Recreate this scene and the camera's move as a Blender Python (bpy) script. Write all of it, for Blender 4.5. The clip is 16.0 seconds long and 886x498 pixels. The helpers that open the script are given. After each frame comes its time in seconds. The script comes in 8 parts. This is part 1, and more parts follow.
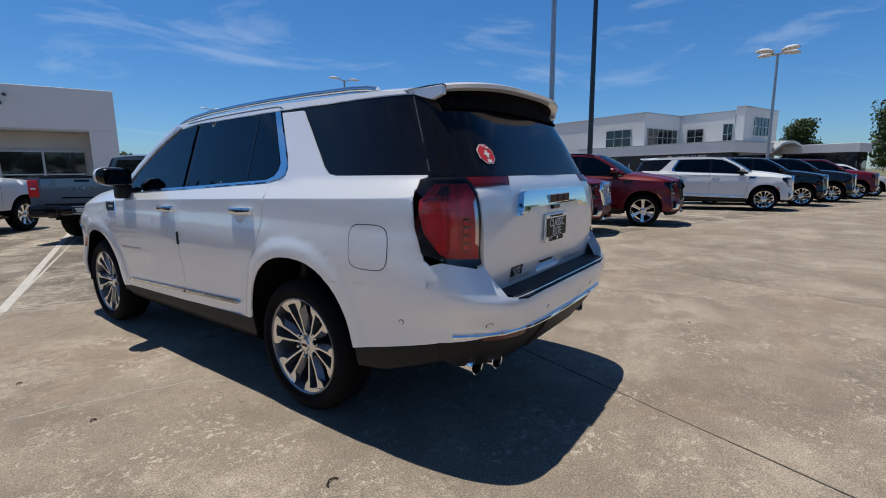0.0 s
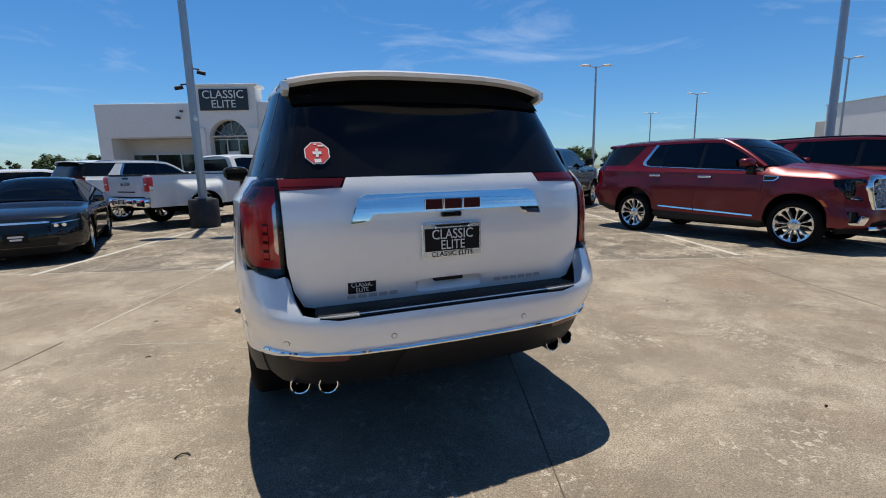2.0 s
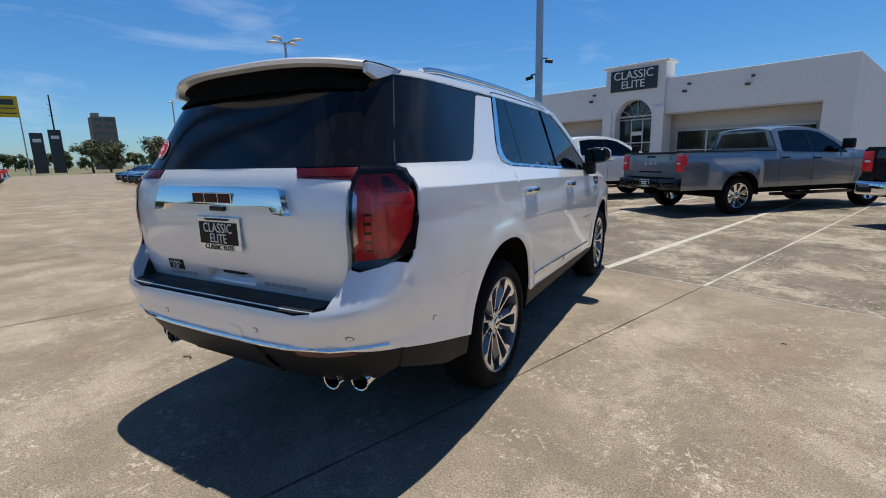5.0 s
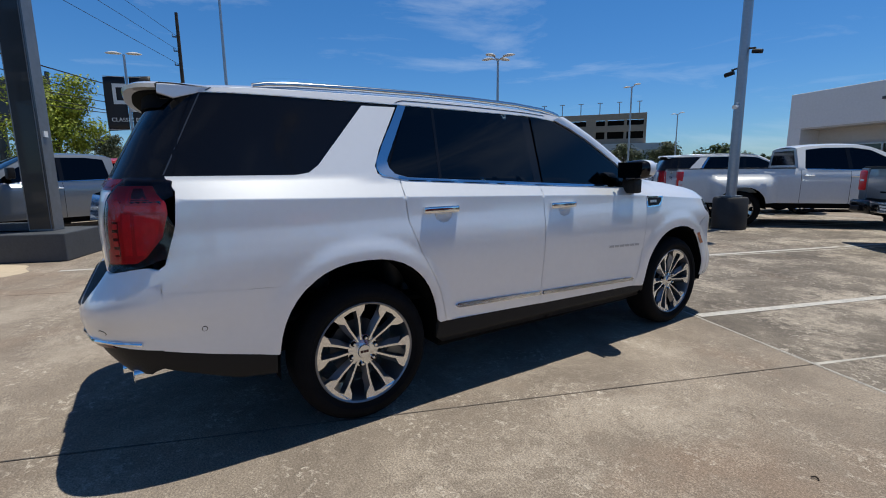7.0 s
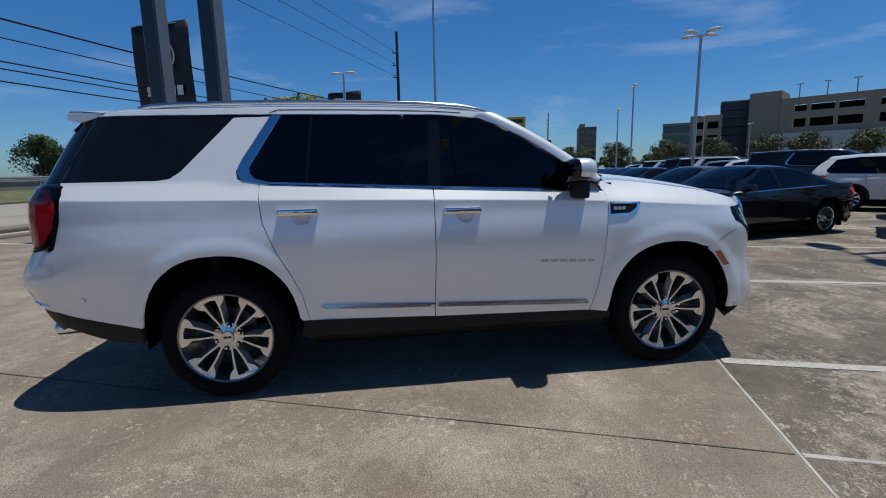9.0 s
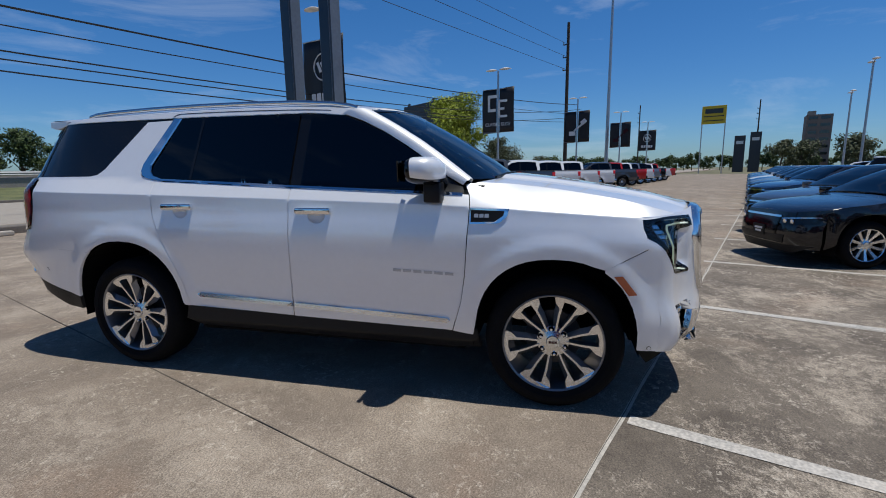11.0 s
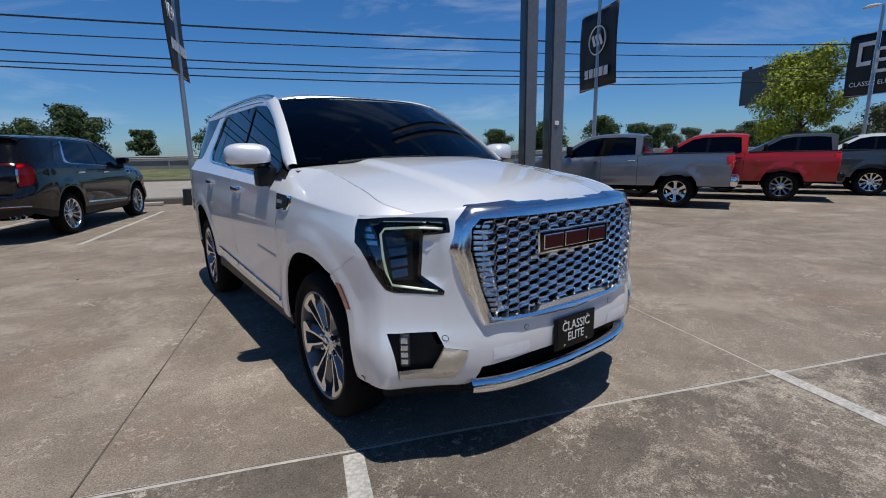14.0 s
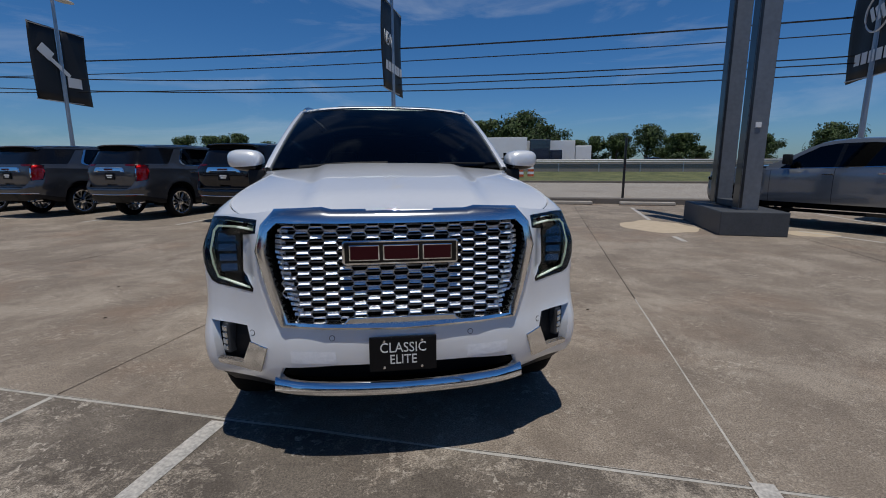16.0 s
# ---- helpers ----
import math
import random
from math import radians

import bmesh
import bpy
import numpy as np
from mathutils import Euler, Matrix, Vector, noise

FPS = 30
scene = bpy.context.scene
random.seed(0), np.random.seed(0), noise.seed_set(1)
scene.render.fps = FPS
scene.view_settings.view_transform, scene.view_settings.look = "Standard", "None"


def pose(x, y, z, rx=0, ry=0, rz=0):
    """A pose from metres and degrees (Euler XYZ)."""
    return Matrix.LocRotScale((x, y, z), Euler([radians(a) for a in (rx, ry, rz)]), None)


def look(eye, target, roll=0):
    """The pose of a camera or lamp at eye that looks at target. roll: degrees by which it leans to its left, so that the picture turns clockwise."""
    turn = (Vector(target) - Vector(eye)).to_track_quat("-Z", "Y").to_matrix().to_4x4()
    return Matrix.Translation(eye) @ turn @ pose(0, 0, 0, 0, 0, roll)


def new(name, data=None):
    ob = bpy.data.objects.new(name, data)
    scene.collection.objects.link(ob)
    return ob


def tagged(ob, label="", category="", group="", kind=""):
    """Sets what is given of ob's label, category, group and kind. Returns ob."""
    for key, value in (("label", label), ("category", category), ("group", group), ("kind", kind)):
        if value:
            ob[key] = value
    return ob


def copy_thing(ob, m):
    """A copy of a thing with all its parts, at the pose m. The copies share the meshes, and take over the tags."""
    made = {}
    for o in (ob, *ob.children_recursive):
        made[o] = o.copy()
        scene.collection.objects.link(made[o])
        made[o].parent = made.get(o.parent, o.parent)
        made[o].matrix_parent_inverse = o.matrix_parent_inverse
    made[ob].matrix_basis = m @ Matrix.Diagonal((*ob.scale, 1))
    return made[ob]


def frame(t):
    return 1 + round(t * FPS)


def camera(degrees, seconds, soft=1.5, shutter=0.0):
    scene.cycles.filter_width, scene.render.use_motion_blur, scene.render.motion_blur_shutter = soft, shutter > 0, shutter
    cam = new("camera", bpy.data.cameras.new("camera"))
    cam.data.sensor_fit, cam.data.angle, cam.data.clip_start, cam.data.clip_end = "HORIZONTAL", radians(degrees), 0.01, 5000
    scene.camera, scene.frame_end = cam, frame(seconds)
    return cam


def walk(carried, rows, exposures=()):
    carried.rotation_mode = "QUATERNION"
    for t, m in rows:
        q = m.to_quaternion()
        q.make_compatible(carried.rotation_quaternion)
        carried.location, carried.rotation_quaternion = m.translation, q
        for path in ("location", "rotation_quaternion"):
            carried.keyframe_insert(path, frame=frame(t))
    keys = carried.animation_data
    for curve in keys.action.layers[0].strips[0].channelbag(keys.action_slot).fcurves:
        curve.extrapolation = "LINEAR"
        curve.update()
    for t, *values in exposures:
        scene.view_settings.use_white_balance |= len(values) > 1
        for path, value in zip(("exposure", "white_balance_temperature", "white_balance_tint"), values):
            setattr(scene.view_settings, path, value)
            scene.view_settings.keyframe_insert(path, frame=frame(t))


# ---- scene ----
cam = camera(87.8, 16.0, soft=1.0)
PATH = [
    (0, (-2.58, -3.804, 1.434), (-0.99, -2.635, 1.108), -0.6),
    (0.5, (-2.195, -4.154, 1.436), (-0.769, -2.788, 1.115), -0.7),
    (1, (-1.762, -4.397, 1.438), (-0.551, -2.84, 1.107), -1.0),
    (1.5, (-1.314, -4.581, 1.445), (-0.342, -2.866, 1.108), -1.1),
    (2, (-0.826, -4.734, 1.446), (-0.111, -2.899, 1.101), -1.2),
    (2.5, (-0.31, -4.798, 1.439), (0.135, -2.878, 1.095), -1.3),
    (3, (0.217, -4.81, 1.442), (0.364, -2.847, 1.087), -1.2),
    (3.5, (0.711, -4.718, 1.443), (0.555, -2.757, 1.078), -1.1),
    (3.7, (0.899, -4.675, 1.437), (0.625, -2.730, 1.061), -0.9),
    (5.8, (2.581, -3.548, 1.446), (1.293, -2.060, 1.093), -1.1),
    (6, (2.722, -3.39, 1.424), (1.364, -1.963, 1.08), -0.8),
    (6.5, (3.047, -2.978, 1.42), (1.525, -1.724, 1.088), -0.8),
    (7, (3.317, -2.526, 1.432), (1.659, -1.457, 1.102), -0.6),
    (7.5, (3.562, -2.067, 1.437), (1.792, -1.195, 1.108), -0.7),
    (8, (3.729, -1.568, 1.446), (1.873, -0.9, 1.116), -0.8),
    (8.5, (3.893, -1.045, 1.448), (1.975, -0.585, 1.117), -1.0),
    (9, (3.958, -0.498, 1.442), (2.002, -0.245, 1.111), -1.3),
    (9.5, (3.982, 0.047, 1.442), (2.012, 0.11, 1.107), -1.4),
    (10, (3.925, 0.553, 1.426), (1.956, 0.437, 1.093), -1.5),
    (10.2, (3.886, 0.756, 1.430), (1.923, 0.569, 1.096), -1.4),
    (12.3, (2.963, 2.756, 1.414), (1.271, 1.751, 1.058), -0.7),
    (12.5, (2.845, 2.925, 1.391), (1.205, 1.841, 1.026), -0.9),
    (13, (2.505, 3.297, 1.391), (1.012, 2.024, 1.003), -1.2),
    (13.5, (2.142, 3.58, 1.399), (0.811, 2.142, 0.998), -1.2),
    (14, (1.804, 3.85, 1.413), (0.648, 2.266, 1.016), -1.0),
    (14.5, (1.421, 4.026, 1.414), (0.454, 2.317, 1.033), -0.5),
    (15, (1.015, 4.215, 1.413), (0.258, 2.4, 1.046), -0.1),
    (15.5, (0.561, 4.325, 1.401), (0.041, 2.428, 1.037), -0.0),
    (16, (0.099, 4.459, 1.4), (-0.179, 2.512, 1.038), -0.1),
]
walk(cam, [(t, look(eye, target, roll)) for t, eye, target, roll in PATH],
     [(0, -0.05, 6750, 7), (0.5, 0.17, 6900, 6), (2, 0.15, 7000, 5), (3.5, 0.12, 7000, 5), (6, 0.08, 6750, 5), (7, -0.08, 6550, 6), (7.5, -0.16, 6450, 6), (8, -0.37, 6350, 6), (9, -0.40, 6300, 6), (10, -0.36, 6330, 7), (12.5, -0.26, 6380, 9), (14, -0.33, 6380, 9), (15, -0.42, 6380, 9), (15.5, -0.68, 6380, 9), (16, -0.72, 6380, 9)])

# sky and sun
SUN_EL, SUN_AZ = 77.8, 0.5      # elevation, and heading clockwise from +Y
world = bpy.data.worlds.new("sky")
scene.world = world
world.use_nodes = True
wn, wl = world.node_tree.nodes, world.node_tree.links
wbg = wn["Background"]
wsky = wn.new("ShaderNodeTexSky")
wsky.sky_type = "NISHITA"
wsky.sun_disc = False
wsky.sun_elevation, wsky.sun_rotation = radians(SUN_EL), radians(SUN_AZ)
wsky.air_density, wsky.dust_density, wsky.ozone_density, wsky.altitude = 1.0, 0.35, 3.0, 0
wco = wn.new("ShaderNodeTexCoord")
wmap = wn.new("ShaderNodeMapping")
wmap.inputs["Scale"].default_value = (1.6, 1.6, 7.5)
wno = wn.new("ShaderNodeTexNoise")
wno.inputs["Scale"].default_value, wno.inputs["Detail"].default_value, wno.inputs["Roughness"].default_value = 1.7, 9, 0.62
wno.inputs["Distortion"].default_value = 0.6
wra = wn.new("ShaderNodeValToRGB")
wra.color_ramp.elements[0].position, wra.color_ramp.elements[1].position = 0.53, 0.80
wra.color_ramp.elements[1].color = (0.26, 0.26, 0.26, 1)
wmix = wn.new("ShaderNodeMixRGB")
wmix.inputs[2].default_value = (10.0, 10.6, 11.4, 1)
whs = wn.new("ShaderNodeHueSaturation")
whs.inputs["Saturation"].default_value = 1.25
wti = wn.new("ShaderNodeMixRGB")
wti.blend_type = "MULTIPLY"
wti.inputs[0].default_value = 1
wgr = wn.new("ShaderNodeValToRGB")
wgr.color_ramp.elements[0].color, wgr.color_ramp.elements[1].color = (0.54, 0.79, 1.17, 1), (0.61, 0.93, 1.18, 1)
wgr.color_ramp.elements[0].position, wgr.color_ramp.elements[1].position = 0.0, 0.38
wze = wgr.color_ramp.elements.new(1.0)
wze.color = (0.17, 0.26, 0.37, 1)
wsp = wn.new("ShaderNodeSeparateXYZ")
wl.new(wco.outputs["Generated"], wsp.inputs[0])
wl.new(wsp.outputs["Z"], wgr.inputs[0])
wl.new(wgr.outputs[0], wti.inputs[2])
wl.new(wco.outputs["Generated"], wmap.inputs["Vector"])
wl.new(wmap.outputs[0], wno.inputs["Vector"])
wl.new(wno.outputs[0], wra.inputs[0])
wl.new(wra.outputs[0], wmix.inputs[0])
wl.new(wsky.outputs[0], whs.inputs["Color"])
wl.new(whs.outputs[0], wti.inputs[1])
wl.new(wti.outputs[0], wmix.inputs[1])
wl.new(wmix.outputs[0], wbg.inputs["Color"])
wbg.inputs["Strength"].default_value = 0.097

sun = new("sun", bpy.data.lights.new("sun", "SUN"))
sun.data.energy, sun.data.angle, sun.data.color = 4.6, radians(0.53), (1.0, 0.96, 0.90)
_e, _a = radians(SUN_EL), radians(SUN_AZ)
sun.matrix_world = look((0, 0, 30), (-30 * math.cos(_e) * math.sin(_a), -30 * math.cos(_e) * math.cos(_a), 30 - 30 * math.sin(_e)))


# ---------------------------------------------------------------- materials
def mat(name, base, rough=0.5, metal=0.0, coat=0.0, var=0.0, vscale=4.0, bump=0.0, bscale=60.0, tint=None, rvar=0.0, obj_var=0.0, emit=None, spec=0.5, island=0.0, coat_rough=0.03):
    """A surface with colour variation at two scales, roughness variation and fine relief."""
    m = bpy.data.materials.new(name)
    m.use_nodes = True
    n, l = m.node_tree.nodes, m.node_tree.links
    p = n["Principled BSDF"]
    p.inputs["Base Color"].default_value = (*base, 1)
    p.inputs["Roughness"].default_value, p.inputs["Metallic"].default_value = rough, metal
    p.inputs["Coat IOR"].default_value = 1.65
    p.inputs["Coat Weight"].default_value, p.inputs["Coat Roughness"].default_value = coat, coat_rough
    p.inputs["Specular IOR Level"].default_value = spec
    co = n.new("ShaderNodeTexCoord")
    last = None
    if var or obj_var or island:
        a, b = n.new("ShaderNodeTexNoise"), n.new("ShaderNodeTexNoise")
        a.inputs["Scale"].default_value, a.inputs["Detail"].default_value = vscale, 6
        b.inputs["Scale"].default_value, b.inputs["Detail"].default_value = vscale * 9, 4
        l.new(co.outputs["Object"], a.inputs["Vector"]), l.new(co.outputs["Object"], b.inputs["Vector"])
        add = n.new("ShaderNodeMath")
        add.operation = "ADD"
        l.new(a.outputs[0], add.inputs[0]), l.new(b.outputs[0], add.inputs[1])
        mr = n.new("ShaderNodeMapRange")
        mr.inputs[1].default_value, mr.inputs[2].default_value = 0.7, 1.3
        mr.inputs[3].default_value, mr.inputs[4].default_value = 1 - var, 1 + var
        l.new(add.outputs[0], mr.inputs[0])
        last = mr.outputs[0]
        for amount, node, sock in ((obj_var, "ShaderNodeObjectInfo", "Random"), (island, "ShaderNodeNewGeometry", "Random Per Island")):
            if amount:
                oi = n.new(node)
                mo = n.new("ShaderNodeMapRange")
                mo.inputs[3].default_value, mo.inputs[4].default_value = 1 - amount, 1 + amount
                l.new(oi.outputs[sock], mo.inputs[0])
                mu = n.new("ShaderNodeMath")
                mu.operation = "MULTIPLY"
                l.new(last, mu.inputs[0]), l.new(mo.outputs[0], mu.inputs[1])
                last = mu.outputs[0]
        mx = n.new("ShaderNodeMixRGB")
        mx.blend_type = "MULTIPLY"
        mx.inputs[0].default_value = 1
        if tint:
            cm = n.new("ShaderNodeMixRGB")
            cm.inputs[1].default_value, cm.inputs[2].default_value = (*base, 1), (*tint, 1)
            l.new(a.outputs[0], cm.inputs[0])
            l.new(cm.outputs[0], mx.inputs[1])
        else:
            mx.inputs[1].default_value = (*base, 1)
        l.new(last, mx.inputs[2])
        l.new(mx.outputs[0], p.inputs["Base Color"])
        if rvar:
            rr = n.new("ShaderNodeMapRange")
            rr.inputs[3].default_value, rr.inputs[4].default_value = max(0, rough - rvar), min(1, rough + rvar)
            l.new(a.outputs[0], rr.inputs[0])
            l.new(rr.outputs[0], p.inputs["Roughness"])
    if bump:
        c = n.new("ShaderNodeTexNoise")
        c.inputs["Scale"].default_value, c.inputs["Detail"].default_value = bscale, 5
        l.new(co.outputs["Object"], c.inputs["Vector"])
        bp = n.new("ShaderNodeBump")
        bp.inputs["Strength"].default_value, bp.inputs["Distance"].default_value = bump, 0.01
        l.new(c.outputs[0], bp.inputs["Height"])
        l.new(bp.outputs[0], p.inputs["Normal"])
    if emit:
        p.inputs["Emission Color"].default_value, p.inputs["Emission Strength"].default_value = (*emit[:3], 1), emit[3]
    return m


def tinted_glass(name, tint, rough=0.0):
    """Dark window glass: what lies behind shows through the tint, under a clear reflection."""
    m = bpy.data.materials.new(name)
    m.use_nodes = True
    n, l = m.node_tree.nodes, m.node_tree.links
    n.remove(n["Principled BSDF"])
    tr, gl, mx, fr = (n.new("ShaderNode" + k) for k in ("BsdfTransparent", "BsdfGlossy", "MixShader", "Fresnel"))
    tr.inputs[0].default_value = (*tint, 1)
    gl.inputs["Color"].default_value = (0.9, 0.93, 0.95, 1)
    gl.inputs["Roughness"].default_value = rough
    fr.inputs[0].default_value = 1.5
    l.new(fr.outputs[0], mx.inputs[0])
    l.new(tr.outputs[0], mx.inputs[1])
    l.new(gl.outputs[0], mx.inputs[2])
    l.new(mx.outputs[0], n["Material Output"].inputs[0])
    return m


M = {
    "white_pearl": mat("white_pearl_paint", (0.90, 0.91, 0.925), 0.36, 0.25, 1.0, 0.015, 3, 0.012, 900, coat_rough=0.02),
    "white": mat("white_vehicle_paint", (0.72, 0.73, 0.74), 0.35, 0, 0.8, 0.03, 2),
    "silver": mat("silver_grey_paint", (0.20, 0.225, 0.26), 0.32, 0.6, 0.9, 0.03, 3),
    "gunmetal": mat("dark_grey_paint", (0.055, 0.06, 0.07), 0.32, 0.4, 0.9, 0.03, 3),
    "black": mat("black_vehicle_paint", (0.006, 0.0065, 0.009), 0.2, 0, 0.7, 0.05, 3, spec=0.15),
    "navy": mat("dark_blue_paint", (0.008, 0.014, 0.035), 0.25, 0.2, 1.0, 0.05, 3),
    "red": mat("deep_red_paint", (0.14, 0.002, 0.011), 0.30, 0.3, 0.25, 0.05, 3),
    "bright_red": mat("bright_red_paint", (0.40, 0.008, 0.008), 0.3, 0.0, 0.4, 0.05, 3),
    "chrome": mat("bright_chrome", (0.86, 0.87, 0.88), 0.05, 1, 0, 0.02, 6),
    "bright_trim": mat("bright_satin_chrome", (0.90, 0.905, 0.91), 0.16, 1, 0, 0.02, 6),
    "grille_silver": mat("silver_grille_blocks", (0.90, 0.905, 0.91), 0.27, 1, 0.3, 0.02, 6),
    "script": mat("silver_script", (0.55, 0.56, 0.58), 0.35, 0.4, 0.3, 0.03, 12),
    "projector": mat("smoked_lamp_projector", (0.15, 0.155, 0.165), 0.12, 0.8, 0.8, 0.1, 30),
    "lamp_inner": mat("dark_red_gate_lamp", (0.09, 0.003, 0.004), 0.2, 0, 0.3, 0.1, 12),
    "satin": mat("satin_chrome", (0.72, 0.74, 0.76), 0.18, 1, 0, 0.03, 6),
    "alloy": mat("machined_alloy", (0.80, 0.80, 0.80), 0.24, 1, 0.3, 0.04, 20),
    "alloy_dark": mat("grey_painted_alloy", (0.24, 0.245, 0.26), 0.34, 0.7, 0.4, 0.05, 20),
    "barrel": mat("dark_wheel_barrel", (0.07, 0.072, 0.078), 0.42, 0.5, 0, 0.1, 14),
    "tyre": mat("black_rubber", (0.0075, 0.0075, 0.008), 0.8, 0, 0, 0.2, 12, 0.25, 90, spec=0.12),
    "trim": mat("black_plastic_trim", (0.009, 0.009, 0.010), 0.5, 0, 0, 0.1, 10, 0.15, 220, spec=0.3),
    "gloss_black": mat("gloss_black_trim", (0.006, 0.006, 0.007), 0.10, 0, 0, 0.05, 6, spec=0.45),
    "under": mat("underbody_black", (0.005, 0.005, 0.005), 0.9, 0, 0, 0.2, 6, spec=0.1),
    "leather": mat("black_leather", (0.02, 0.019, 0.018), 0.5, 0, 0, 0.15, 10, 0.2, 160),
    "glass_dark": tinted_glass("privacy_glass", (0.012, 0.013, 0.015)),
    "glass_mid": tinted_glass("tinted_door_glass", (0.10, 0.115, 0.12)),
    "glass_ws": tinted_glass("windscreen_glass", (0.22, 0.26, 0.26)),
    "glass_clear": tinted_glass("clear_lamp_cover", (0.88, 0.9, 0.9)),
    "glass_red": tinted_glass("red_lamp_cover", (0.95, 0.15, 0.16), 0.03),
    "glass_lamp": tinted_glass("clear_red_lamp_lens", (1.0, 0.88, 0.88), 0.02),
    "lamp_red": mat("red_lamp_inner", (0.92, 0.020, 0.030), 0.30, 0, 0.4, 0.12, 25),
    "lamp_dark": mat("dark_red_lamp", (0.72, 0.012, 0.018), 0.3, 0, 0.2, 0.1, 12),
    "led": mat("led_light_strip", (0.8, 0.85, 0.75), 0.3, 0, 0, 0, emit=(0.85, 1.0, 0.74, 0.30)),
    "orange": mat("amber_marker", (0.55, 0.09, 0.015), 0.25, 0, 0.8, 0.08, 20),
    "badge_red": mat("red_badge_enamel", (0.045, 0.003, 0.005), 0.4, 0, 0, 0.05, 20, spec=0.25),
    "decal_red": mat("red_sticker_print", (0.62, 0.03, 0.035), 0.5, 0, 0, 0.04, 20),
    "paper": mat("white_sticker", (0.8, 0.8, 0.8), 0.5, 0, 0, 0.02, 10),
    "plate_black": mat("black_plate_insert", (0.007, 0.007, 0.008), 0.4, 0, 0, 0.05, 20, spec=0.2),
    "plate_blue": mat("pale_blue_plate_border", (0.80, 0.90, 0.98), 0.22, 0.8, 0.3, 0.03, 20),
    "letters": mat("silver_white_lettering", (0.78, 0.78, 0.76), 0.4, 0, 0, 0.02, 20),
    "tape": mat("wrinkled_white_film", (0.93, 0.93, 0.94), 0.30, 0, 0.2, 0.03, 20, 0.25, 28),
}


# ---------------------------------------------------------------- mesh helpers
def link(name, mesh, material, parent=None, label=""):
    ob = new(name, mesh)
    for mm in (material if isinstance(material, (list, tuple)) else [material]):
        mesh.materials.append(mm)
    if parent is not None:
        ob.parent = parent
    if label:
        ob["label"] = label
    return ob


def part(name, bm, material, parent=None, label="", smooth=False):
    """Links a bmesh as one mesh object under a thing or a part."""
    bmesh.ops.recalc_face_normals(bm, faces=bm.faces)
    me = bpy.data.meshes.new(name)
    bm.to_mesh(me)
    bm.free()
    if smooth:
        for p in me.polygons:
            p.use_smooth = True
        me.set_sharp_from_angle(angle=radians(38))
    return link(name, me, material, parent, label)


def box_bm(boxes, bevel=0.0, seg=2):
    """Boxes given as (x0, y0, z0, x1, y1, z1), each bevelled."""
    bm = bmesh.new()
    for x0, y0, z0, x1, y1, z1 in boxes:
        r = bmesh.ops.create_cube(bm, size=1, matrix=Matrix.Translation(((x0 + x1) / 2, (y0 + y1) / 2, (z0 + z1) / 2)) @ Matrix.Diagonal((abs(x1 - x0), abs(y1 - y0), abs(z1 - z0), 1)))
        if bevel:
            es = list({e for v in r["verts"] for e in v.link_edges})
            bmesh.ops.bevel(bm, geom=es, offset=bevel, segments=seg, profile=0.5, affect="EDGES", clamp_overlap=True)
    return bm


def tube_bm(points, radius, sides=8, bm=None, cap=True):
    """A round bar along points; radius may be a list."""
    bm = bm or bmesh.new()
    pts = [Vector(p) for p in points]
    rings = []
    for i, p in enumerate(pts):
        d = (pts[min(i + 1, len(pts) - 1)] - pts[max(i - 1, 0)]).normalized()
        a = d.orthogonal().normalized() if abs(d.z) > 0.95 else d.cross(Vector((0, 0, 1))).normalized()
        b = d.cross(a)
        r = radius[i] if isinstance(radius, (list, tuple)) else radius
        rings.append([bm.verts.new(p + (a * math.cos(k * math.tau / sides) + b * math.sin(k * math.tau / sides)) * r) for k in range(sides)])
    for u, v in zip(rings, rings[1:]):
        for k in range(sides):
            bm.faces.new((u[k], u[(k + 1) % sides], v[(k + 1) % sides], v[k]))
    if cap:
        bm.faces.new(rings[0][::-1]), bm.faces.new(rings[-1])
    return bm


def lathe_bm(profile, seg=32, axis="x", bm=None, closed=False):
    """Turns a profile of (radius, along) about an axis."""
    bm = bm or bmesh.new()
    rings = []
    for k in range(seg):
        c, s = math.cos(k * math.tau / seg), math.sin(k * math.tau / seg)
        rings.append([bm.verts.new((a, r * c, r * s) if axis == "x" else (r * c, r * s, a) if axis == "z" else (r * c, a, r * s)) for r, a in profile])
    n = len(profile)
    for k in range(seg):
        u, v = rings[k], rings[(k + 1) % seg]
        for i in range(n if closed else n - 1):
            j = (i + 1) % n
            bm.faces.new((u[i], u[j], v[j], v[i]))
    return bm


def prism_bm(outline, lo, hi, plane="yz", bevel=0.0, bm=None):
    """A flat outline (a, b) given thickness from lo to hi along the third axis."""
    bm = bm or bmesh.new()
    put = {"yz": lambda a, b, c: (c, a, b), "xz": lambda a, b, c: (a, c, b), "xy": lambda a, b, c: (a, b, c)}[plane]
    u = [bm.verts.new(put(a, b, lo)) for a, b in outline]
    v = [bm.verts.new(put(a, b, hi)) for a, b in outline]
    f = [bm.faces.new(u[::-1]), bm.faces.new(v)]
    for i in range(len(u)):
        j = (i + 1) % len(u)
        f.append(bm.faces.new((u[i], u[j], v[j], v[i])))
    if bevel:
        bmesh.ops.bevel(bm, geom=list({e for q in f for e in q.edges}), offset=bevel, segments=2, profile=0.5, affect="EDGES", clamp_overlap=True)
    return bm


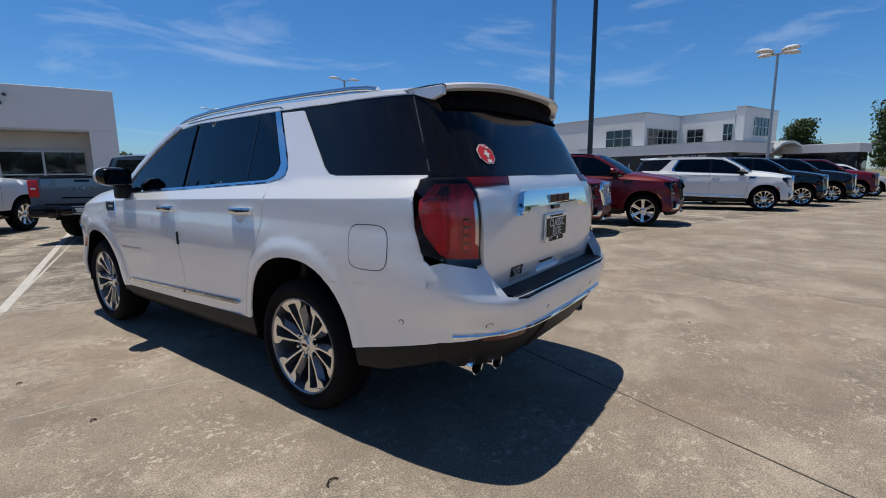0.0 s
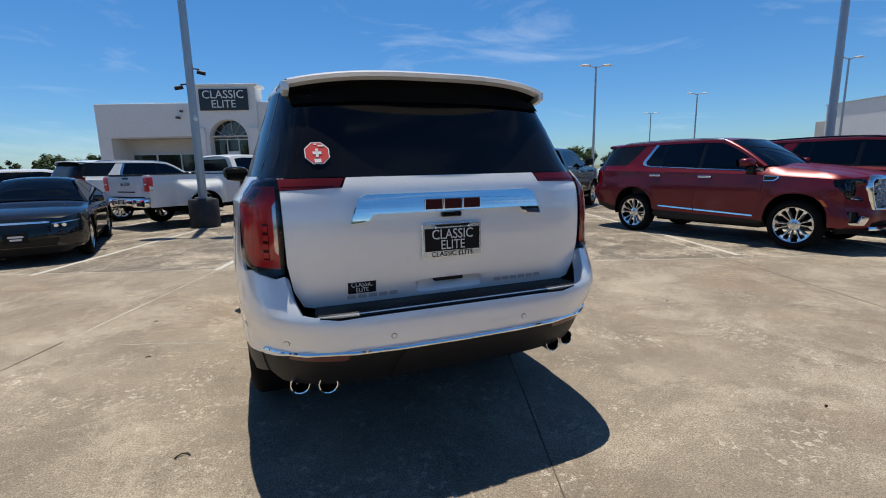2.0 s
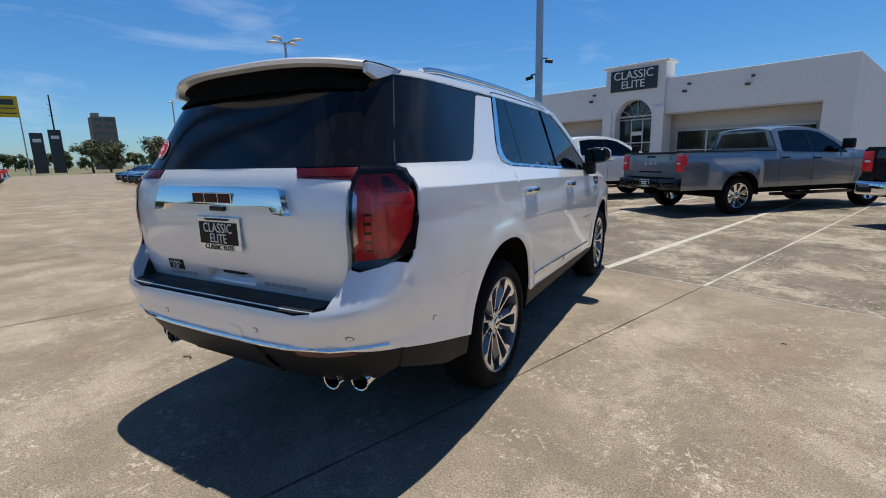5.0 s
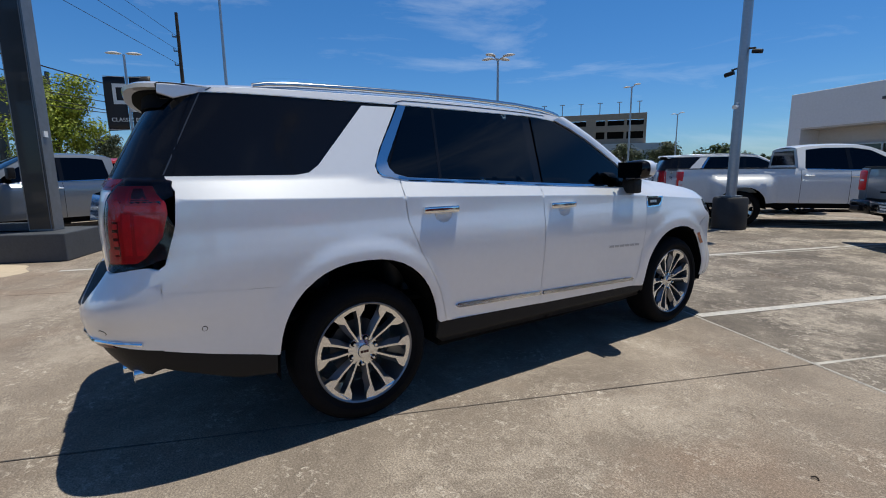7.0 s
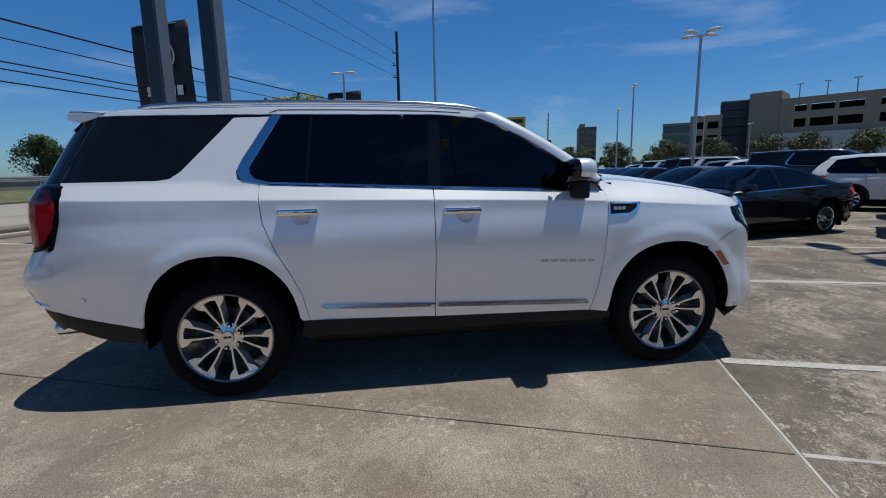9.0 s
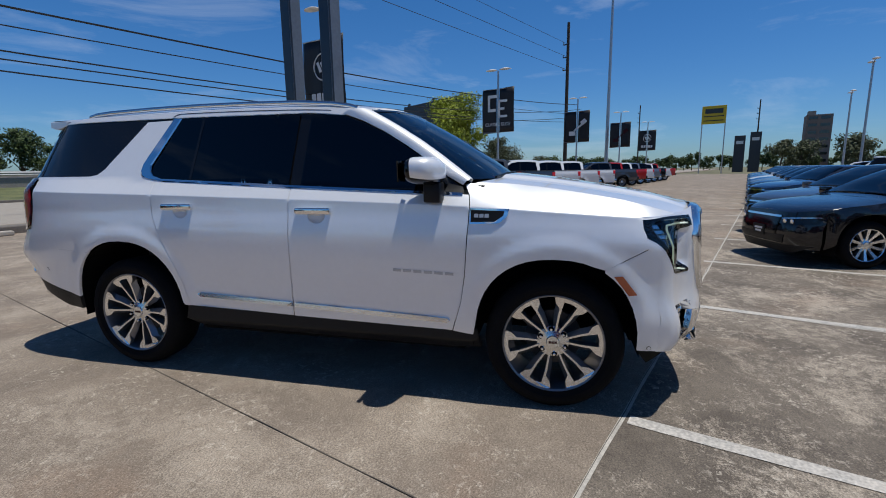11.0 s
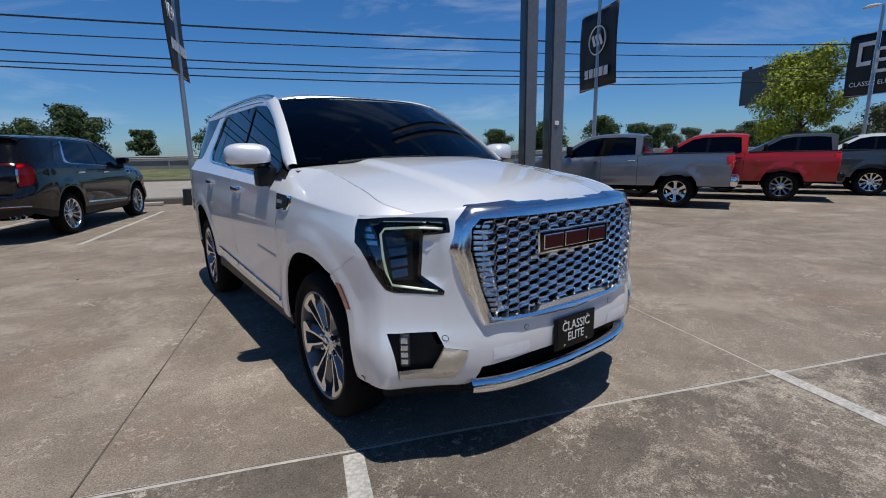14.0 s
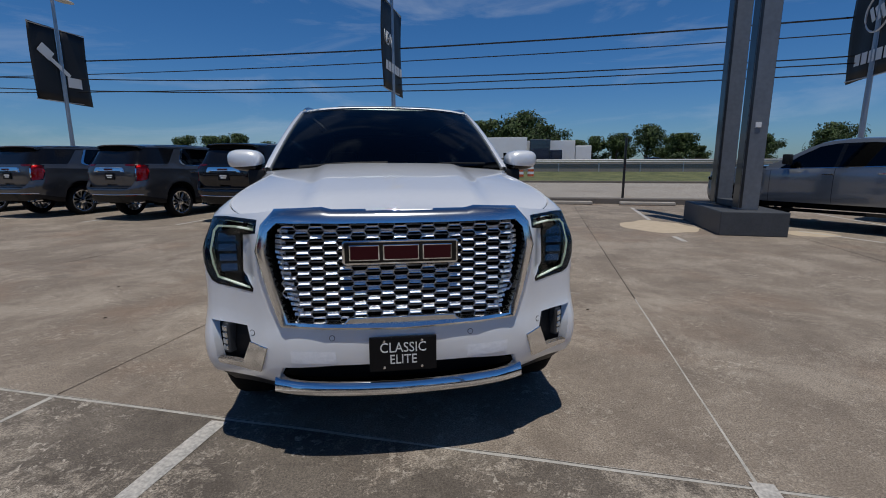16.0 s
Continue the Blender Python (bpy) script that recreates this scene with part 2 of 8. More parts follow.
def curve(tab):
    """A smooth function through the table's (place, value) rows."""
    xs, ys = [a for a, _ in tab], [b for _, b in tab]
    sl = [(ys[min(i + 1, len(xs) - 1)] - ys[max(i - 1, 0)]) / (xs[min(i + 1, len(xs) - 1)] - xs[max(i - 1, 0)]) for i in range(len(xs))]

    def f(x):
        if x <= xs[0]:
            return ys[0]
        if x >= xs[-1]:
            return ys[-1]
        i = next(k for k in range(len(xs) - 1) if x <= xs[k + 1])
        h = xs[i + 1] - xs[i]
        t = (x - xs[i]) / h
        return (2 * t**3 - 3 * t**2 + 1) * ys[i] + (t**3 - 2 * t**2 + t) * h * sl[i] + (3 * t**2 - 2 * t**3) * ys[i + 1] + (t**3 - t**2) * h * sl[i + 1]
    return f


def smooth01(a, b, v):
    t = min(1, max(0, (v - a) / (b - a)))
    return t * t * (3 - 2 * t)


def inside(poly, a, b):
    hit = False
    j = len(poly) - 1
    for i in range(len(poly)):
        (xi, yi), (xj, yj) = poly[i], poly[j]
        if (yi > b) != (yj > b) and a < (xj - xi) * (b - yi) / (yj - yi) + xi:
            hit = not hit
        j = i
    return hit


def resample(poly, step, closed=True):
    out = []
    n = len(poly)
    for i in range(n if closed else n - 1):
        p, q = Vector(poly[i]), Vector(poly[(i + 1) % n])
        k = max(1, math.ceil((q - p).length / step))
        out += [p.lerp(q, s / k) for s in range(k)]
    if not closed:
        out.append(Vector(poly[-1]))
    return out


from mathutils.geometry import delaunay_2d_cdt


def panel(name, outline, fn, material, parent, label="", holes=(), step=0.05, rim=0.012, off=0.0, lines=(), mirror=False, hub=None, finish=True):
    """A panel cut by an outline in chart coordinates and laid on the surface fn(a, b), with turned-in edges.
    mirror: the same on the other flank of the vehicle. hub: a point inside, from which outwards is told."""
    hub = hub or Vector((0, 0, 0.9))
    pts, edges = [], []

    def loop(poly, closed=True):
        r = resample(poly, step, closed)
        base = len(pts)
        pts.extend(Vector((p[0], p[1])) for p in r)
        edges.extend((base + i, base + (i + 1) % len(r)) for i in range(len(r) if closed else len(r) - 1))
        return r
    rings = [loop(outline)] + [loop(h) for h in holes]
    for ln in lines:
        loop(ln, False)
    edge_pts = np.array([(p.x, p.y) for p in pts])
    a0, a1 = min(p[0] for p in outline), max(p[0] for p in outline)
    b0, b1 = min(p[1] for p in outline), max(p[1] for p in outline)
    na, nb = int((a1 - a0) / step), int((b1 - b0) / step)
    for i in range(na + 1):
        for j in range(nb + 1):
            a, b = a0 + (i + 0.5) * step, b0 + (j + 0.5) * step
            if inside(outline, a, b) and not any(inside(h, a, b) for h in holes) and ((edge_pts - (a, b)) ** 2).sum(1).min() > (0.45 * step) ** 2:
                pts.append(Vector((a, b)))
    vs, _, fs, *_ = delaunay_2d_cdt(pts, edges, [], 0, 1e-6)
    tris = []
    for f in fs:
        c = (vs[f[0]] + vs[f[1]] + vs[f[2]]) / 3
        if inside(outline, c.x, c.y) and not any(inside(h, c.x, c.y) for h in holes):
            tris.append(tuple(f))
    used = sorted({i for t in tris for i in t})
    remap = {o: k for k, o in enumerate(used)}
    co, no = [], []
    e = 0.002
    for o in used:
        a, b = vs[o]
        p = Vector(fn(a, b))
        n = (Vector(fn(a + e, b)) - Vector(fn(a - e, b))).cross(Vector(fn(a, b + e)) - Vector(fn(a, b - e)))
        n = n.normalized() if n.length > 1e-12 else Vector((0, 0, 1))
        away = p - Vector((hub.x, hub.y + 0.75 * (p.y - hub.y), hub.z))
        if n.dot(away) < 0:
            n = -n
        co.append(p + n * off)
        no.append(n)
    faces = []
    for t in tris:
        i, j, k = (remap[q] for q in t)
        g = (co[j] - co[i]).cross(co[k] - co[i])
        faces.append((i, j, k) if g.dot(no[i] + no[j] + no[k]) > 0 else (i, k, j))
    if rim:
        count = {}
        for f in faces:
            for q in range(3):
                u, v = f[q], f[(q + 1) % 3]
                count.setdefault((min(u, v), max(u, v)), []).append((u, v))
        top, low = {}, {}
        for key, uses in count.items():
            if len(uses) == 1:
                u, v = uses[0]
                for w in (u, v):
                    if w not in top:
                        top[w] = len(co)
                        co.append(co[w].copy()), no.append(no[w].copy())
                        low[w] = len(co)
                        co.append(co[w] - no[w] * rim), no.append(no[w].copy())
                faces.append((top[v], top[u], low[u], low[v]))
    made = []
    for side in ((1, -1) if mirror else (1,)):
        me = bpy.data.meshes.new(name)
        me.from_pydata([(c.x * side, c.y, c.z) for c in co], [], faces if side > 0 else [f[::-1] for f in faces])
        me.polygons.foreach_set("use_smooth", [True] * len(me.polygons))
        me.normals_split_custom_set_from_vertices([(n.x * side, n.y, n.z) for n in no])
        made.append(link(name, me, material, parent, label))
    return made if mirror else made[0]


def text_bm(words, size, align="CENTER", depth=0.004, spacing=1.0):
    """Lettering as a mesh in the xy plane, from the built-in font."""
    cu = bpy.data.curves.new("lettering", "FONT")
    cu.body, cu.size, cu.align_x, cu.align_y, cu.extrude, cu.resolution_u = words, size, align, "CENTER", depth, 3
    cu.space_character = spacing
    ob = bpy.data.objects.new("lettering", cu)
    me = bpy.data.meshes.new_from_object(ob)
    bm = bmesh.new()
    bm.from_mesh(me)
    bpy.data.objects.remove(ob), bpy.data.curves.remove(cu), bpy.data.meshes.remove(me)
    return bm


def moved(bm, m):
    bmesh.ops.transform(bm, matrix=m, verts=bm.verts)
    return bm


def joined(*bms):
    out = bms[0]
    for b in bms[1:]:
        me = bpy.data.meshes.new("tmp")
        b.to_mesh(me)
        b.free()
        out.from_mesh(me)
        bpy.data.meshes.remove(me)
    return out


# ---------------------------------------------------------------- wheels
def wheel(parent, x, y, r=0.408, rim=0.300, width=0.27, style=0, flip=False, detail=True, face="alloy", back="alloy_dark", turn=0.0):
    """A wheel: tyre, rim barrel and spokes, lug nuts and centre cap, with its outer face towards +x (flip: -x)."""
    hub = new("wheel")
    hub.parent = parent
    hub.matrix_local = pose(x, y, r, 0, 0, 180 if flip else 0)
    seg = 56 if detail else 28
    w = width / 2
    tyre = lathe_bm([(rim - 0.004, -w + 0.02), (rim + 0.035, -w), (r - 0.045, -w + 0.002), (r - 0.012, -w + 0.03), (r, -w + 0.06), (r, w - 0.06), (r - 0.012, w - 0.03), (r - 0.045, w - 0.002), (rim + 0.05, w), (rim + 0.03, w - 0.003), (rim + 0.022, w - 0.012), (rim - 0.004, w - 0.02)], seg)
    part("tyre", tyre, M["tyre"], hub, smooth=True)
    lip = w - 0.028
    barrel = lathe_bm([(rim + 0.003, lip + 0.006), (rim - 0.004, lip + 0.012), (rim - 0.013, lip + 0.006), (rim - 0.020, lip - 0.02), (rim - 0.035, -w + 0.03), (rim - 0.03, -w + 0.01)], seg)
    part("rim", barrel, (M["alloy_dark"] if detail else M[face]) if style != 2 else M["chrome"], hub, smooth=True)
    if detail:
      disc = lathe_bm([(0.0, -0.02), (0.17, -0.02), (0.17, -0.05), (0.0, -0.05)], 24)
      part("brake_disc", disc, M["barrel"], hub, smooth=True)
    n = {0: 12, 1: 6, 2: 8, 3: 10}[style]
    f = w - 0.03
    every, inner_ends = bmesh.new(), []
    loop = [(0.20, 0.010, 0.052), (0.30, 0.030, 0.068), (0.55, 0.088, 0.130), (0.70, 0.112, 0.158), (0.785, 0.120, 0.275), (0.865, 0.128, 0.320), (0.885, 0.0, 0.325), (0.985, 0.0, 0.340)]
    for k in range(n):
        bm = bmesh.new() if detail else every
        rows = []
        if style == 0:
            # two arms of a loop, each flaring to a wedge at the rim, where they meet
            a, side = (k // 2) * math.tau / 6 + radians(turn), 1 if k % 2 else -1
            er, et = Vector((0, math.cos(a), math.sin(a))), Vector((0, -math.sin(a), math.cos(a))) * side
            for q, lo, hi in loop:
                dish = f - 0.035 + 0.045 * q ** 1.5
                row = []
                for w0, d in ((lo, 0), (hi, 0), (lo, 0.001), (hi, 0.001), (lo - min(lo, 0.012), 0.055), (hi + (0.085 * min(1, (q - 0.14) * 4) if q < 0.76 else 0.0), 0.034)):
                    c = er * q + et * w0
                    c *= rim * min(1.0, 0.985 / c.length)
                    row.append(bm.verts.new(c + Vector((dish - d, 0, 0))))
                rows.append(row if side > 0 else [row[1], row[0], row[3], row[2], row[5], row[4]])
        else:
            a = (k + 0.5) * math.tau / n
            prof = {
                1: [(0.05, 0.035), (0.12, 0.030), (0.22, 0.036), (rim - 0.010, 0.055)],
                2: [(0.05, 0.03), (0.12, 0.030), (0.20, 0.034), (rim - 0.02, 0.045)],
                3: [(0.05, 0.014), (0.12, 0.016), (0.22, 0.022), (rim - 0.010, 0.034)],
            }[style]
            er, et = Vector((0, math.cos(a), math.sin(a))), Vector((0, -math.sin(a), math.cos(a)))
            for rr, hw in prof:
                dish = f - 0.035 + 0.045 * (rr / rim) ** 1.5
                rows.append([bm.verts.new(er * rr + et * q + Vector((dish - d, 0, 0))) for q, d in ((-hw, 0), (hw, 0), (-hw, 0.001), (hw, 0.001), (-hw - 0.005, 0.055), (hw + 0.005, 0.055))])
        if not detail:
            inner_ends.append(rows[0])
        for u, v in zip(rows, rows[1:]):
            bm.faces.new((u[0], u[1], v[1], v[0]))
            for q in ((2, 4), (3, 5), (4, 5)) if detail else ((0, 4), (1, 5), (4, 5)):
                bm.faces.new((u[q[0]], v[q[0]], v[q[1]], u[q[1]])).material_index = 1
        if detail:
            part("spoke", bm, [M[face], M[back]], hub)
    if not detail:
        mid = every.verts.new((f - 0.034, 0, 0))
        for a, b in zip(inner_ends, inner_ends[1:] + inner_ends[:1]):
            every.faces.new((mid, a[0], a[1])), every.faces.new((mid, a[1], b[0]))
        part("wheel_face", every, [M[face], M[back]], hub)
    cap = lathe_bm([(0.0, f - 0.012), (0.036, f - 0.014), (0.040, f - 0.022), (0.060, f - 0.028), (0.094, f - 0.036), (0.097, f - 0.07)], 24)
    part("centre_cap", cap, M["satin"], hub, smooth=True)
    if detail:
        for k in range(6):
            a = (k + 0.5) * math.tau / 6 + radians(turn)
            nut = lathe_bm([(0.0, f - 0.014), (0.007, f - 0.014), (0.009, f - 0.019), (0.009, f - 0.030), (0.0165, f - 0.0295)], 12)
            # flat outer ring coloured black for the shade of the nut's pocket
            for fc in nut.faces:
                fc.material_index = 1 if fc.calc_center_median().yz.length > 0.0105 else 0
            part("lug_nut", moved(nut, Matrix.Translation((0, 0.078 * math.cos(a), 0.078 * math.sin(a)))), [M["alloy"], M["under"]], hub)
        part("cap_emblem", box_bm([(f - 0.0125, -0.024, -0.007, f - 0.0105, -0.010, 0.007), (f - 0.0125, -0.007, -0.007, f - 0.0105, 0.007, 0.007), (f - 0.0125, 0.010, -0.007, f - 0.0105, 0.024, 0.007)]), M["badge_red"], hub)
    return hub


# ---------------------------------------------------------------- the large sport utility vehicle
SUV_CREASE = curve([(-2.9, 1.335), (-2.34, 1.318), (-1.02, 1.286), (0.45, 1.243), (1.03, 1.22), (1.5, 1.188), (1.95, 1.158), (2.6, 1.12)])
SUV_W = curve([(0.2, 0.88), (0.32, 0.92), (0.44, 0.955), (0.55, 0.968), (0.66, 0.974), (0.80, 0.986), (0.92, 0.994), (1.02, 0.993), (1.10, 0.984), (1.18, 0.971), (1.32, 0.962)])
SUV_FRONT = curve([(0.2, 2.22), (0.32, 2.36), (0.42, 2.445), (0.50, 2.468), (0.60, 2.472), (0.70, 2.458), (0.90, 2.448), (1.08, 2.445), (1.17, 2.42), (1.25, 2.36)])
# how far the nose falls back from its middle, by the share of the half width: down at the bumper, and up at the lamps
SUV_NOSE_LO = curve([(0, 0), (0.26, -0.012), (0.41, -0.028), (0.51, -0.050), (0.62, -0.100), (0.70, -0.158), (0.81, -0.225), (0.89, -0.264), (0.92, -0.282), (0.94, -0.308), (0.955, -0.350), (0.967, -0.435), (0.98, -0.62), (0.99, -0.86), (1.0, -1.30)])
SUV_NOSE_HI = curve([(0, 0), (0.26, -0.010), (0.41, -0.025), (0.51, -0.048), (0.62, -0.105), (0.70, -0.165), (0.81, -0.250), (0.89, -0.322), (0.92, -0.368), (0.94, -0.430), (0.955, -0.51), (0.967, -0.62), (0.98, -0.82), (0.99, -1.02), (1.0, -1.30)])
SUV_GATE = curve([(0.75, -2.68), (0.86, -2.695), (1.0, -2.715), (1.2, -2.725), (1.36, -2.70), (1.43, -2.668), (1.63, -2.565), (1.80, -2.46), (1.92, -2.38)])
SUV_BUMPER = curve([(0.2, -2.5), (0.40, -2.66), (0.52, -2.76), (0.62, -2.82), (0.70, -2.845), (0.80, -2.845), (0.87, -2.815), (0.98, -2.745), (1.04, -2.718), (1.2, -2.725), (1.36, -2.70), (1.43, -2.668), (1.63, -2.565), (1.80, -2.46), (1.92, -2.38)])
SUV_HOOD = curve([(1.0, 1.405), (1.2, 1.398), (1.4, 1.378), (1.62, 1.348), (1.93, 1.296), (2.15, 1.256), (2.32, 1.222), (2.42, 1.205), (2.5, 1.19)])
SUV_ROOF = curve([(-2.6, 1.876), (-2.3, 1.904), (-1.9, 1.928), (-1.0, 1.946), (-0.2, 1.934), (0.2, 1.901), (0.5, 1.855)])
SUV_EDGE = curve([(-2.6, 1.831), (-2.3, 1.850), (-1.9, 1.867), (-1.0, 1.881), (-0.2, 1.869), (0.15, 1.847), (0.4, 1.812)])
SUV_FLARE = ((1.536, 0.40), (-1.536, 0.42))


def suv_w(y, z):
    """Half width before the corners are rounded."""
    zc = SUV_CREASE(y)
    if z <= zc:
        w = SUV_W(z)
        for cy, cz in SUV_FLARE:
            r = math.hypot((y - cy) * 1.04, z - cz)
            w += 0.013 * (1 - smooth01(0.575, 0.675, r)) * (1 - smooth01(2.0, 2.15, abs(y)))
        return w + 0.008 * smooth01(-1.2, -2.2, y) * smooth01(1.05, 1.25, z) + 0.034 * smooth01(1.85, 2.05, y) * (1 - smooth01(0.55, 0.85, z))
    d = z - zc
    door = 0.66 * d - 0.30 * max(0, d - 0.10)
    fend = 0.80 * d + 4.2 * d * d
    s = smooth01(0.85, 1.35, y)
    return SUV_W(zc) - door * (1 - s) - fend * s + 0.008 * smooth01(-1.2, -2.2, y)


def suv_nose(u, z):
    """How far the front lies behind its middle at the share u of the half width."""
    k = smooth01(0.98, 1.17, z)
    return SUV_NOSE_LO(u) * (1 - 0.12 * smooth01(0.75, 0.45, z)) * (1 - k) + SUV_NOSE_HI(u) * k


def suv_square(z):
    """How square the rear corners are."""
    return 6 + 3.5 * smooth01(0.68, 0.86, z) - 2.0 * smooth01(1.30, 1.50, z)


def suv_side(y, z):
    w = suv_w(y, z)
    if y > 1.2:
        d, lo, hi = y - SUV_FRONT(z), 0.0, 1.0
        for _ in range(22):
            u = (lo + hi) / 2
            lo, hi = (u, hi) if suv_nose(u, z) > d else (lo, u)
        w *= min(1.0, lo)
    elif y < -1.9:
        t = min(0.9995, (-1.9 - y) / (-1.9 - SUV_BUMPER(z)))
        w *= (1 - t**2.2) ** (1 / suv_square(z))
    return (w, y, z)


def suv_front(x, z):
    w = suv_w(2.1, min(z, 1.155))
    a = abs(x)
    # the painted wing between grille and lamp is hollowed
    wing = 0.045 * smooth01(0.652, 0.722, a) * (1 - smooth01(0.74, 0.87, a)) * smooth01(0.835, 0.895, z) * (1 - smooth01(1.07, 1.10, z))
    return (x, SUV_FRONT(z) + suv_nose(min(1.0, a / w), z) - wing, z)


def spread(x):
    """Chart for panels that wrap round a corner: the steep outer part is drawn out."""
    return math.copysign(abs(x) if abs(x) < 0.86 else 0.86 + 5 * (abs(x) - 0.86), x)


def unspread(u):
    return math.copysign(abs(u) if abs(u) < 0.86 else 0.86 + (abs(u) - 0.86) / 5, u)


def spread_all(pts):
    return [(spread(x), z) for x, z in pts]


def round_front(u, z):
    return suv_front(unspread(u), z)


def round_rear(u, z):
    return suv_rear(unspread(u), z)


def suv_rear(x, z, tab=SUV_BUMPER):
    w = suv_w(-2.5, z)
    return (x, -1.9 - (-1.9 - tab(z)) * max(1e-5, 1 - (abs(x) / w) ** suv_square(z)) ** (1 / 2.2), z)


def suv_gate(x, z):
    return suv_rear(x, z, SUV_GATE)


def suv_hood_drop(y):
    return 0.042 + 0.034 * smooth01(1.85, 2.3, y)


def suv_hood_edge(y):
    return SUV_HOOD(y) - suv_hood_drop(y)


def suv_hood(x, y):
    xe = suv_side(min(y, 2.36), suv_hood_edge(min(y, 2.36)))[0]
    u = min(1.1, abs(x) / xe)
    dome = 0.020 * (1 - smooth01(0.40, 0.50, abs(x) + 0.05 * (y - 1.7))) * smooth01(2.45, 2.1, y) if y < 2.45 else 0
    return (x, y, SUV_HOOD(y) - suv_hood_drop(y) * u**2.4 + dome - 0.006)


def suv_roof(x, y):
    xe = suv_side(y, SUV_EDGE(y))[0]
    u = min(1.05, abs(x) / xe)
    return (x, y, SUV_ROOF(y) - (SUV_ROOF(y) - SUV_EDGE(y)) * u**4)


def suv_screen(u, v):
    """The windscreen: u across (-1 to 1), v from the cowl up to the roof."""
    a = Vector((0.845 * u, 1.235 - 0.20 * u * u, 1.372 - 0.006 * u * u))
    b = Vector((0.695 * u, 0.43 - 0.12 * u * u, 1.866 - 0.036 * abs(u) ** 3))
    return a.lerp(b, v) + Vector((0, 0.012, 0.02)) * math.sin(math.pi * min(1, max(0, v)))


def arch(cy, top, half=0.478, base=0.42, bottom=0.40, n=22):
    """The outline of a wheel opening, open below."""
    out = [(cy + half, bottom)]
    for k in range(n + 1):
        a = math.pi * k / n
        c, s = math.cos(a), math.sin(a)
        out.append((cy + half * math.copysign(abs(c) ** 0.86, c), base + (top - base) * s ** 0.86))
    return out + [(cy - half, bottom)]


def bar_word(n, w, h, gap=0.25):
    """A word kept as plain bars: n blocks over the width w."""
    s = w / (n + (n - 1) * gap)
    return [(-w / 2 + i * s * (1 + gap), -h / 2, -w / 2 + i * s * (1 + gap) + s, h / 2) for i in range(n)]


def ring_bm(outer, inner, fn, off_out, off_mid, off_in, depth=0.05):
    """A raised frame between two outlines of equal length, laid on fn along y."""
    bm = bmesh.new()
    rows = []
    for (ax, az), (bx, bz) in zip(outer, inner):
        mx, mz = (ax * 0.55 + bx * 0.45), (az * 0.55 + bz * 0.45)
        pts = []
        for (px, pz, o) in ((ax, az, off_out), (ax * 0.86 + bx * 0.14, az * 0.86 + bz * 0.14, off_mid * 0.75), (mx, mz, off_mid), (bx * 0.86 + ax * 0.14, bz * 0.86 + az * 0.14, off_mid * 0.8), (bx, bz, off_in), (bx * 0.985, bz + (0.93 - bz) * 0.015, off_in - depth)):
            q = fn(px, pz)
            pts.append(bm.verts.new((q[0], q[1] + o, q[2])))
        rows.append(pts)
    n = len(rows)
    for i in range(n):
        u, v = rows[i], rows[(i + 1) % n]
        for k in range(5):
            bm.faces.new((u[k], v[k], v[k + 1], u[k + 1]))
    return bm


def even_loop(poly, n):
    """The outline resampled to n points at even steps, starting at its first point."""
    pts = [Vector(p) for p in poly]
    ln = [(pts[(i + 1) % len(pts)] - pts[i]).length for i in range(len(pts))]
    out, total = [], sum(ln)
    for k in range(n):
        d = total * k / n
        i = 0
        while d > ln[i]:
            d -= ln[i]
            i += 1
        q = pts[i].lerp(pts[(i + 1) % len(pts)], d / ln[i])
        out.append((q.x, q.y))
    return out


def inset(poly, d):
    """The outline moved inwards by d along its own edges."""
    area = sum(a[0] * b[1] - b[0] * a[1] for a, b in zip(poly, poly[1:] + poly[:1]))
    sg, out, n = math.copysign(1, area), [], len(poly)
    for i in range(n):
        p, q, r = Vector(poly[i - 1]), Vector(poly[i]), Vector(poly[(i + 1) % n])
        n1, n2 = Vector((p.y - q.y, q.x - p.x)).normalized() * sg, Vector((q.y - r.y, r.x - q.x)).normalized() * sg
        m = (n1 + n2) / max(0.5, 1 + n1.dot(n2))
        out.append((q.x + m.x * d, q.y + m.y * d))
    return out


def seat_bm(x, y, z=0.72):
    return joined(box_bm([(x - 0.25, y - 0.25, z - 0.15, x + 0.25, y + 0.28, z)], 0.05, 3),
                  moved(box_bm([(-0.25, -0.07, 0.0, 0.25, 0.07, 0.62)], 0.06, 3), Matrix.Translation((x, y - 0.26, z - 0.04)) @ pose(0, 0, 0, 12)),
                  moved(box_bm([(-0.13, -0.05, 0.66, 0.13, 0.05, 0.86)], 0.04, 3), Matrix.Translation((x, y - 0.27, z - 0.04)) @ pose(0, 0, 0, 12)))


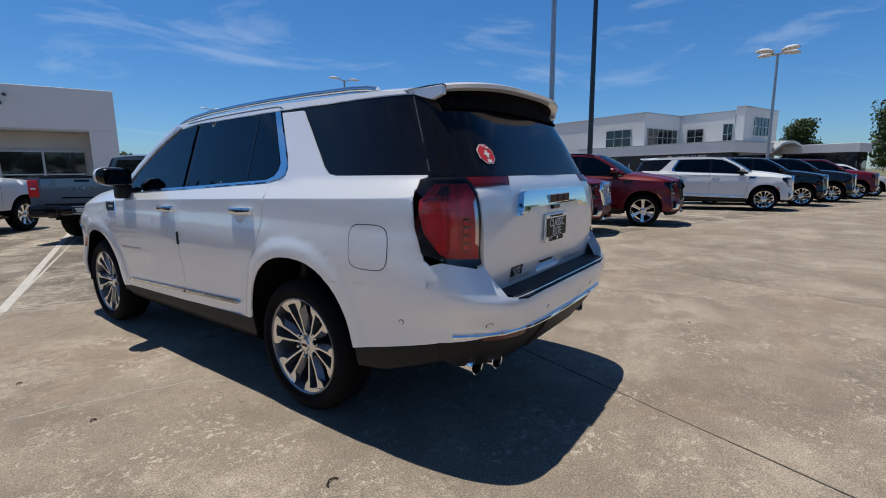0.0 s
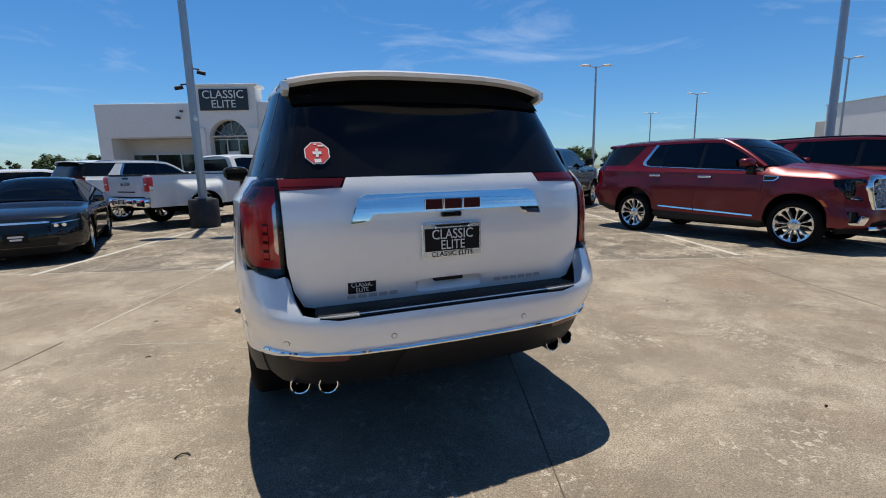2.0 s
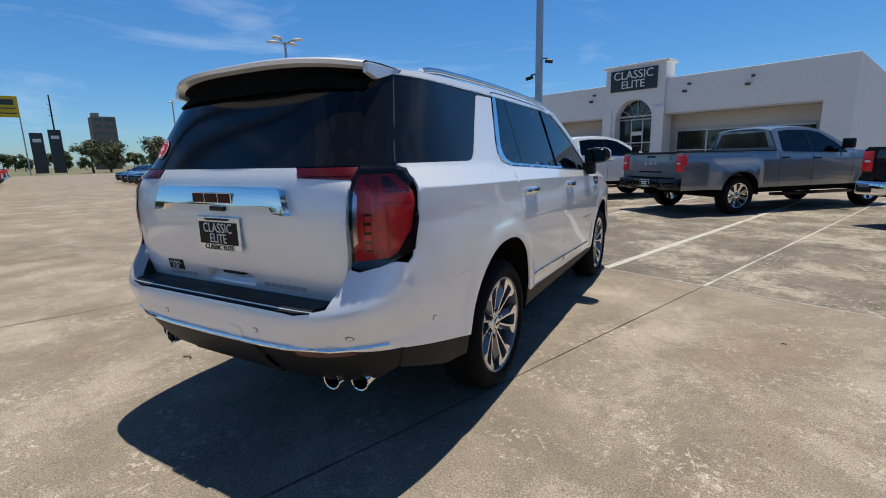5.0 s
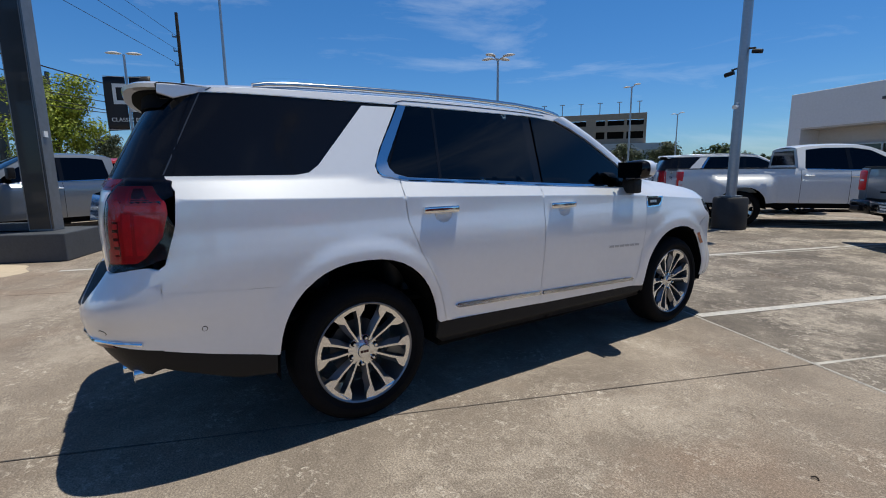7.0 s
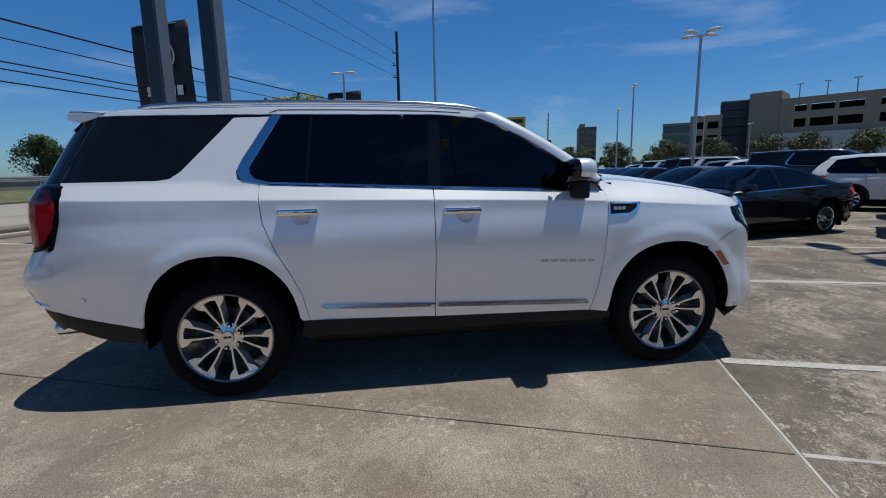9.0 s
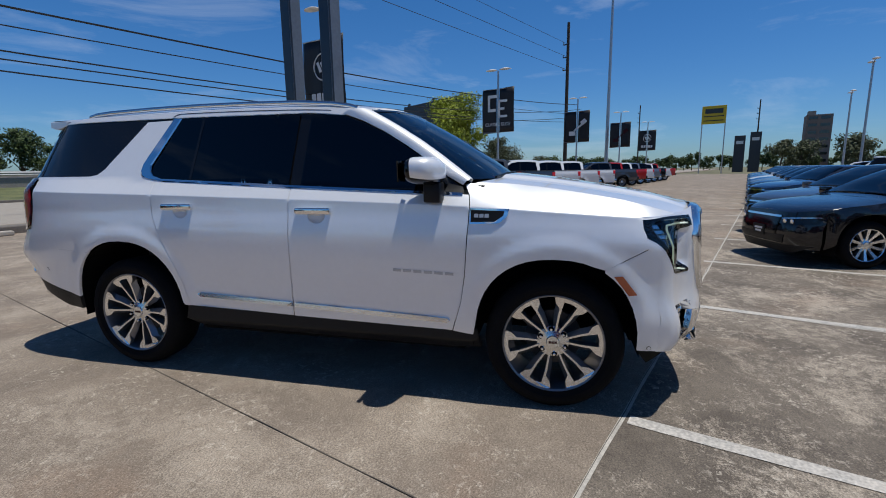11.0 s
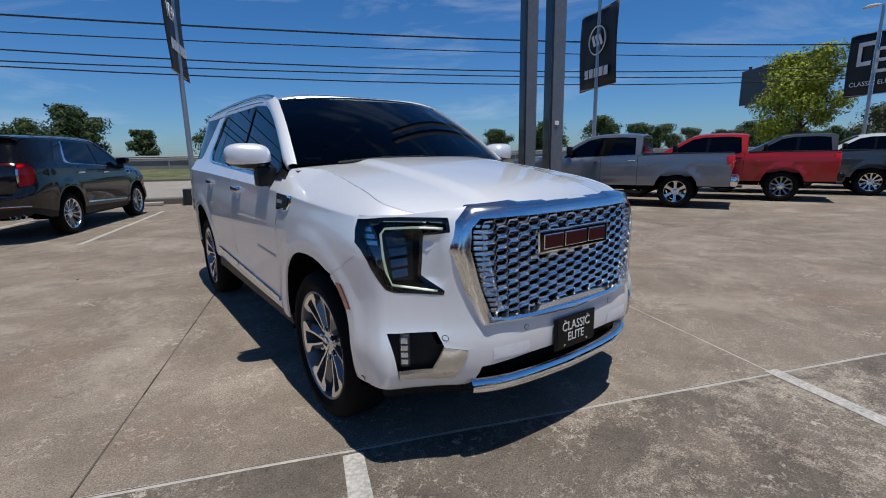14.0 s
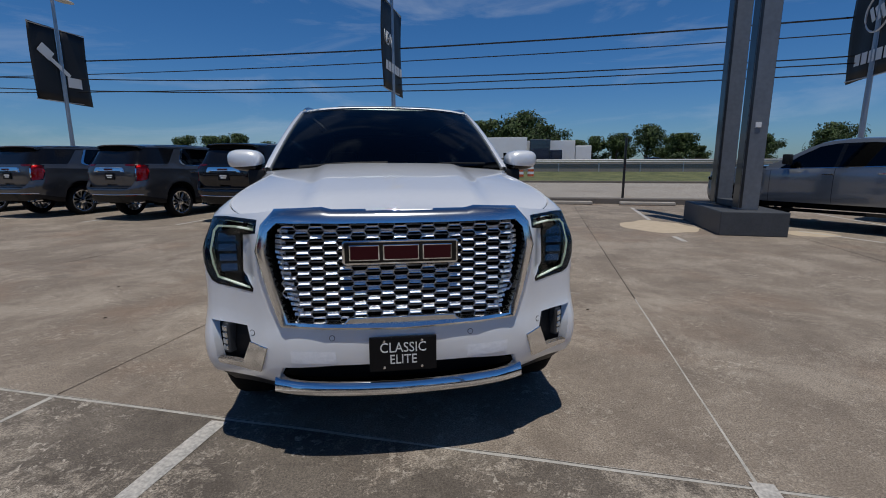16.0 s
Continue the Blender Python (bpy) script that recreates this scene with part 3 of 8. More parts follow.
def suv(paint, step=0.05, hero=False, wheel_style=0, label="", group="", dark_trim=False, stretch=0.0):
    """A three-row sport utility vehicle that faces +y, its wheels on z = 0. stretch: metres added behind the rear doors."""
    root = tagged(new("suv"), label, "car", group)
    P = M[paint]
    chrome = M["gloss_black"] if dark_trim else M["chrome"]

    def pan(name, outline, fn, material, text="", **k):
        return panel(name, outline, fn, material, root, text, step=k.pop("step", step), **k)
    af, ar = arch(1.536, 0.925, 0.465), arch(-1.536, 0.960, 0.484)
    g = 0.003                                            # half the gap between panels
    belt = lambda y: 1.338 - 0.047 * y
    # -------- flanks
    crease = lambda a, b: [[(a + (b - a) * i / 24, SUV_CREASE(a + (b - a) * i / 24) + o) for i in range(25)] for o in (-0.005, 0.005)]
    cups = lambda y, z: [[(y + 0.02 + 0.060 * math.cos(k * math.tau / 28), z - 0.016 + 0.0444 * math.sin(k * math.tau / 28)) for k in range(28)]] if hero else []
    door_r = [(-1.262, 1.395), (-1.262, 1.30), (-1.247, 1.15), (-1.174, 0.965), (-1.085, 0.80), (-1.035, 0.68), (-0.995, 0.505)]
    pan("rear_door", [(p[0] + g, p[1]) for p in door_r] + [(-0.16 - g - 0.012, 0.478), (-0.16 - g, 0.91), (-0.16 - g, belt(-0.16) - 0.012), (-1.2, belt(-1.2) - 0.012), (-1.235, 1.402)], suv_side, P, mirror=True, lines=crease(-1.235, -0.185), holes=cups(-1.026, 1.19))
    door_f = [(0.93, 0.452), (0.985, 0.64), (1.012, 0.815), (1.033, 1.10), (1.04, 1.225), (1.03, 1.288)]
    pan("front_door", [(-0.16 + g - 0.012, 0.476)] + [(p[0] - g, p[1]) for p in door_f] + [(-0.16 + g, belt(-0.16) - 0.012), (-0.16 + g, 0.91)], suv_side, P, mirror=True, lines=crease(-0.135, 1.01), holes=cups(0.0235, 1.169))
    top_f = [(1.09 + 1.13 * i / 30, suv_hood_edge(1.09 + 1.13 * i / 30) - 0.006) for i in range(31)]
    arch_y = max(p[0] for p in af if abs(p[1] - 0.87) < 0.02)
    fender = [(p[0] + g, p[1]) for p in door_f] + [(1.005, 1.340), (1.02, 1.352)] + top_f + [(2.22, 1.1605), (2.10, 1.163), (1.998, 1.163), (1.998, 1.06), (2.014, 1.026), (2.031, 0.992), (arch_y + 0.002, 0.8705)]
    arch_f = [p for p in af if not (p[0] > 1.536 and p[1] < 0.873)]
    pan("front_fender", fender + [p for p in arch_f if p[1] > 0.44] + [(1.06, 0.436)], suv_side, P, mirror=True, lines=crease(1.06, 1.96))
    quarter = [(p[0] - g, p[1]) for p in door_r] + [(-1.04, 0.505)] + [p for p in ar if p[1] > 0.51 and not (p[0] < -1.536 and p[1] < 0.866)] + [(-1.842, 0.8660), (-2.5, 0.9030), (-2.5, 1.012), (-2.475, 1.03), (-2.42, 1.205), (-2.405, 1.36), (-2.44, 1.425), (-1.86, 1.425), (-1.79, 1.436), (-1.73, 1.478), (-1.42, 1.815), (-1.20, 1.82), (-1.36, 1.565), (-1.405, 1.47), (-1.395, 1.425), (-1.345, 1.410)]
    pan("quarter_panel", quarter, suv_side, P, mirror=True, lines=crease(-2.37, -1.29))
    # -------- side windows
    pan("window_surround", [(-2.47, 1.412), (-1.9, 1.412), (-1.25, 1.380), (-0.2, 1.332), (0.98, 1.280), (0.99, 1.335), (0.76, 1.492), (0.47, 1.678), (0.17, 1.815), (-0.2, 1.838), (-1.2, 1.845), (-2.36, 1.838)], lambda y, z: suv_side(y, z), M["gloss_black"], mirror=True, off=-0.016)
    pan("quarter_window", [(-2.46, 1.428), (-1.86, 1.428), (-1.79, 1.44), (-1.735, 1.482), (-1.425, 1.826), (-2.28, 1.832)], suv_side, M["gloss_black"], mirror=True, off=-0.006)
    pan("rear_door_glass", [(-1.315, 1.455), (-1.29, 1.42), (-1.22, 1.398), (-0.19, 1.349), (-0.17, 1.826), (-1.125, 1.834)], suv_side, M["glass_dark"], mirror=True, off=-0.006, rim=0.004)
    pan("window_bar", [(-0.985, 1.385), (-0.965, 1.385), (-0.925, 1.835), (-0.945, 1.835)], suv_side, M["gloss_black"], mirror=True, off=-0.004)
    pan("front_door_glass", [(-0.10, 1.345), (0.86, 1.300), (0.89, 1.35), (0.755, 1.485), (0.455, 1.672), (0.145, 1.806), (-0.08, 1.826)], suv_side, M["glass_dark"] if not hero else M["glass_mid"], mirror=True, off=-0.006, rim=0.004)
    pan("mirror_sail", [(0.87, 1.298), (1.0, 1.293), (0.985, 1.335), (0.90, 1.355)], suv_side, M["trim"], mirror=True, off=0.0)
    pan("belt_moulding", [(-1.34, 1.408), (-1.22, 1.386), (-0.2, 1.336), (0.99, 1.282), (0.99, 1.296), (-0.2, 1.350), (-1.21, 1.401), (-1.29, 1.424), (-1.32, 1.46), (-1.325, 1.50), (-1.13, 1.83), (-1.185, 1.83), (-1.385, 1.51), (-1.395, 1.46), (-1.38, 1.428)], suv_side, chrome, mirror=True, off=0.006, rim=0.014, step=min(step, 0.04))
    if hero:
        pan("glass_edge", [(-2.446, 1.434), (-2.440, 1.434), (-2.249, 1.826), (-2.255, 1.826)], suv_side, M["gunmetal"], mirror=True, off=-0.004)
    # -------- roof sides, pillars, roof
    edge = [(-2.30 + i * 2.45 / 14, SUV_EDGE(-2.30 + i * 2.45 / 14)) for i in range(15)]
    pan("roof_side", [(-2.30, 1.835)] + edge + [(0.28, 1.83), (0.15, 1.808), (-0.1, 1.832), (-1.2, 1.84)], suv_side, P, mirror=True)
    line = [(0.985, 1.345), (0.895, 1.395), (0.765, 1.492), (0.62, 1.588), (0.465, 1.680), (0.31, 1.756), (0.15, 1.815)]
    for sx in (1, -1):
        bm = bmesh.new()
        rows = []
        for i, (y, z) in enumerate(line):
            v = [0.0, 0.14, 0.33, 0.50, 0.68, 0.83, 0.985][i]
            o, n = Vector(suv_side(y, z)), Vector(suv_screen(0.985, v))
            n2 = n + Vector((0.006, 0.0, 0.012))
            mid = o.lerp(n, 0.42) + Vector((0.020, 0.012, 0.022))
            rows.append([bm.verts.new((q.x * sx, q.y, q.z)) for q in (o - Vector((0.02, 0, 0)), o + Vector((0.002, 0, 0)), o.lerp(mid, 0.5) + Vector((0.007, 0.003, 0.004)), mid, mid.lerp(n2, 0.55) + Vector((0.001, 0.002, 0.005)), n2, n - Vector((0, 0.012, 0.012)))])
        for u, w in zip(rows, rows[1:]):
            for k in range(6):
                bm.faces.new((u[k], u[k + 1], w[k + 1], w[k]))
        part("windscreen_pillar", bm, P, root, smooth=True)
    ex = lambda y: suv_side(y, SUV_EDGE(y))[0]
    right = [(ex(y), y) for y in (-2.22, -2.0, -1.6, -1.2, -0.8, -0.4, -0.1, 0.1, 0.24)]
    front = [(0.66 - 1.32 * i / 12, 0.425 - 0.12 * ((0.66 - 1.32 * i / 12) / 0.695) ** 2) for i in range(13)]
    pan("roof", right + [(0.692, 0.30)] + front + [(-0.692, 0.30)] + [(-x, y) for x, y in right[::-1]], suv_roof, P, rim=0.02, hub=Vector((0, -1, 1)))
    if hero:
        pan("sunroof", [(-0.42, -0.55), (0.42, -0.55), (0.42, 0.12), (-0.42, 0.12)], suv_roof, M["gloss_black"], off=0.004, rim=0.006, hub=Vector((0, -1, 1)))
    for s in (1, -1):
        ys = [-2.0, -1.93, -1.8, -1.4, -1.0, -0.6, -0.2, 0.06, 0.18, 0.24]
        hs = [0.002, 0.014, 0.021, 0.025, 0.026, 0.026, 0.025, 0.020, 0.011, 0.001]
        part("roof_rail", tube_bm([(s * (ex(y) - 0.035), y, suv_roof(ex(y) - 0.035, y)[2] + h) for y, h in zip(ys, hs)], 0.017, 10), M["satin"] if not dark_trim else M["gloss_black"], root, smooth=True)
    # -------- windscreen and cowl
    pan("windscreen", [(-0.985, 0.015), (0.985, 0.015), (0.985, 0.985), (-0.985, 0.985)], suv_screen, M["glass_ws"] if hero else M["glass_mid"], step=max(step, 0.08), rim=0.0, hub=Vector((0, -1, 0.5)))
    pan("screen_band", [(-0.985, 0.955), (0.985, 0.955), (0.985, 0.99), (-0.985, 0.99)], suv_screen, M["gloss_black"], step=0.1, rim=0.0, off=0.003, hub=Vector((0, -1, 0.5)))
    cowl = lambda x, b: (x, 1.19 - 0.19 * (x / 0.84) ** 2 + b, 1.362 - 0.02 * (x / 0.84) ** 2 + 0.10 * (b < 0) * -b)
    pan("cowl", [(-0.86, -0.03), (0.86, -0.03), (0.86, 0.12), (-0.86, 0.12)], cowl, M["trim"], step=0.1, rim=0.03, hub=Vector((0, 0, 0.5)))
    if hero:
        for x0, x1 in ((0.62, 0.02), (-0.12, -0.70)):
            part("wiper", tube_bm([suv_screen(x0 / 0.845, 0.01) + Vector((0, 0.03, 0.01)), suv_screen((x0 * 0.5 + x1 * 0.5) / 0.845, 0.045) + Vector((0, 0.02, 0.012)), suv_screen(x1 / 0.845, 0.05) + Vector((0, 0.015, 0.012))], 0.009, 6), M["trim"], root)
    # -------- bonnet
    right = [(suv_side(y, suv_hood_edge(y))[0] - 0.0015, y) for y in [1.06 + 1.14 * i / 30 for i in range(31)]]
    xn = min(0.775, right[-1][0] - 0.006)
    nose = [(xn - 2 * xn * i / 20, min(suv_front(xn - 2 * xn * i / 20, 1.172)[1] - 0.012, 2.445)) for i in range(21)]
    back = [(-0.80 + 1.60 * i / 12, 1.245 - 0.19 * ((-0.80 + 1.60 * i / 12) / 0.84) ** 2) for i in range(13)]
    pan("bonnet", right + nose +  [(-x, y) for x, y in right[::-1]] + back, suv_hood, P, rim=0.02, hub=Vector((0, 1, 0.5)), lines=[[(s * 0.40, 1.45), (s * 0.42, 2.2)] for s in (1, -1)])
    if hero:
        for s in (1, -1):
            part("bonnet_seal", tube_bm([(s * (suv_side(y, suv_hood_edge(y) - 0.004)[0] - 0.009), y, suv_hood_edge(y) - 0.008) for y in [1.07 + 1.12 * i / 40 for i in range(41)]], 0.0045, 6), P, root)
            seam = lambda name, pts: panel(name, pts, lambda y, z: (s * suv_side(y, z)[0], y, z), M["trim"], root, step=0.06, rim=0.002, off=0.002)
            seam("roof_seam", [(-2.226, 1.838), (-2.220, 1.838), (-2.196, SUV_EDGE(-2.2) - 0.002), (-2.203, SUV_EDGE(-2.2) - 0.002)])
            ys = [-1.14 + 1.2 * i / 12 for i in range(13)]
            seam("door_top_seam", [(-1.20, 1.846), (-1.17, SUV_EDGE(-1.17) - 0.020)] + [(y, SUV_EDGE(y) - 0.014) for y in ys] + [(y, SUV_EDGE(y) - 0.018) for y in ys[::-1]] + [(-1.165, SUV_EDGE(-1.165) - 0.024), (-1.194, 1.846)])
    # -------- front: bumper with its openings
    xe = lambda y, z: suv_side(y, z)[0]
    hl = [(0.645, 1.095), (0.722, 1.080), (0.735, 0.905), (0.672, 0.840), (0.676, 0.822), (0.893, 0.858), (0.917, 0.90), (0.930, 0.932), (0.939, 0.96), (0.947, 1.0), (0.950, 1.05), (0.936, 1.10), (0.918, 1.148), (0.80, 1.160), (0.640, 1.155)]
    hlm = [(-x, z) for x, z in hl]
    half = [(0.0, 1.205), (0.30, 1.205), (0.345, 1.215), (0.56, 1.205), (0.622, 1.140), (0.655, 1.02), (0.60, 0.83), (0.545, 0.682), (0.0, 0.668)]
    opening = [(x * 0.975, (z - 0.93) * 0.975 + 0.93) for x, z in half]
    opening = opening + [(-x, z) for x, z in opening[-2:0:-1]]
    fog = [(0.905, 0.668), (0.715, 0.662), (0.695, 0.592), (0.612, 0.576), (0.655, 0.450), (0.730, 0.448), (0.876, 0.462)]
    low = [(-0.60, 0.396), (-0.575, 0.405), (-0.548, 0.490), (-0.30, 0.505), (0.30, 0.505), (0.548, 0.490), (0.575, 0.405), (0.60, 0.396)]
    xo = lambda z: suv_side(2.10, z)[0]
    zs = [0.405, 0.47, 0.55, 0.65, 0.75, 0.85, 0.925]
    rt = [(xo(z), z) for z in zs] + [(xe(2.062, 0.955), 0.955)] + [(xe(y, z), z) for y, z in ((2.030, 0.992), (2.013, 1.026), (1.996, 1.06), (1.996, 1.10), (1.996, 1.135), (1.996, 1.162))]
    topz = [(0.80, 1.168), (0.64, 1.185), (0.56, 1.20), (0.0, 1.20), (-0.56, 1.20), (-0.64, 1.185), (-0.80, 1.168)]
    pan("front_bumper", spread_all(rt + topz + [(-x, z) for x, z in rt[::-1]] + low), round_front, P, rim=0.05, holes=[spread_all(q) for q in (hl, hlm, opening, fog, [(-x, z) for x, z in fog])], step=min(step, 0.045), hub=Vector((0, 1, 0.8)))
    pan("bumper_corner", [(2.112, 0.408), (2.112, 0.928), (2.066, 0.955), (2.033, 0.9885), (arch_y + 0.003, 0.867)] + [p for p in af[::-1] if p[0] > 1.536 and 0.42 < p[1] < 0.862] + [(1.998, 0.410)], suv_side, P, mirror=True, off=-0.0006)
    pan("front_valance", [(0.86, 0.30), (0.895, 0.36), (0.905, 0.415), (0.56, 0.400), (-0.56, 0.400), (-0.905, 0.415), (-0.895, 0.36), (-0.86, 0.30)], lambda x, z: (x, suv_front(x, z)[1] - 0.03, z), M["trim"], rim=0.08, hub=Vector((0, 1, 0.8)))
    pan("side_marker", [(1.858, 0.836), (1.905, 0.838), (1.985, 0.735), (1.942, 0.728)], suv_side, M["orange"], mirror=True, off=0.004, rim=0.006, step=0.03)
    # grille
    part("grille_back", prism_bm([(0.60, 1.16), (0.62, 1.02), (0.52, 0.70), (-0.52, 0.70), (-0.62, 1.02), (-0.60, 1.16)], 2.20, 2.25, "xz"), M["under"], root)
    outer = half + [(-x, z) for x, z in half[-2:0:-1]]
    inn = [(0.0, 1.140), (0.30, 1.140), (0.345, 1.140), (0.535, 1.140), (0.572, 1.105), (0.580, 1.02), (0.545, 0.86), (0.498, 0.712), (0.0, 0.700)]
    inner = inn + [(-x, z) for x, z in inn[-2:0:-1]]
    fine_o = [(a[0] * (1 - s) + b[0] * s, a[1] * (1 - s) + b[1] * s) for a, b in zip(outer, outer[1:] + outer[:1]) for s in (0, 0.34, 0.67)]
    fine_i = [(a[0] * (1 - s) + b[0] * s, a[1] * (1 - s) + b[1] * s) for a, b in zip(inner, inner[1:] + inner[:1]) for s in (0, 0.34, 0.67)]
    part("grille_surround", ring_bm(fine_o, fine_i, suv_front, -0.014, 0.030, -0.012), M["bright_trim"] if not dark_trim else chrome, root, smooth=True)
    if hero:
        part("lower_bar", prism_bm([(0.262, 0.702), (0.235, 0.728), (-0.235, 0.728), (-0.262, 0.702), (-0.262, 0.684), (0.262, 0.684)], 2.41, 2.466, "xz", 0.004), M["satin"], root)
    bm = bmesh.new()
    pw, ph = (0.1228, 0.0232) if hero else (0.15, 0.046)
    poly_in = [(x * 0.915, (z - 0.93) * 1.03 + 0.93) for x, z in inner]
    ha, hb = 0.19 * pw, 0.31 * pw
    for j in range(int(0.46 / ph) + 1):
        for i in range(-11, 12):
            cx, cz = (i + 0.5 * (j % 2)) * pw, 0.695 + j * ph
            if not inside(poly_in, cx, cz):
                continue
            y0 = suv_front(cx, cz)[1] - 0.004
            # a dark six-sided cell between louvred bars that lean back
            rim_o = [(hb, 0.0), (ha, ph), (-ha, ph), (-hb, 0.0), (-ha, -ph), (ha, -ph)]
            rim_i = [(hb * 0.92, 0.0), (ha * 1.03, ph * 0.64), (-ha * 1.03, ph * 0.64), (-hb * 0.92, 0.0), (-ha * 1.03, -ph * 0.64), (ha * 1.03, -ph * 0.64)]
            rings = []
            for f, d, lean in ((0.0, 0.005, 0.0), (0.5, 0.0045, 0.003), (0.92, 0.006, 0.006), (1.0, 0.010, 0.006), (1.05, 0.040, 0.0)):
                rings.append([bm.verts.new((cx + p[0] + (q[0] - p[0]) * f, y0 - d + lean * (1 if q[1] > 0.001 else -1 if q[1] < -0.001 else 0), cz + p[1] + (q[1] - p[1]) * f)) for p, q in zip(rim_o, rim_i)])
            for u, v in zip(rings, rings[1:]):
                for k in range(6):
                    q = (k + 1) % 6
                    bm.faces.new((u[k], u[q], v[q], v[k]))
            if hero:
                bar_in = [bm.verts.new((cx + a, y0 - 0.026 - d, cz + c)) for a, c, d in ((-hb * 0.8, -0.0028, 0.0), (hb * 0.8, -0.0028, 0.0), (hb * 0.8, 0.0028, 0.004), (-hb * 0.8, 0.0028, 0.004))]
                bm.faces.new(bar_in).material_index = 1
    part("grille_mesh", bm, [M["grille_silver"] if not dark_trim else M["gloss_black"], M["alloy_dark"]], root, "bright stamped honeycomb grille")
    if hero:
        rim_line = [(0.533, 1.135), (0.562, 1.10), (0.566, 1.02), (0.532, 0.86), (0.492, 0.735)]
        for s in (1, -1):
            for j in range(17):
                bm = bmesh.new()
                z = 0.735 + 0.0236 * j
                x1 = np.interp(z, [p[1] for p in rim_line[::-1]], [p[0] for p in rim_line[::-1]]) - 0.012
                x0 = x1 - 0.050
                fin = []
                for x, back in ((x0, 0.002), (x1, 0.016)):
                    y = suv_front(x, z)[1] - back
                    fin.append([bm.verts.new((s * x, y - d, z + h)) for h, d in ((0.0095, 0.010), (0.006, 0.002), (-0.004, 0.0), (-0.0095, 0.008), (0.0, 0.030))])
                for k in range(5):
                    bm.faces.new((fin[0][k], fin[0][(k + 1) % 5], fin[1][(k + 1) % 5], fin[1][k]))
                bm.faces.new(fin[0]), bm.faces.new(fin[1])
                part("grille_fin", bm, M["grille_silver"], root)
    badge = part("grille_badge", prism_bm([(-0.256, 0.976), (-0.244, 0.966), (0.244, 0.966), (0.256, 0.976), (0.256, 1.066), (0.244, 1.076), (-0.244, 1.076), (-0.256, 1.066)], 2.425, 2.462, "xz", 0.005), chrome, root)
    part("badge_field", prism_bm([(-0.245, 0.976), (0.245, 0.976), (0.245, 1.066), (-0.245, 1.066)], 2.461, 2.464, "xz"), M["gloss_black"], badge)
    for a, b in ((-0.226, -0.094), (-0.080, 0.080), (0.094, 0.226)):
        bk = part("badge_block", prism_bm([(a, 0.986), (b, 0.986), (b, 1.056), (a, 1.056)], 2.463, 2.469, "xz", 0.003), chrome, badge)
        part("block_enamel", prism_bm([(a + 0.006, 0.992), (b - 0.006, 0.992), (b - 0.006, 1.050), (a + 0.006, 1.050)], 2.468, 2.472, "xz"), M["badge_red"], bk)
    # head lamps
    for s in (1, -1):
        lamp = new("headlamp")
        lamp.parent = root
        flip = (lambda p: p) if s > 0 else (lambda p: (-p[0], p[1], p[2]))
        fr = lambda x, z, d=0.0: flip((suv_front(x, z)[0], suv_front(x, z)[1] + d, z))
        o = lambda pts: [(s * x, z) for x, z in pts]
        panel("housing", spread_all(o(hl)), lambda u, z: (unspread(u) * 0.95, round_front(u, z)[1] - 0.075, z), M["under"], lamp, step=0.06, rim=0, hub=Vector((0, 1, 0.8)))
        panel("bezel", spread_all(o(hl)), round_front, M["gloss_black"], lamp, step=0.03, rim=0.03, off=0.0, holes=[spread_all(o(inset(hl, 0.011)))], hub=Vector((0, 1, 0.8)))
        panel("lens", spread_all(o([(x * 0.998 + 0.0015, z) for x, z in hl])), round_front, M["glass_clear"], lamp, step=0.05, rim=0.006, off=0.001, hub=Vector((0, 1, 0.8)))
        strip = [(0.662, 1.110), (0.76, 1.116), (0.858, 1.112), (0.878, 1.09), (0.890, 1.0), (0.880, 0.93), (0.860, 0.874), (0.692, 0.838)]
        part("light_guide", tube_bm([fr(x, z, -0.012) for x, z in strip], 0.0055, 6), M["led"] if hero else M["satin"], lamp)
        if hero:
            part("upper_guide", tube_bm([fr(x, z, -0.010) for x, z in ((0.66, 1.136), (0.76, 1.141), (0.855, 1.143))], 0.0035, 6), M["satin"], lamp)
            panel("side_reflector", spread_all(o([(0.897, 1.132), (0.925, 1.132), (0.940, 1.04), (0.925, 0.965), (0.890, 0.93), (0.899, 1.02)])), lambda u, z: (unspread(u) * 0.985, round_front(u, z)[1] - 0.022, z), M["projector"], lamp, step=0.05, rim=0.006, hub=Vector((0, 1, 0.8)))
            for z0, x1 in ((1.108, 0.922), (1.080, 0.930), (1.054, 0.930)):
                panel("reflector_bar", spread_all(o([(0.904, z0 - 0.009), (x1, z0 - 0.009), (x1, z0 + 0.009), (0.904, z0 + 0.009)])), lambda u, z: (unspread(u) * 0.992, round_front(u, z)[1] - 0.010 + 0.4 * (z - z0), z), M["satin"], lamp, step=0.05, rim=0.004, hub=Vector((0, 1, 0.8)))
        panel("projector_block", o([(0.745, 1.086), (0.866, 1.090), (0.878, 1.0), (0.868, 0.93), (0.846, 0.890), (0.748, 0.884)]), lambda x, z: (x, suv_front(x, z)[1] - 0.035, z), M["trim"], lamp, step=0.05, rim=0.03, hub=Vector((0, 1, 0.8)))
        for k in range(4 if hero else 2):
            z0, h = (1.044 - 0.048 * k, 0.032) if hero else (1.03 - 0.09 * k, 0.05)
            panel("projector", o([(0.775, z0), (0.860 - 0.004 * k, z0), (0.860 - 0.004 * k, z0 + h), (0.775, z0 + h)]), lambda x, z: (x, suv_front(x, z)[1] - 0.024 - 0.3 * (z - z0), z), M["projector"], lamp, step=0.03, rim=0.012, hub=Vector((0, 1, 0.8)))
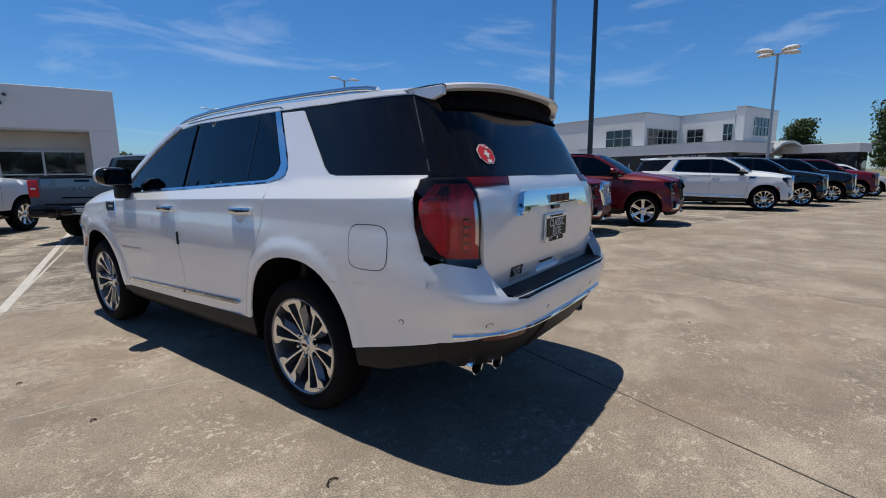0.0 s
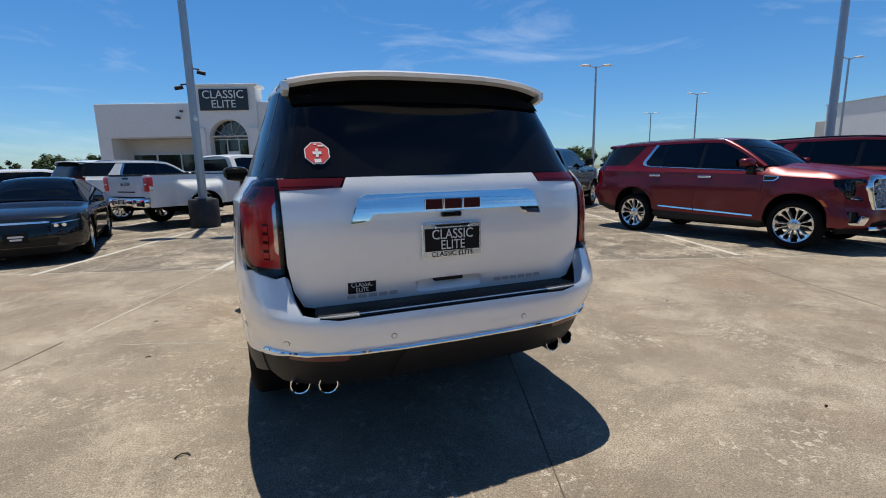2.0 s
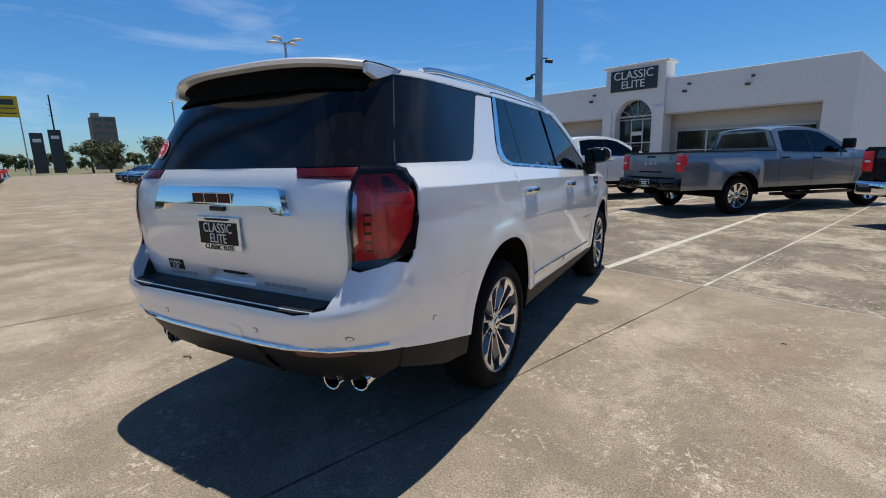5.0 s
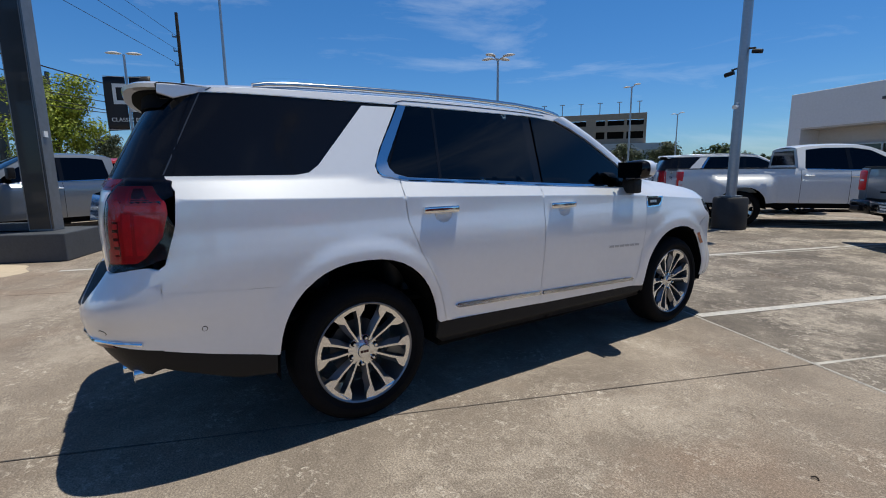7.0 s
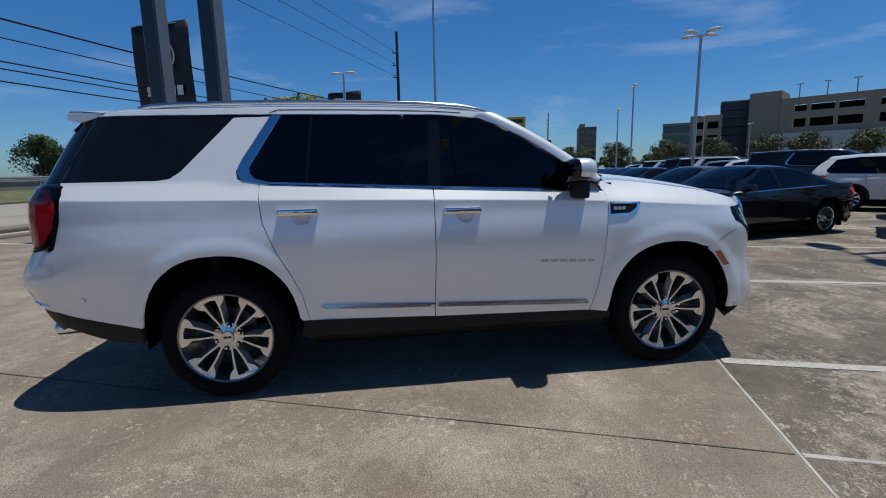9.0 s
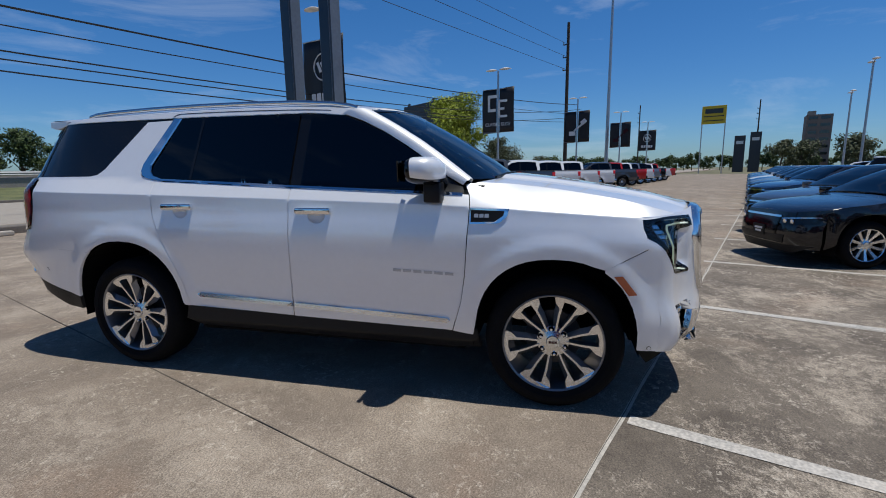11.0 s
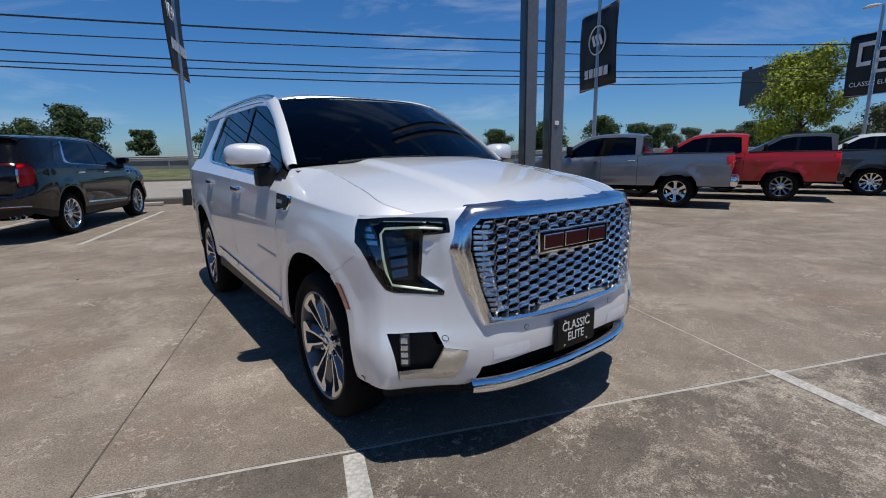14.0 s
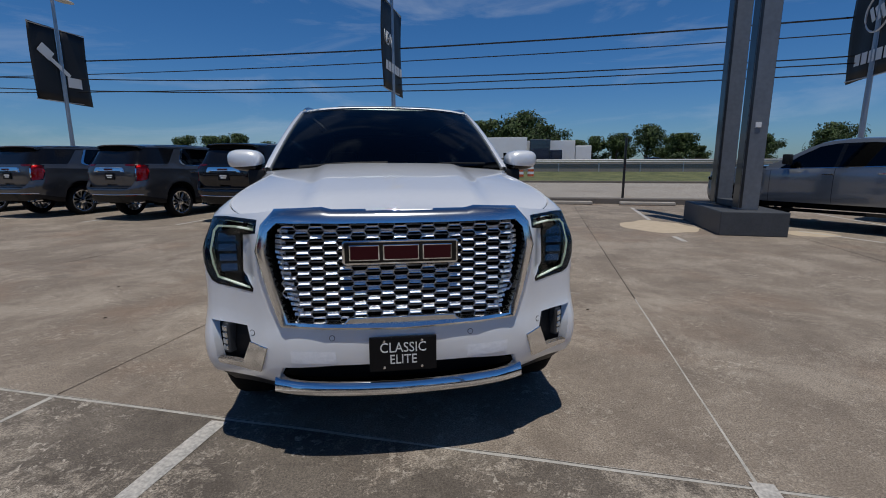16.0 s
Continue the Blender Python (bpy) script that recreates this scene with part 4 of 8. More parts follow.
    # fog lamp pockets
    blade = lambda x, z: (x, suv_front(x, z)[1] + 0.006, z)
    for s in (1, -1):
        o = [(s * x, z) for x, z in fog]
        pan("fog_pocket", o, lambda x, z: (x, suv_front(x, z)[1] - 0.06, z), M["trim"], rim=0, step=0.07, hub=Vector((0, 1, 0.8)))
        pan("fog_trim", [(s * x, z) for x, z in ((0.698, 0.594), (0.612, 0.578), (0.655, 0.450), (0.728, 0.450), (0.742, 0.488))], blade, M["bright_trim"], off=0.003, rim=0.03, step=0.04, hub=Vector((0, 1, 0.8)))
        pan("fog_strip", [(s * x, z) for x, z in ((0.728, 0.450), (0.872, 0.464), (0.876, 0.486), (0.742, 0.484))], blade, M["bright_trim"], off=0.001, rim=0.03, step=0.04, hub=Vector((0, 1, 0.8)))
        fl = part("fog_lamp", moved(box_bm([(-0.022, -0.03, -0.075, 0.022, 0.02, 0.075)], 0.01), Matrix.Translation((s * 0.826, suv_front(0.826, 0.60)[1] - 0.040, 0.580)) @ pose(0, 0, 0, 0, 0, -38 * s)), M["barrel"], root)
        for k in range(4 if hero else 0):
            part("fog_led", moved(box_bm([(-0.016, 0.015, -0.06 + k * 0.032, 0.016, 0.024, -0.035 + k * 0.032)], 0.003), Matrix.Translation((s * 0.826, suv_front(0.826, 0.60)[1] - 0.040, 0.580)) @ pose(0, 0, 0, 0, 0, -38 * s)), M["satin"], fl)
    part("lower_grille", prism_bm([(0.57, 0.53), (-0.57, 0.53), (-0.58, 0.36), (0.58, 0.36)], 2.24, 2.30, "xz"), M["under"], root)
    bm = bmesh.new()
    rows = []
    for i in range(25):
        x = -0.588 + 1.176 * i / 24
        y, k = suv_front(x, 0.45)[1], 1 - abs(x / 0.585) ** 6
        rise = 0.018 * abs(x / 0.585) ** 2
        rows.append([bm.verts.new((x, y + dy, z + rise)) for dy, z in ((-0.05, 0.414), (-0.010, 0.412), (0.000, 0.404), (0.014, 0.378), (0.012, 0.352), (-0.05, 0.342))])
    for u, v in zip(rows, rows[1:]):
        for k in range(5):
            bm.faces.new((u[k], u[k + 1], v[k + 1], v[k]))
    part("chrome_lip", bm, chrome, root, smooth=True)
    # -------- fender vents, sill strips, handles, mirrors
    pan("fender_vent", [(1.045, 1.118), (1.215, 1.124), (1.262, 1.165), (1.272, 1.205), (1.045, 1.212)], suv_side, chrome, mirror=True, off=0.008, rim=0.012, step=0.04)
    pan("vent_field", [(1.051, 1.130), (1.190, 1.134), (1.240, 1.168), (1.246, 1.196), (1.051, 1.202)], suv_side, M["trim"], mirror=True, off=0.011, rim=0.004, step=0.04)
    if hero:
        for a, b, c, d in bar_word(3, 0.085, 0.022):
            pan("vent_letter_bar", [(1.115 + a, 1.168 + b), (1.115 + c, 1.168 + b), (1.115 + c, 1.168 + d), (1.115 + a, 1.168 + d)], suv_side, M["script"], mirror=True, off=0.014, rim=0.003, step=0.05)
        for a, b, c, d in bar_word(6, 0.385, 0.017, 0.30):
            pan("door_letter_bar", [(0.752 + a, 0.822 - 0.035 * a + b), (0.752 + c, 0.822 - 0.035 * c + b), (0.752 + c, 0.822 - 0.035 * c + d), (0.752 + a, 0.822 - 0.035 * a + d)], suv_side, M["script"], mirror=True, off=0.004, rim=0.004, step=0.05)
    pan("door_strip", [(-0.925, 0.592), (-0.90, 0.602), (-0.175, 0.572), (-0.175, 0.545), (-0.90, 0.574)], lambda y, z: (suv_side(y, z)[0] - 0.22 * (z - 0.552 + 0.04 * y), y, z), M["bright_trim"] if not dark_trim else chrome, mirror=True, off=0.014, rim=0.02, step=0.06)
    pan("door_strip", [(-0.150, 0.571), (0.90, 0.530), (0.915, 0.515), (0.90, 0.502), (-0.150, 0.544)], lambda y, z: (suv_side(y, z)[0] - 0.22 * (z - 0.552 + 0.04 * y), y, z), M["bright_trim"] if not dark_trim else chrome, mirror=True, off=0.014, rim=0.02, step=0.06)
    sill = lambda y, z: (0.955 - 0.9 * max(0, 0.40 - z), y, z)
    pan("rocker", [(-1.03, 0.52), (1.08, 0.46), (1.10, 0.33), (0.9, 0.315), (-0.98, 0.34), (-1.06, 0.40)], sill, M["trim"], mirror=True, rim=0.03)
    for s in (1, -1):
        for y0, zz in ((-1.026, 1.19), (0.0235, 1.169)):
            h = new("door_handle")
            h.parent = root
            x = suv_side(y0, zz)[0]
            part("pull", moved(box_bm([(-0.012, -0.125, 0.000, 0.026, 0.125, 0.040)], 0.009, 3), Matrix.Translation((s * x if s > 0 else -x - 0.014, y0, zz))), chrome, h, smooth=True)
            if not hero:
                continue
            for q in (-0.105, 0.105):
                part("handle_foot", box_bm([(s * x - 0.01, y0 + q - 0.015, zz + 0.006, s * (x + 0.016), y0 + q + 0.015, zz + 0.030)]), chrome, h)
            cup = lathe_bm([(0.0, -0.036), (0.03, -0.032), (0.048, -0.020), (0.0585, -0.004), (0.061, 0.001)], 28)
            part("cup", moved(cup, Matrix.Translation((s * suv_side(y0 + 0.02, zz - 0.016)[0], y0 + 0.02, zz - 0.016)) @ Matrix.Diagonal((s, 1.0, 0.74, 1))), P, h, smooth=True)
        m = new("door_mirror")
        m.parent = root
        shell = bmesh.new()
        bmesh.ops.create_uvsphere(shell, u_segments=28, v_segments=18, radius=1)
        for v in shell.verts:
            c = v.co
            p = 3.0
            k = (abs(c.x) ** p + abs(c.y) ** p + abs(c.z) ** p) ** (-1 / p)
            c *= k
            c.x, c.y, c.z = 1.058 + 0.128 * c.x, 0.775 + 0.100 * c.y * (1.1 - 0.20 * c.x) + 0.012 * (1 - c.x), 1.430 + 0.080 * c.z * (1.0 - 0.10 * c.x) + 0.010 * c.x
        inner_c = shell.copy()
        for v in inner_c.verts:
            v.co = Vector((1.058, 0.775, 1.430)) + (v.co - Vector((1.058, 0.775, 1.430))) * 0.975
        bmesh.ops.bisect_plane(shell, geom=shell.verts[:] + shell.edges[:] + shell.faces[:], plane_co=(1.058, 0.775, 1.402), plane_no=(0.10, 0.15, 1), clear_inner=True)
        bmesh.ops.bisect_plane(shell, geom=shell.verts[:] + shell.edges[:] + shell.faces[:], plane_co=(1.058, 0.745, 1.43), plane_no=(0, 1, 0.05), clear_inner=True)
        for b2, mm, nm in ((shell, P, "mirror_shell"), (inner_c, M["gloss_black"], "mirror_base")):
            if s < 0:
                moved(b2, Matrix.Diagonal((-1, 1, 1, 1)))
            part(nm, b2, mm, m, smooth=True)
        part("mirror_arm", joined(box_bm([(s * 0.91, 0.775, 1.245, s * 1.03, 0.880, 1.365)], 0.015, 2)), M["trim"], m, smooth=True)
        part("mirror_glass", prism_bm([(s * 0.955, 1.372), (s * 1.150, 1.372), (s * 1.158, 1.488), (s * 0.95, 1.492)], 0.664, 0.670, "xz"), M["glass_dark"], m)
    # -------- rear: bumper, gate, lamps
    gate_half = [(0.0, 0.842), (0.64, 0.842), (0.695, 0.855), (0.732, 0.93), (0.752, 1.05), (0.757, 1.365)]
    top = [(0.500, 1.372), (0.478, 1.416)]
    gate = gate_half + top + [(-x, z) for x, z in top[::-1]] + [(-x, z) for x, z in gate_half[:0:-1]]
    recess = [(0.150, 0.928), (-0.150, 0.928), (-0.178, 0.915), (-0.172, 0.872), (-0.155, 0.862), (0.155, 0.862), (0.172, 0.872), (0.178, 0.915)]
    gob = [(x - math.copysign(min(abs(x), 0.004), x), z) for x, z in gate]
    pan("tailgate", gob, suv_gate, P, rim=0.05, holes=[recess], hub=Vector((0, -1, 0.8)), lines=[[(-0.72, 1.10), (0.72, 1.10)]])
    pan("gate_recess", recess, lambda x, z: (x, suv_gate(x, z)[1] + 0.004 + 0.046 * smooth01(0.860, 0.915, z), z), P, rim=0, step=0.03, hub=Vector((0, -1, 0.8)))
    pan("rear_window", [(0.0, 1.424), (0.845, 1.424), (0.845, 1.43), (0.70, 1.80), (0.66, 1.83), (-0.66, 1.83), (-0.70, 1.80), (-0.845, 1.43), (-0.845, 1.424)], suv_gate, M["gloss_black"], "dark tinted rear window", rim=0.01, off=-0.004, hub=Vector((0, -1, 0.8)))
    pan("window_corner", [(-2.36, 1.838), (-2.28, 1.838), (-2.455, 1.428), (-2.56, 1.428)], suv_side, M["gloss_black"], mirror=True, off=-0.004)
    # spoiler
    bm = bmesh.new()
    rows = []
    for i in range(25):
        u = -1 + i / 12
        tip, bow = -2.575 + 0.14 * abs(u) ** 3, abs(u) ** 4
        za, zb = SUV_ROOF(-2.22) - (SUV_ROOF(-2.22) - SUV_EDGE(-2.22)) * bow, 1.897 - 0.033 * abs(u) ** 3
        xa, xb = u * 0.712, u * (0.675)
        rows.append([bm.verts.new(p) for p in ((xa * 0.995, -2.17, za - 0.012), (xa, -2.200, za - 0.002), (xa, -2.222, za + 0.001), (xa * 0.6 + xb * 0.4, -2.34, za * 0.55 + zb * 0.45 + 0.006), (xb, tip + 0.02, zb + 0.004), (xb, tip, zb - 0.006), (xb, tip + 0.005, zb - 0.024), (xb * 0.985, tip + 0.05, zb - 0.034))])
    for u, v in zip(rows, rows[1:]):
        for k in range(7):
            bm.faces.new((u[k], u[k + 1], v[k + 1], v[k]))
    part("rear_spoiler", bm, P, root, smooth=True)
    bm = bmesh.new()
    rows = []
    for i in range(25):
        u = -1 + i / 12
        tip, zb = -2.575 + 0.14 * abs(u) ** 3, 1.897 - 0.033 * abs(u) ** 3
        q = suv_gate(0.665 * u, 1.77 - 0.02 * u * u)
        rows.append([bm.verts.new(p) for p in ((u * 0.667, tip + 0.045, zb - 0.033), (u * 0.665, tip + 0.09, zb - 0.046), (q[0], q[1] - 0.012, q[2]), (q[0] * 1.03, q[1] + 0.15, q[2] + 0.04))])
    for u, v in zip(rows, rows[1:]):
        for k in range(3):
            bm.faces.new((u[k], u[k + 1], v[k + 1], v[k]))
    part("spoiler_underside", bm, M["under"], root, smooth=True)
    for s in (1, -1):
        part("spoiler_end", prism_bm([(-2.225, 1.835), (-2.225, SUV_EDGE(-2.22) + 0.004), (-2.425, 1.858), (-2.43, 1.815), (-2.36, 1.795)], s * 0.668, s * 0.70, "yz", 0.004), P, root)
    # rear lamps
    for s in (1, -1):
        lamp = new("rear_lamp")
        lamp.parent = root
        o = lambda pts: [(s * x, z) for x, z in pts]
        xs = lambda z, y=-2.425: suv_side(y, z)[0]
        outl = [(0.758, 1.372), (0.762, 1.20), (0.765, 1.012), (0.80, 1.000), (0.90, 1.030), (xs(1.06, -2.465), 1.06), (xs(1.20), 1.20), (xs(1.35, -2.41), 1.35), (xs(1.41, -2.44), 1.412), (0.758, 1.417)]
        if hero:
            def lamp_uv(u, v, zl=1.020, zh=1.398):
                """A place on the lamp: u from its inner edge round the corner to its front edge, v up."""
                z = zl + (zh - zl) * v
                xo = xs(z, -2.43)
                pts = [Vector(suv_rear(0.766 + (xo - 0.766) * k / 20, z)) for k in range(21)]
                ln = [(b - a).length for a, b in zip(pts, pts[1:])]
                d = min(max(u, 0.0), 1.0) * sum(ln)
                k = 0
                while k < 19 and d > ln[k]:
                    d -= ln[k]
                    k += 1
                p = pts[k].lerp(pts[k + 1], d / ln[k])
                return (s * p.x, p.y, p.z)
            uvp = lambda name, pts, m, o, text="": panel(name, pts, lamp_uv, M[m], lamp, text, step=0.09, rim=0.004, off=o, hub=Vector((0, -1, 0.8)))
            panel("lamp_body", spread_all(o(outl)), round_rear, M["gloss_black"], lamp, step=0.03, rim=0.02, off=0.001, hub=Vector((0, -1, 0.8)))
            uvp("red_field", [(0.03, 0.04), (0.50, 0.06), (0.62, 0.12), (0.86, 0.36), (0.95, 0.64), (0.94, 0.76), (0.74, 0.96), (0.03, 0.96)], "lamp_dark", 0.002)
            uvp("glow_bar", [(0.36, 0.665), (0.91, 0.655), (0.945, 0.70), (0.92, 0.735), (0.38, 0.735)], "lamp_red", 0.004, "bright red horizontal light bar")
            uvp("upper_reflector", [(0.46, 0.79), (0.72, 0.79), (0.58, 0.93), (0.42, 0.93)], "lamp_inner", 0.003)
            uvp("upper_frame", [(0.36, 0.95), (0.33, 0.95), (0.39, 0.76), (0.42, 0.76)], "lamp_red", 0.004)
            uvp("inner_glow", [(0.10, 0.86), (0.16, 0.88), (0.31, 0.74), (0.31, 0.56), (0.25, 0.56), (0.24, 0.70)], "lamp_red", 0.003)
            uvp("stack_frame", [(0.17, 0.14), (0.27, 0.14), (0.27, 0.55), (0.17, 0.55)], "lamp_inner", 0.003)
            for k in range(4):
                uvp("stack_lens", [(0.18, 0.16 + 0.10 * k), (0.26, 0.16 + 0.10 * k), (0.26, 0.225 + 0.10 * k), (0.18, 0.225 + 0.10 * k)], "lamp_red", 0.005)
            uvp("middle_bar", [(0.34, 0.15), (0.45, 0.15), (0.46, 0.64), (0.35, 0.64)], "lamp_red", 0.004)
            uvp("outer_reflector", [(0.51, 0.15), (0.62, 0.15), (0.80, 0.36), (0.86, 0.62), (0.51, 0.63)], "lamp_red", 0.003)
            uvp("outer_sweep", [(0.51, 0.15), (0.60, 0.15), (0.745, 0.37), (0.745, 0.45), (0.69, 0.37), (0.53, 0.19)], "lamp_red", 0.005)
            uvp("lower_reflector", [(0.07, 0.05), (0.22, 0.05), (0.22, 0.12), (0.07, 0.12)], "lamp_dark", 0.003)
            uvp("clear_strip", [(0.03, 0.20), (0.085, 0.24), (0.085, 0.74), (0.03, 0.80)], "satin", 0.004, "pale clear reversing lens")
            panel("lens", spread_all(o(outl)), round_rear, M["glass_lamp"], lamp, step=0.03, rim=0.0, off=0.010, hub=Vector((0, -1, 0.8)))
        else:
            panel("lamp_body", o(outl), lambda x, z: (x, suv_rear(x, z)[1] + 0.03, z), M["lamp_red"], lamp, step=0.03, rim=0, hub=Vector((0, -1, 0.8)))
            panel("lamp_edge", o([(0.760, 1.415), (xs(1.41, -2.44), 1.411), (xs(1.35, -2.412), 1.35), (xs(1.20, -2.427), 1.20), (xs(1.06, -2.467), 1.06), (0.90, 1.032), (xs(1.06, -2.485), 1.072), (xs(1.20, -2.441), 1.20), (xs(1.34, -2.430), 1.348), (0.88, 1.396), (0.760, 1.402)]), suv_rear, M["gloss_black"], lamp, step=0.03, rim=0.004, off=0.005, hub=Vector((0, -1, 0.8)))
            panel("lens", o(outl), suv_rear, M["glass_red"], lamp, step=0.03, rim=0.02, off=0.003, hub=Vector((0, -1, 0.8)))
        panel("inner_lamp", o([(0.478 + 0.006, 1.413), (0.753, 1.413), (0.753, 1.366), (0.508, 1.372)]), suv_gate, M["lamp_inner"], lamp, step=0.04, rim=0.012, off=0.003, hub=Vector((0, -1, 0.8)))
        panel("inner_stripe", o([(0.53, 1.392), (0.745, 1.390), (0.745, 1.378), (0.53, 1.381)]), suv_gate, M["lamp_inner"], lamp, step=0.05, rim=0.002, off=0.005, hub=Vector((0, -1, 0.8)))
        if not hero:
            panel("clear_strip", o([(0.766, 1.325), (0.795, 1.30), (0.795, 1.09), (0.768, 1.06)]), suv_rear, M["satin"], lamp, step=0.03, rim=0.004, off=0.0045, hub=Vector((0, -1, 0.8)))
    # bumper
    xq = lambda z: suv_side(-2.5, z)[0]
    rt = [(xq(z), z) for z in (0.62, 0.70, 0.78, 0.86, 0.95, 1.005)] + [(0.90, 1.020), (0.80, 0.992), (0.762, 1.004), (0.744, 0.93), (0.71, 0.855), (0.66, 0.842)]
    pan("rear_bumper", rt + [(-x, z) for x, z in rt[::-1]] + [(-0.70, 0.676), (-0.30, 0.664), (0.0, 0.660), (0.30, 0.664), (0.70, 0.676)], suv_rear, P, rim=0.06, hub=Vector((0, -1, 0.8)))
    pan("bumper_side", [(-2.516, 0.618), (-2.516, 0.9024), (-1.8435, 0.8648)] + [p for p in ar if p[0] < -1.536 and 0.52 < p[1] < 0.862] + [(-2.02, 0.515)], suv_side, P, mirror=True, rim=0.02, off=-0.0006)
    pan("bumper_pad", [(-0.64, -2.828), (-0.56, -2.842), (0.56, -2.842), (0.64, -2.828), (0.655, -2.76), (0.64, -2.69), (-0.64, -2.69), (-0.655, -2.76)], lambda x, y: (x, y, 0.848 - 0.35 * max(0, -2.80 - y)), M["trim"], rim=0.02, step=0.06, hub=Vector((0, -2.7, 0.3)))
    CH = [(0.0, 0.658), (0.3, 0.661), (0.5, 0.667), (0.70, 0.671), (0.80, 0.668), (0.865, 0.660)]
    part("bumper_chrome", tube_bm([(x, suv_rear(x, z)[1] - 0.006, z) for x, z in [(s * x, z) for s, row in ((-1, CH[::-1]), (1, CH[1:])) for x, z in row]], 0.011, 8), chrome, root, smooth=True)
    low_r = [(xq(0.62) - 0.004, 0.64), (0.86, 0.666), (0.70, 0.671), (0.30, 0.658), (-0.30, 0.658), (-0.70, 0.671), (-0.86, 0.666), (-xq(0.62) + 0.004, 0.64), (-0.90, 0.56), (-0.80, 0.485), (-0.35, 0.455), (0.35, 0.455), (0.80, 0.485), (0.90, 0.56)]
    pan("rear_valance", low_r, lambda x, z: (x, suv_rear(x, z)[1] + 0.02, z), M["trim"], rim=0.15, hub=Vector((0, -1, 0.8)))
    pan("lower_cladding", [(-2.52, 0.52), (-2.52, 0.612), (-2.03, 0.512), (-2.03, 0.41), (-2.2, 0.42)], suv_side, M["trim"], mirror=True, rim=0.1, off=-0.004)
    pan("tow_cover", [(-0.26, 0.65), (0.26, 0.65), (0.30, 0.57), (0.33, 0.47), (-0.33, 0.47), (-0.30, 0.56)], lambda x, z: (x, suv_rear(x, z)[1] + 0.004, z), M["trim"], rim=0.02, hub=Vector((0, -1, 0.8)))
    pan("bumper_reflector", [(0.52, 0.650), (0.76, 0.656), (0.775, 0.636), (0.53, 0.622)], lambda x, z: (x, suv_rear(x, z)[1] + 0.008, z), M["lamp_inner"], mirror=True, rim=0.01, step=0.04, hub=Vector((0, -1, 0.8)))
    for s in (1, -1):
        for x, yt in ((0.600, -2.510), (0.712, -2.465)):
            e = part("exhaust_tip", moved(lathe_bm([(0.028, -0.02), (0.036, -0.02), (0.041, 0.0), (0.0455, 0.18), (0.044, 0.187), (0.039, 0.185), (0.037, 0.17), (0.036, 0.0), (0.03, -0.015)], 24, "y"), Matrix.Translation((s * x, yt, 0.480)) @ pose(0, 0, 0, 0, 0, 180 + (6 if x > 0.7 else 3) * s)), chrome, root, smooth=True)
            part("exhaust_bore", moved(lathe_bm([(0.0, 0.0), (0.0365, 0.0), (0.0365, 0.02), (0.0, 0.02)], 20, "y"), Matrix.Translation((s * x, yt - 0.11, 0.480))), M["under"], e)
    # chrome bar on the gate, badge, plate
    bar = [(-0.475, 1.215), (-0.435, 1.318), (-0.40, 1.332), (0.40, 1.332), (0.435, 1.318), (0.475, 1.215), (0.40, 1.222), (0.375, 1.250), (-0.375, 1.250), (-0.40, 1.222)]
    pan("gate_bar", bar, suv_gate, chrome, "broad chrome bar across the tailgate", off=0.035, rim=0.034, step=0.04, hub=Vector((0, -1, 0.8)))
    yb = suv_gate(0, 1.28)[1] - 0.036
    eb = new("gate_badge")
    eb.parent = root
    for a, b in ((-0.135, -0.055), (-0.042, 0.042), (0.055, 0.135)):
        part("badge_edge", prism_bm([(a - 0.004, 1.261), (b + 0.004, 1.261), (b + 0.004, 1.311), (a - 0.004, 1.311)], yb - 0.006, yb, "xz", 0.002), M["chrome"], eb)
        part("badge_block", prism_bm([(a, 1.265), (b, 1.265), (b, 1.307), (a, 1.307)], yb - 0.009, yb - 0.005, "xz"), M["badge_red"], eb)
    plate(root, 0, suv_gate(0, 1.12)[1] - 0.012, 1.114, 180, hero, 0.012 if hero else 0)
    part("gate_camera", box_bm([(-0.05, yb + 0.01, 1.222, 0.05, yb + 0.05, 1.245)], 0.006), M["gloss_black"], root)
    # -------- wheels, arches, shell behind the panels
    for y in (1.536, -1.536):
        for s in (1, -1):
            wheel(root, s * 0.838, y, style=wheel_style, flip=s < 0, detail=hero, turn=(-11 if y < 0 else 8))
            bm = bmesh.new()
            a = arch(y, 0.95, 0.478, bottom=0.36)
            u = [bm.verts.new((s * min(0.985, suv_side(p[0], max(p[1], 0.45))[0] - 0.022), p[0], p[1])) for p in a]
            v = [bm.verts.new((s * 0.52, p[0], p[1])) for p in a]
            for i in range(len(a) - 1):
                bm.faces.new((u[i], u[i + 1], v[i + 1], v[i]))
            bm.faces.new(v)
            part("arch_liner", bm, M["under"], root)
    shell = [(-2.45, 0.50), (-2.02, 0.50)] + [p for p in ar[::-1] if p[1] > 0.43] + [(-1.04, 0.47), (1.06, 0.43)] + [p for p in af[::-1] if p[1] > 0.42] + [(2.0, 0.45), (2.05, 1.12), (1.9, 1.15), (1.05, 1.27), (-1.3, 1.36), (-2.4, 1.38)]
    pan("inner_shell", shell, suv_side, M["under"], mirror=True, off=-0.055, rim=0, step=max(step, 0.08))
    part("floor_pan", box_bm([(-0.88, -1.0, 0.30, 0.88, 1.0, 0.46), (-0.5, -2.45, 0.40, 0.5, 2.2, 0.56), (-0.74, -2.5, 0.50, 0.74, -2.05, 0.62), (-0.60, 2.0, 0.33, 0.60, 2.20, 0.55), (-0.80, -2.4, 0.62, 0.80, 0.7, 0.66)], 0.02), M["under"], root)
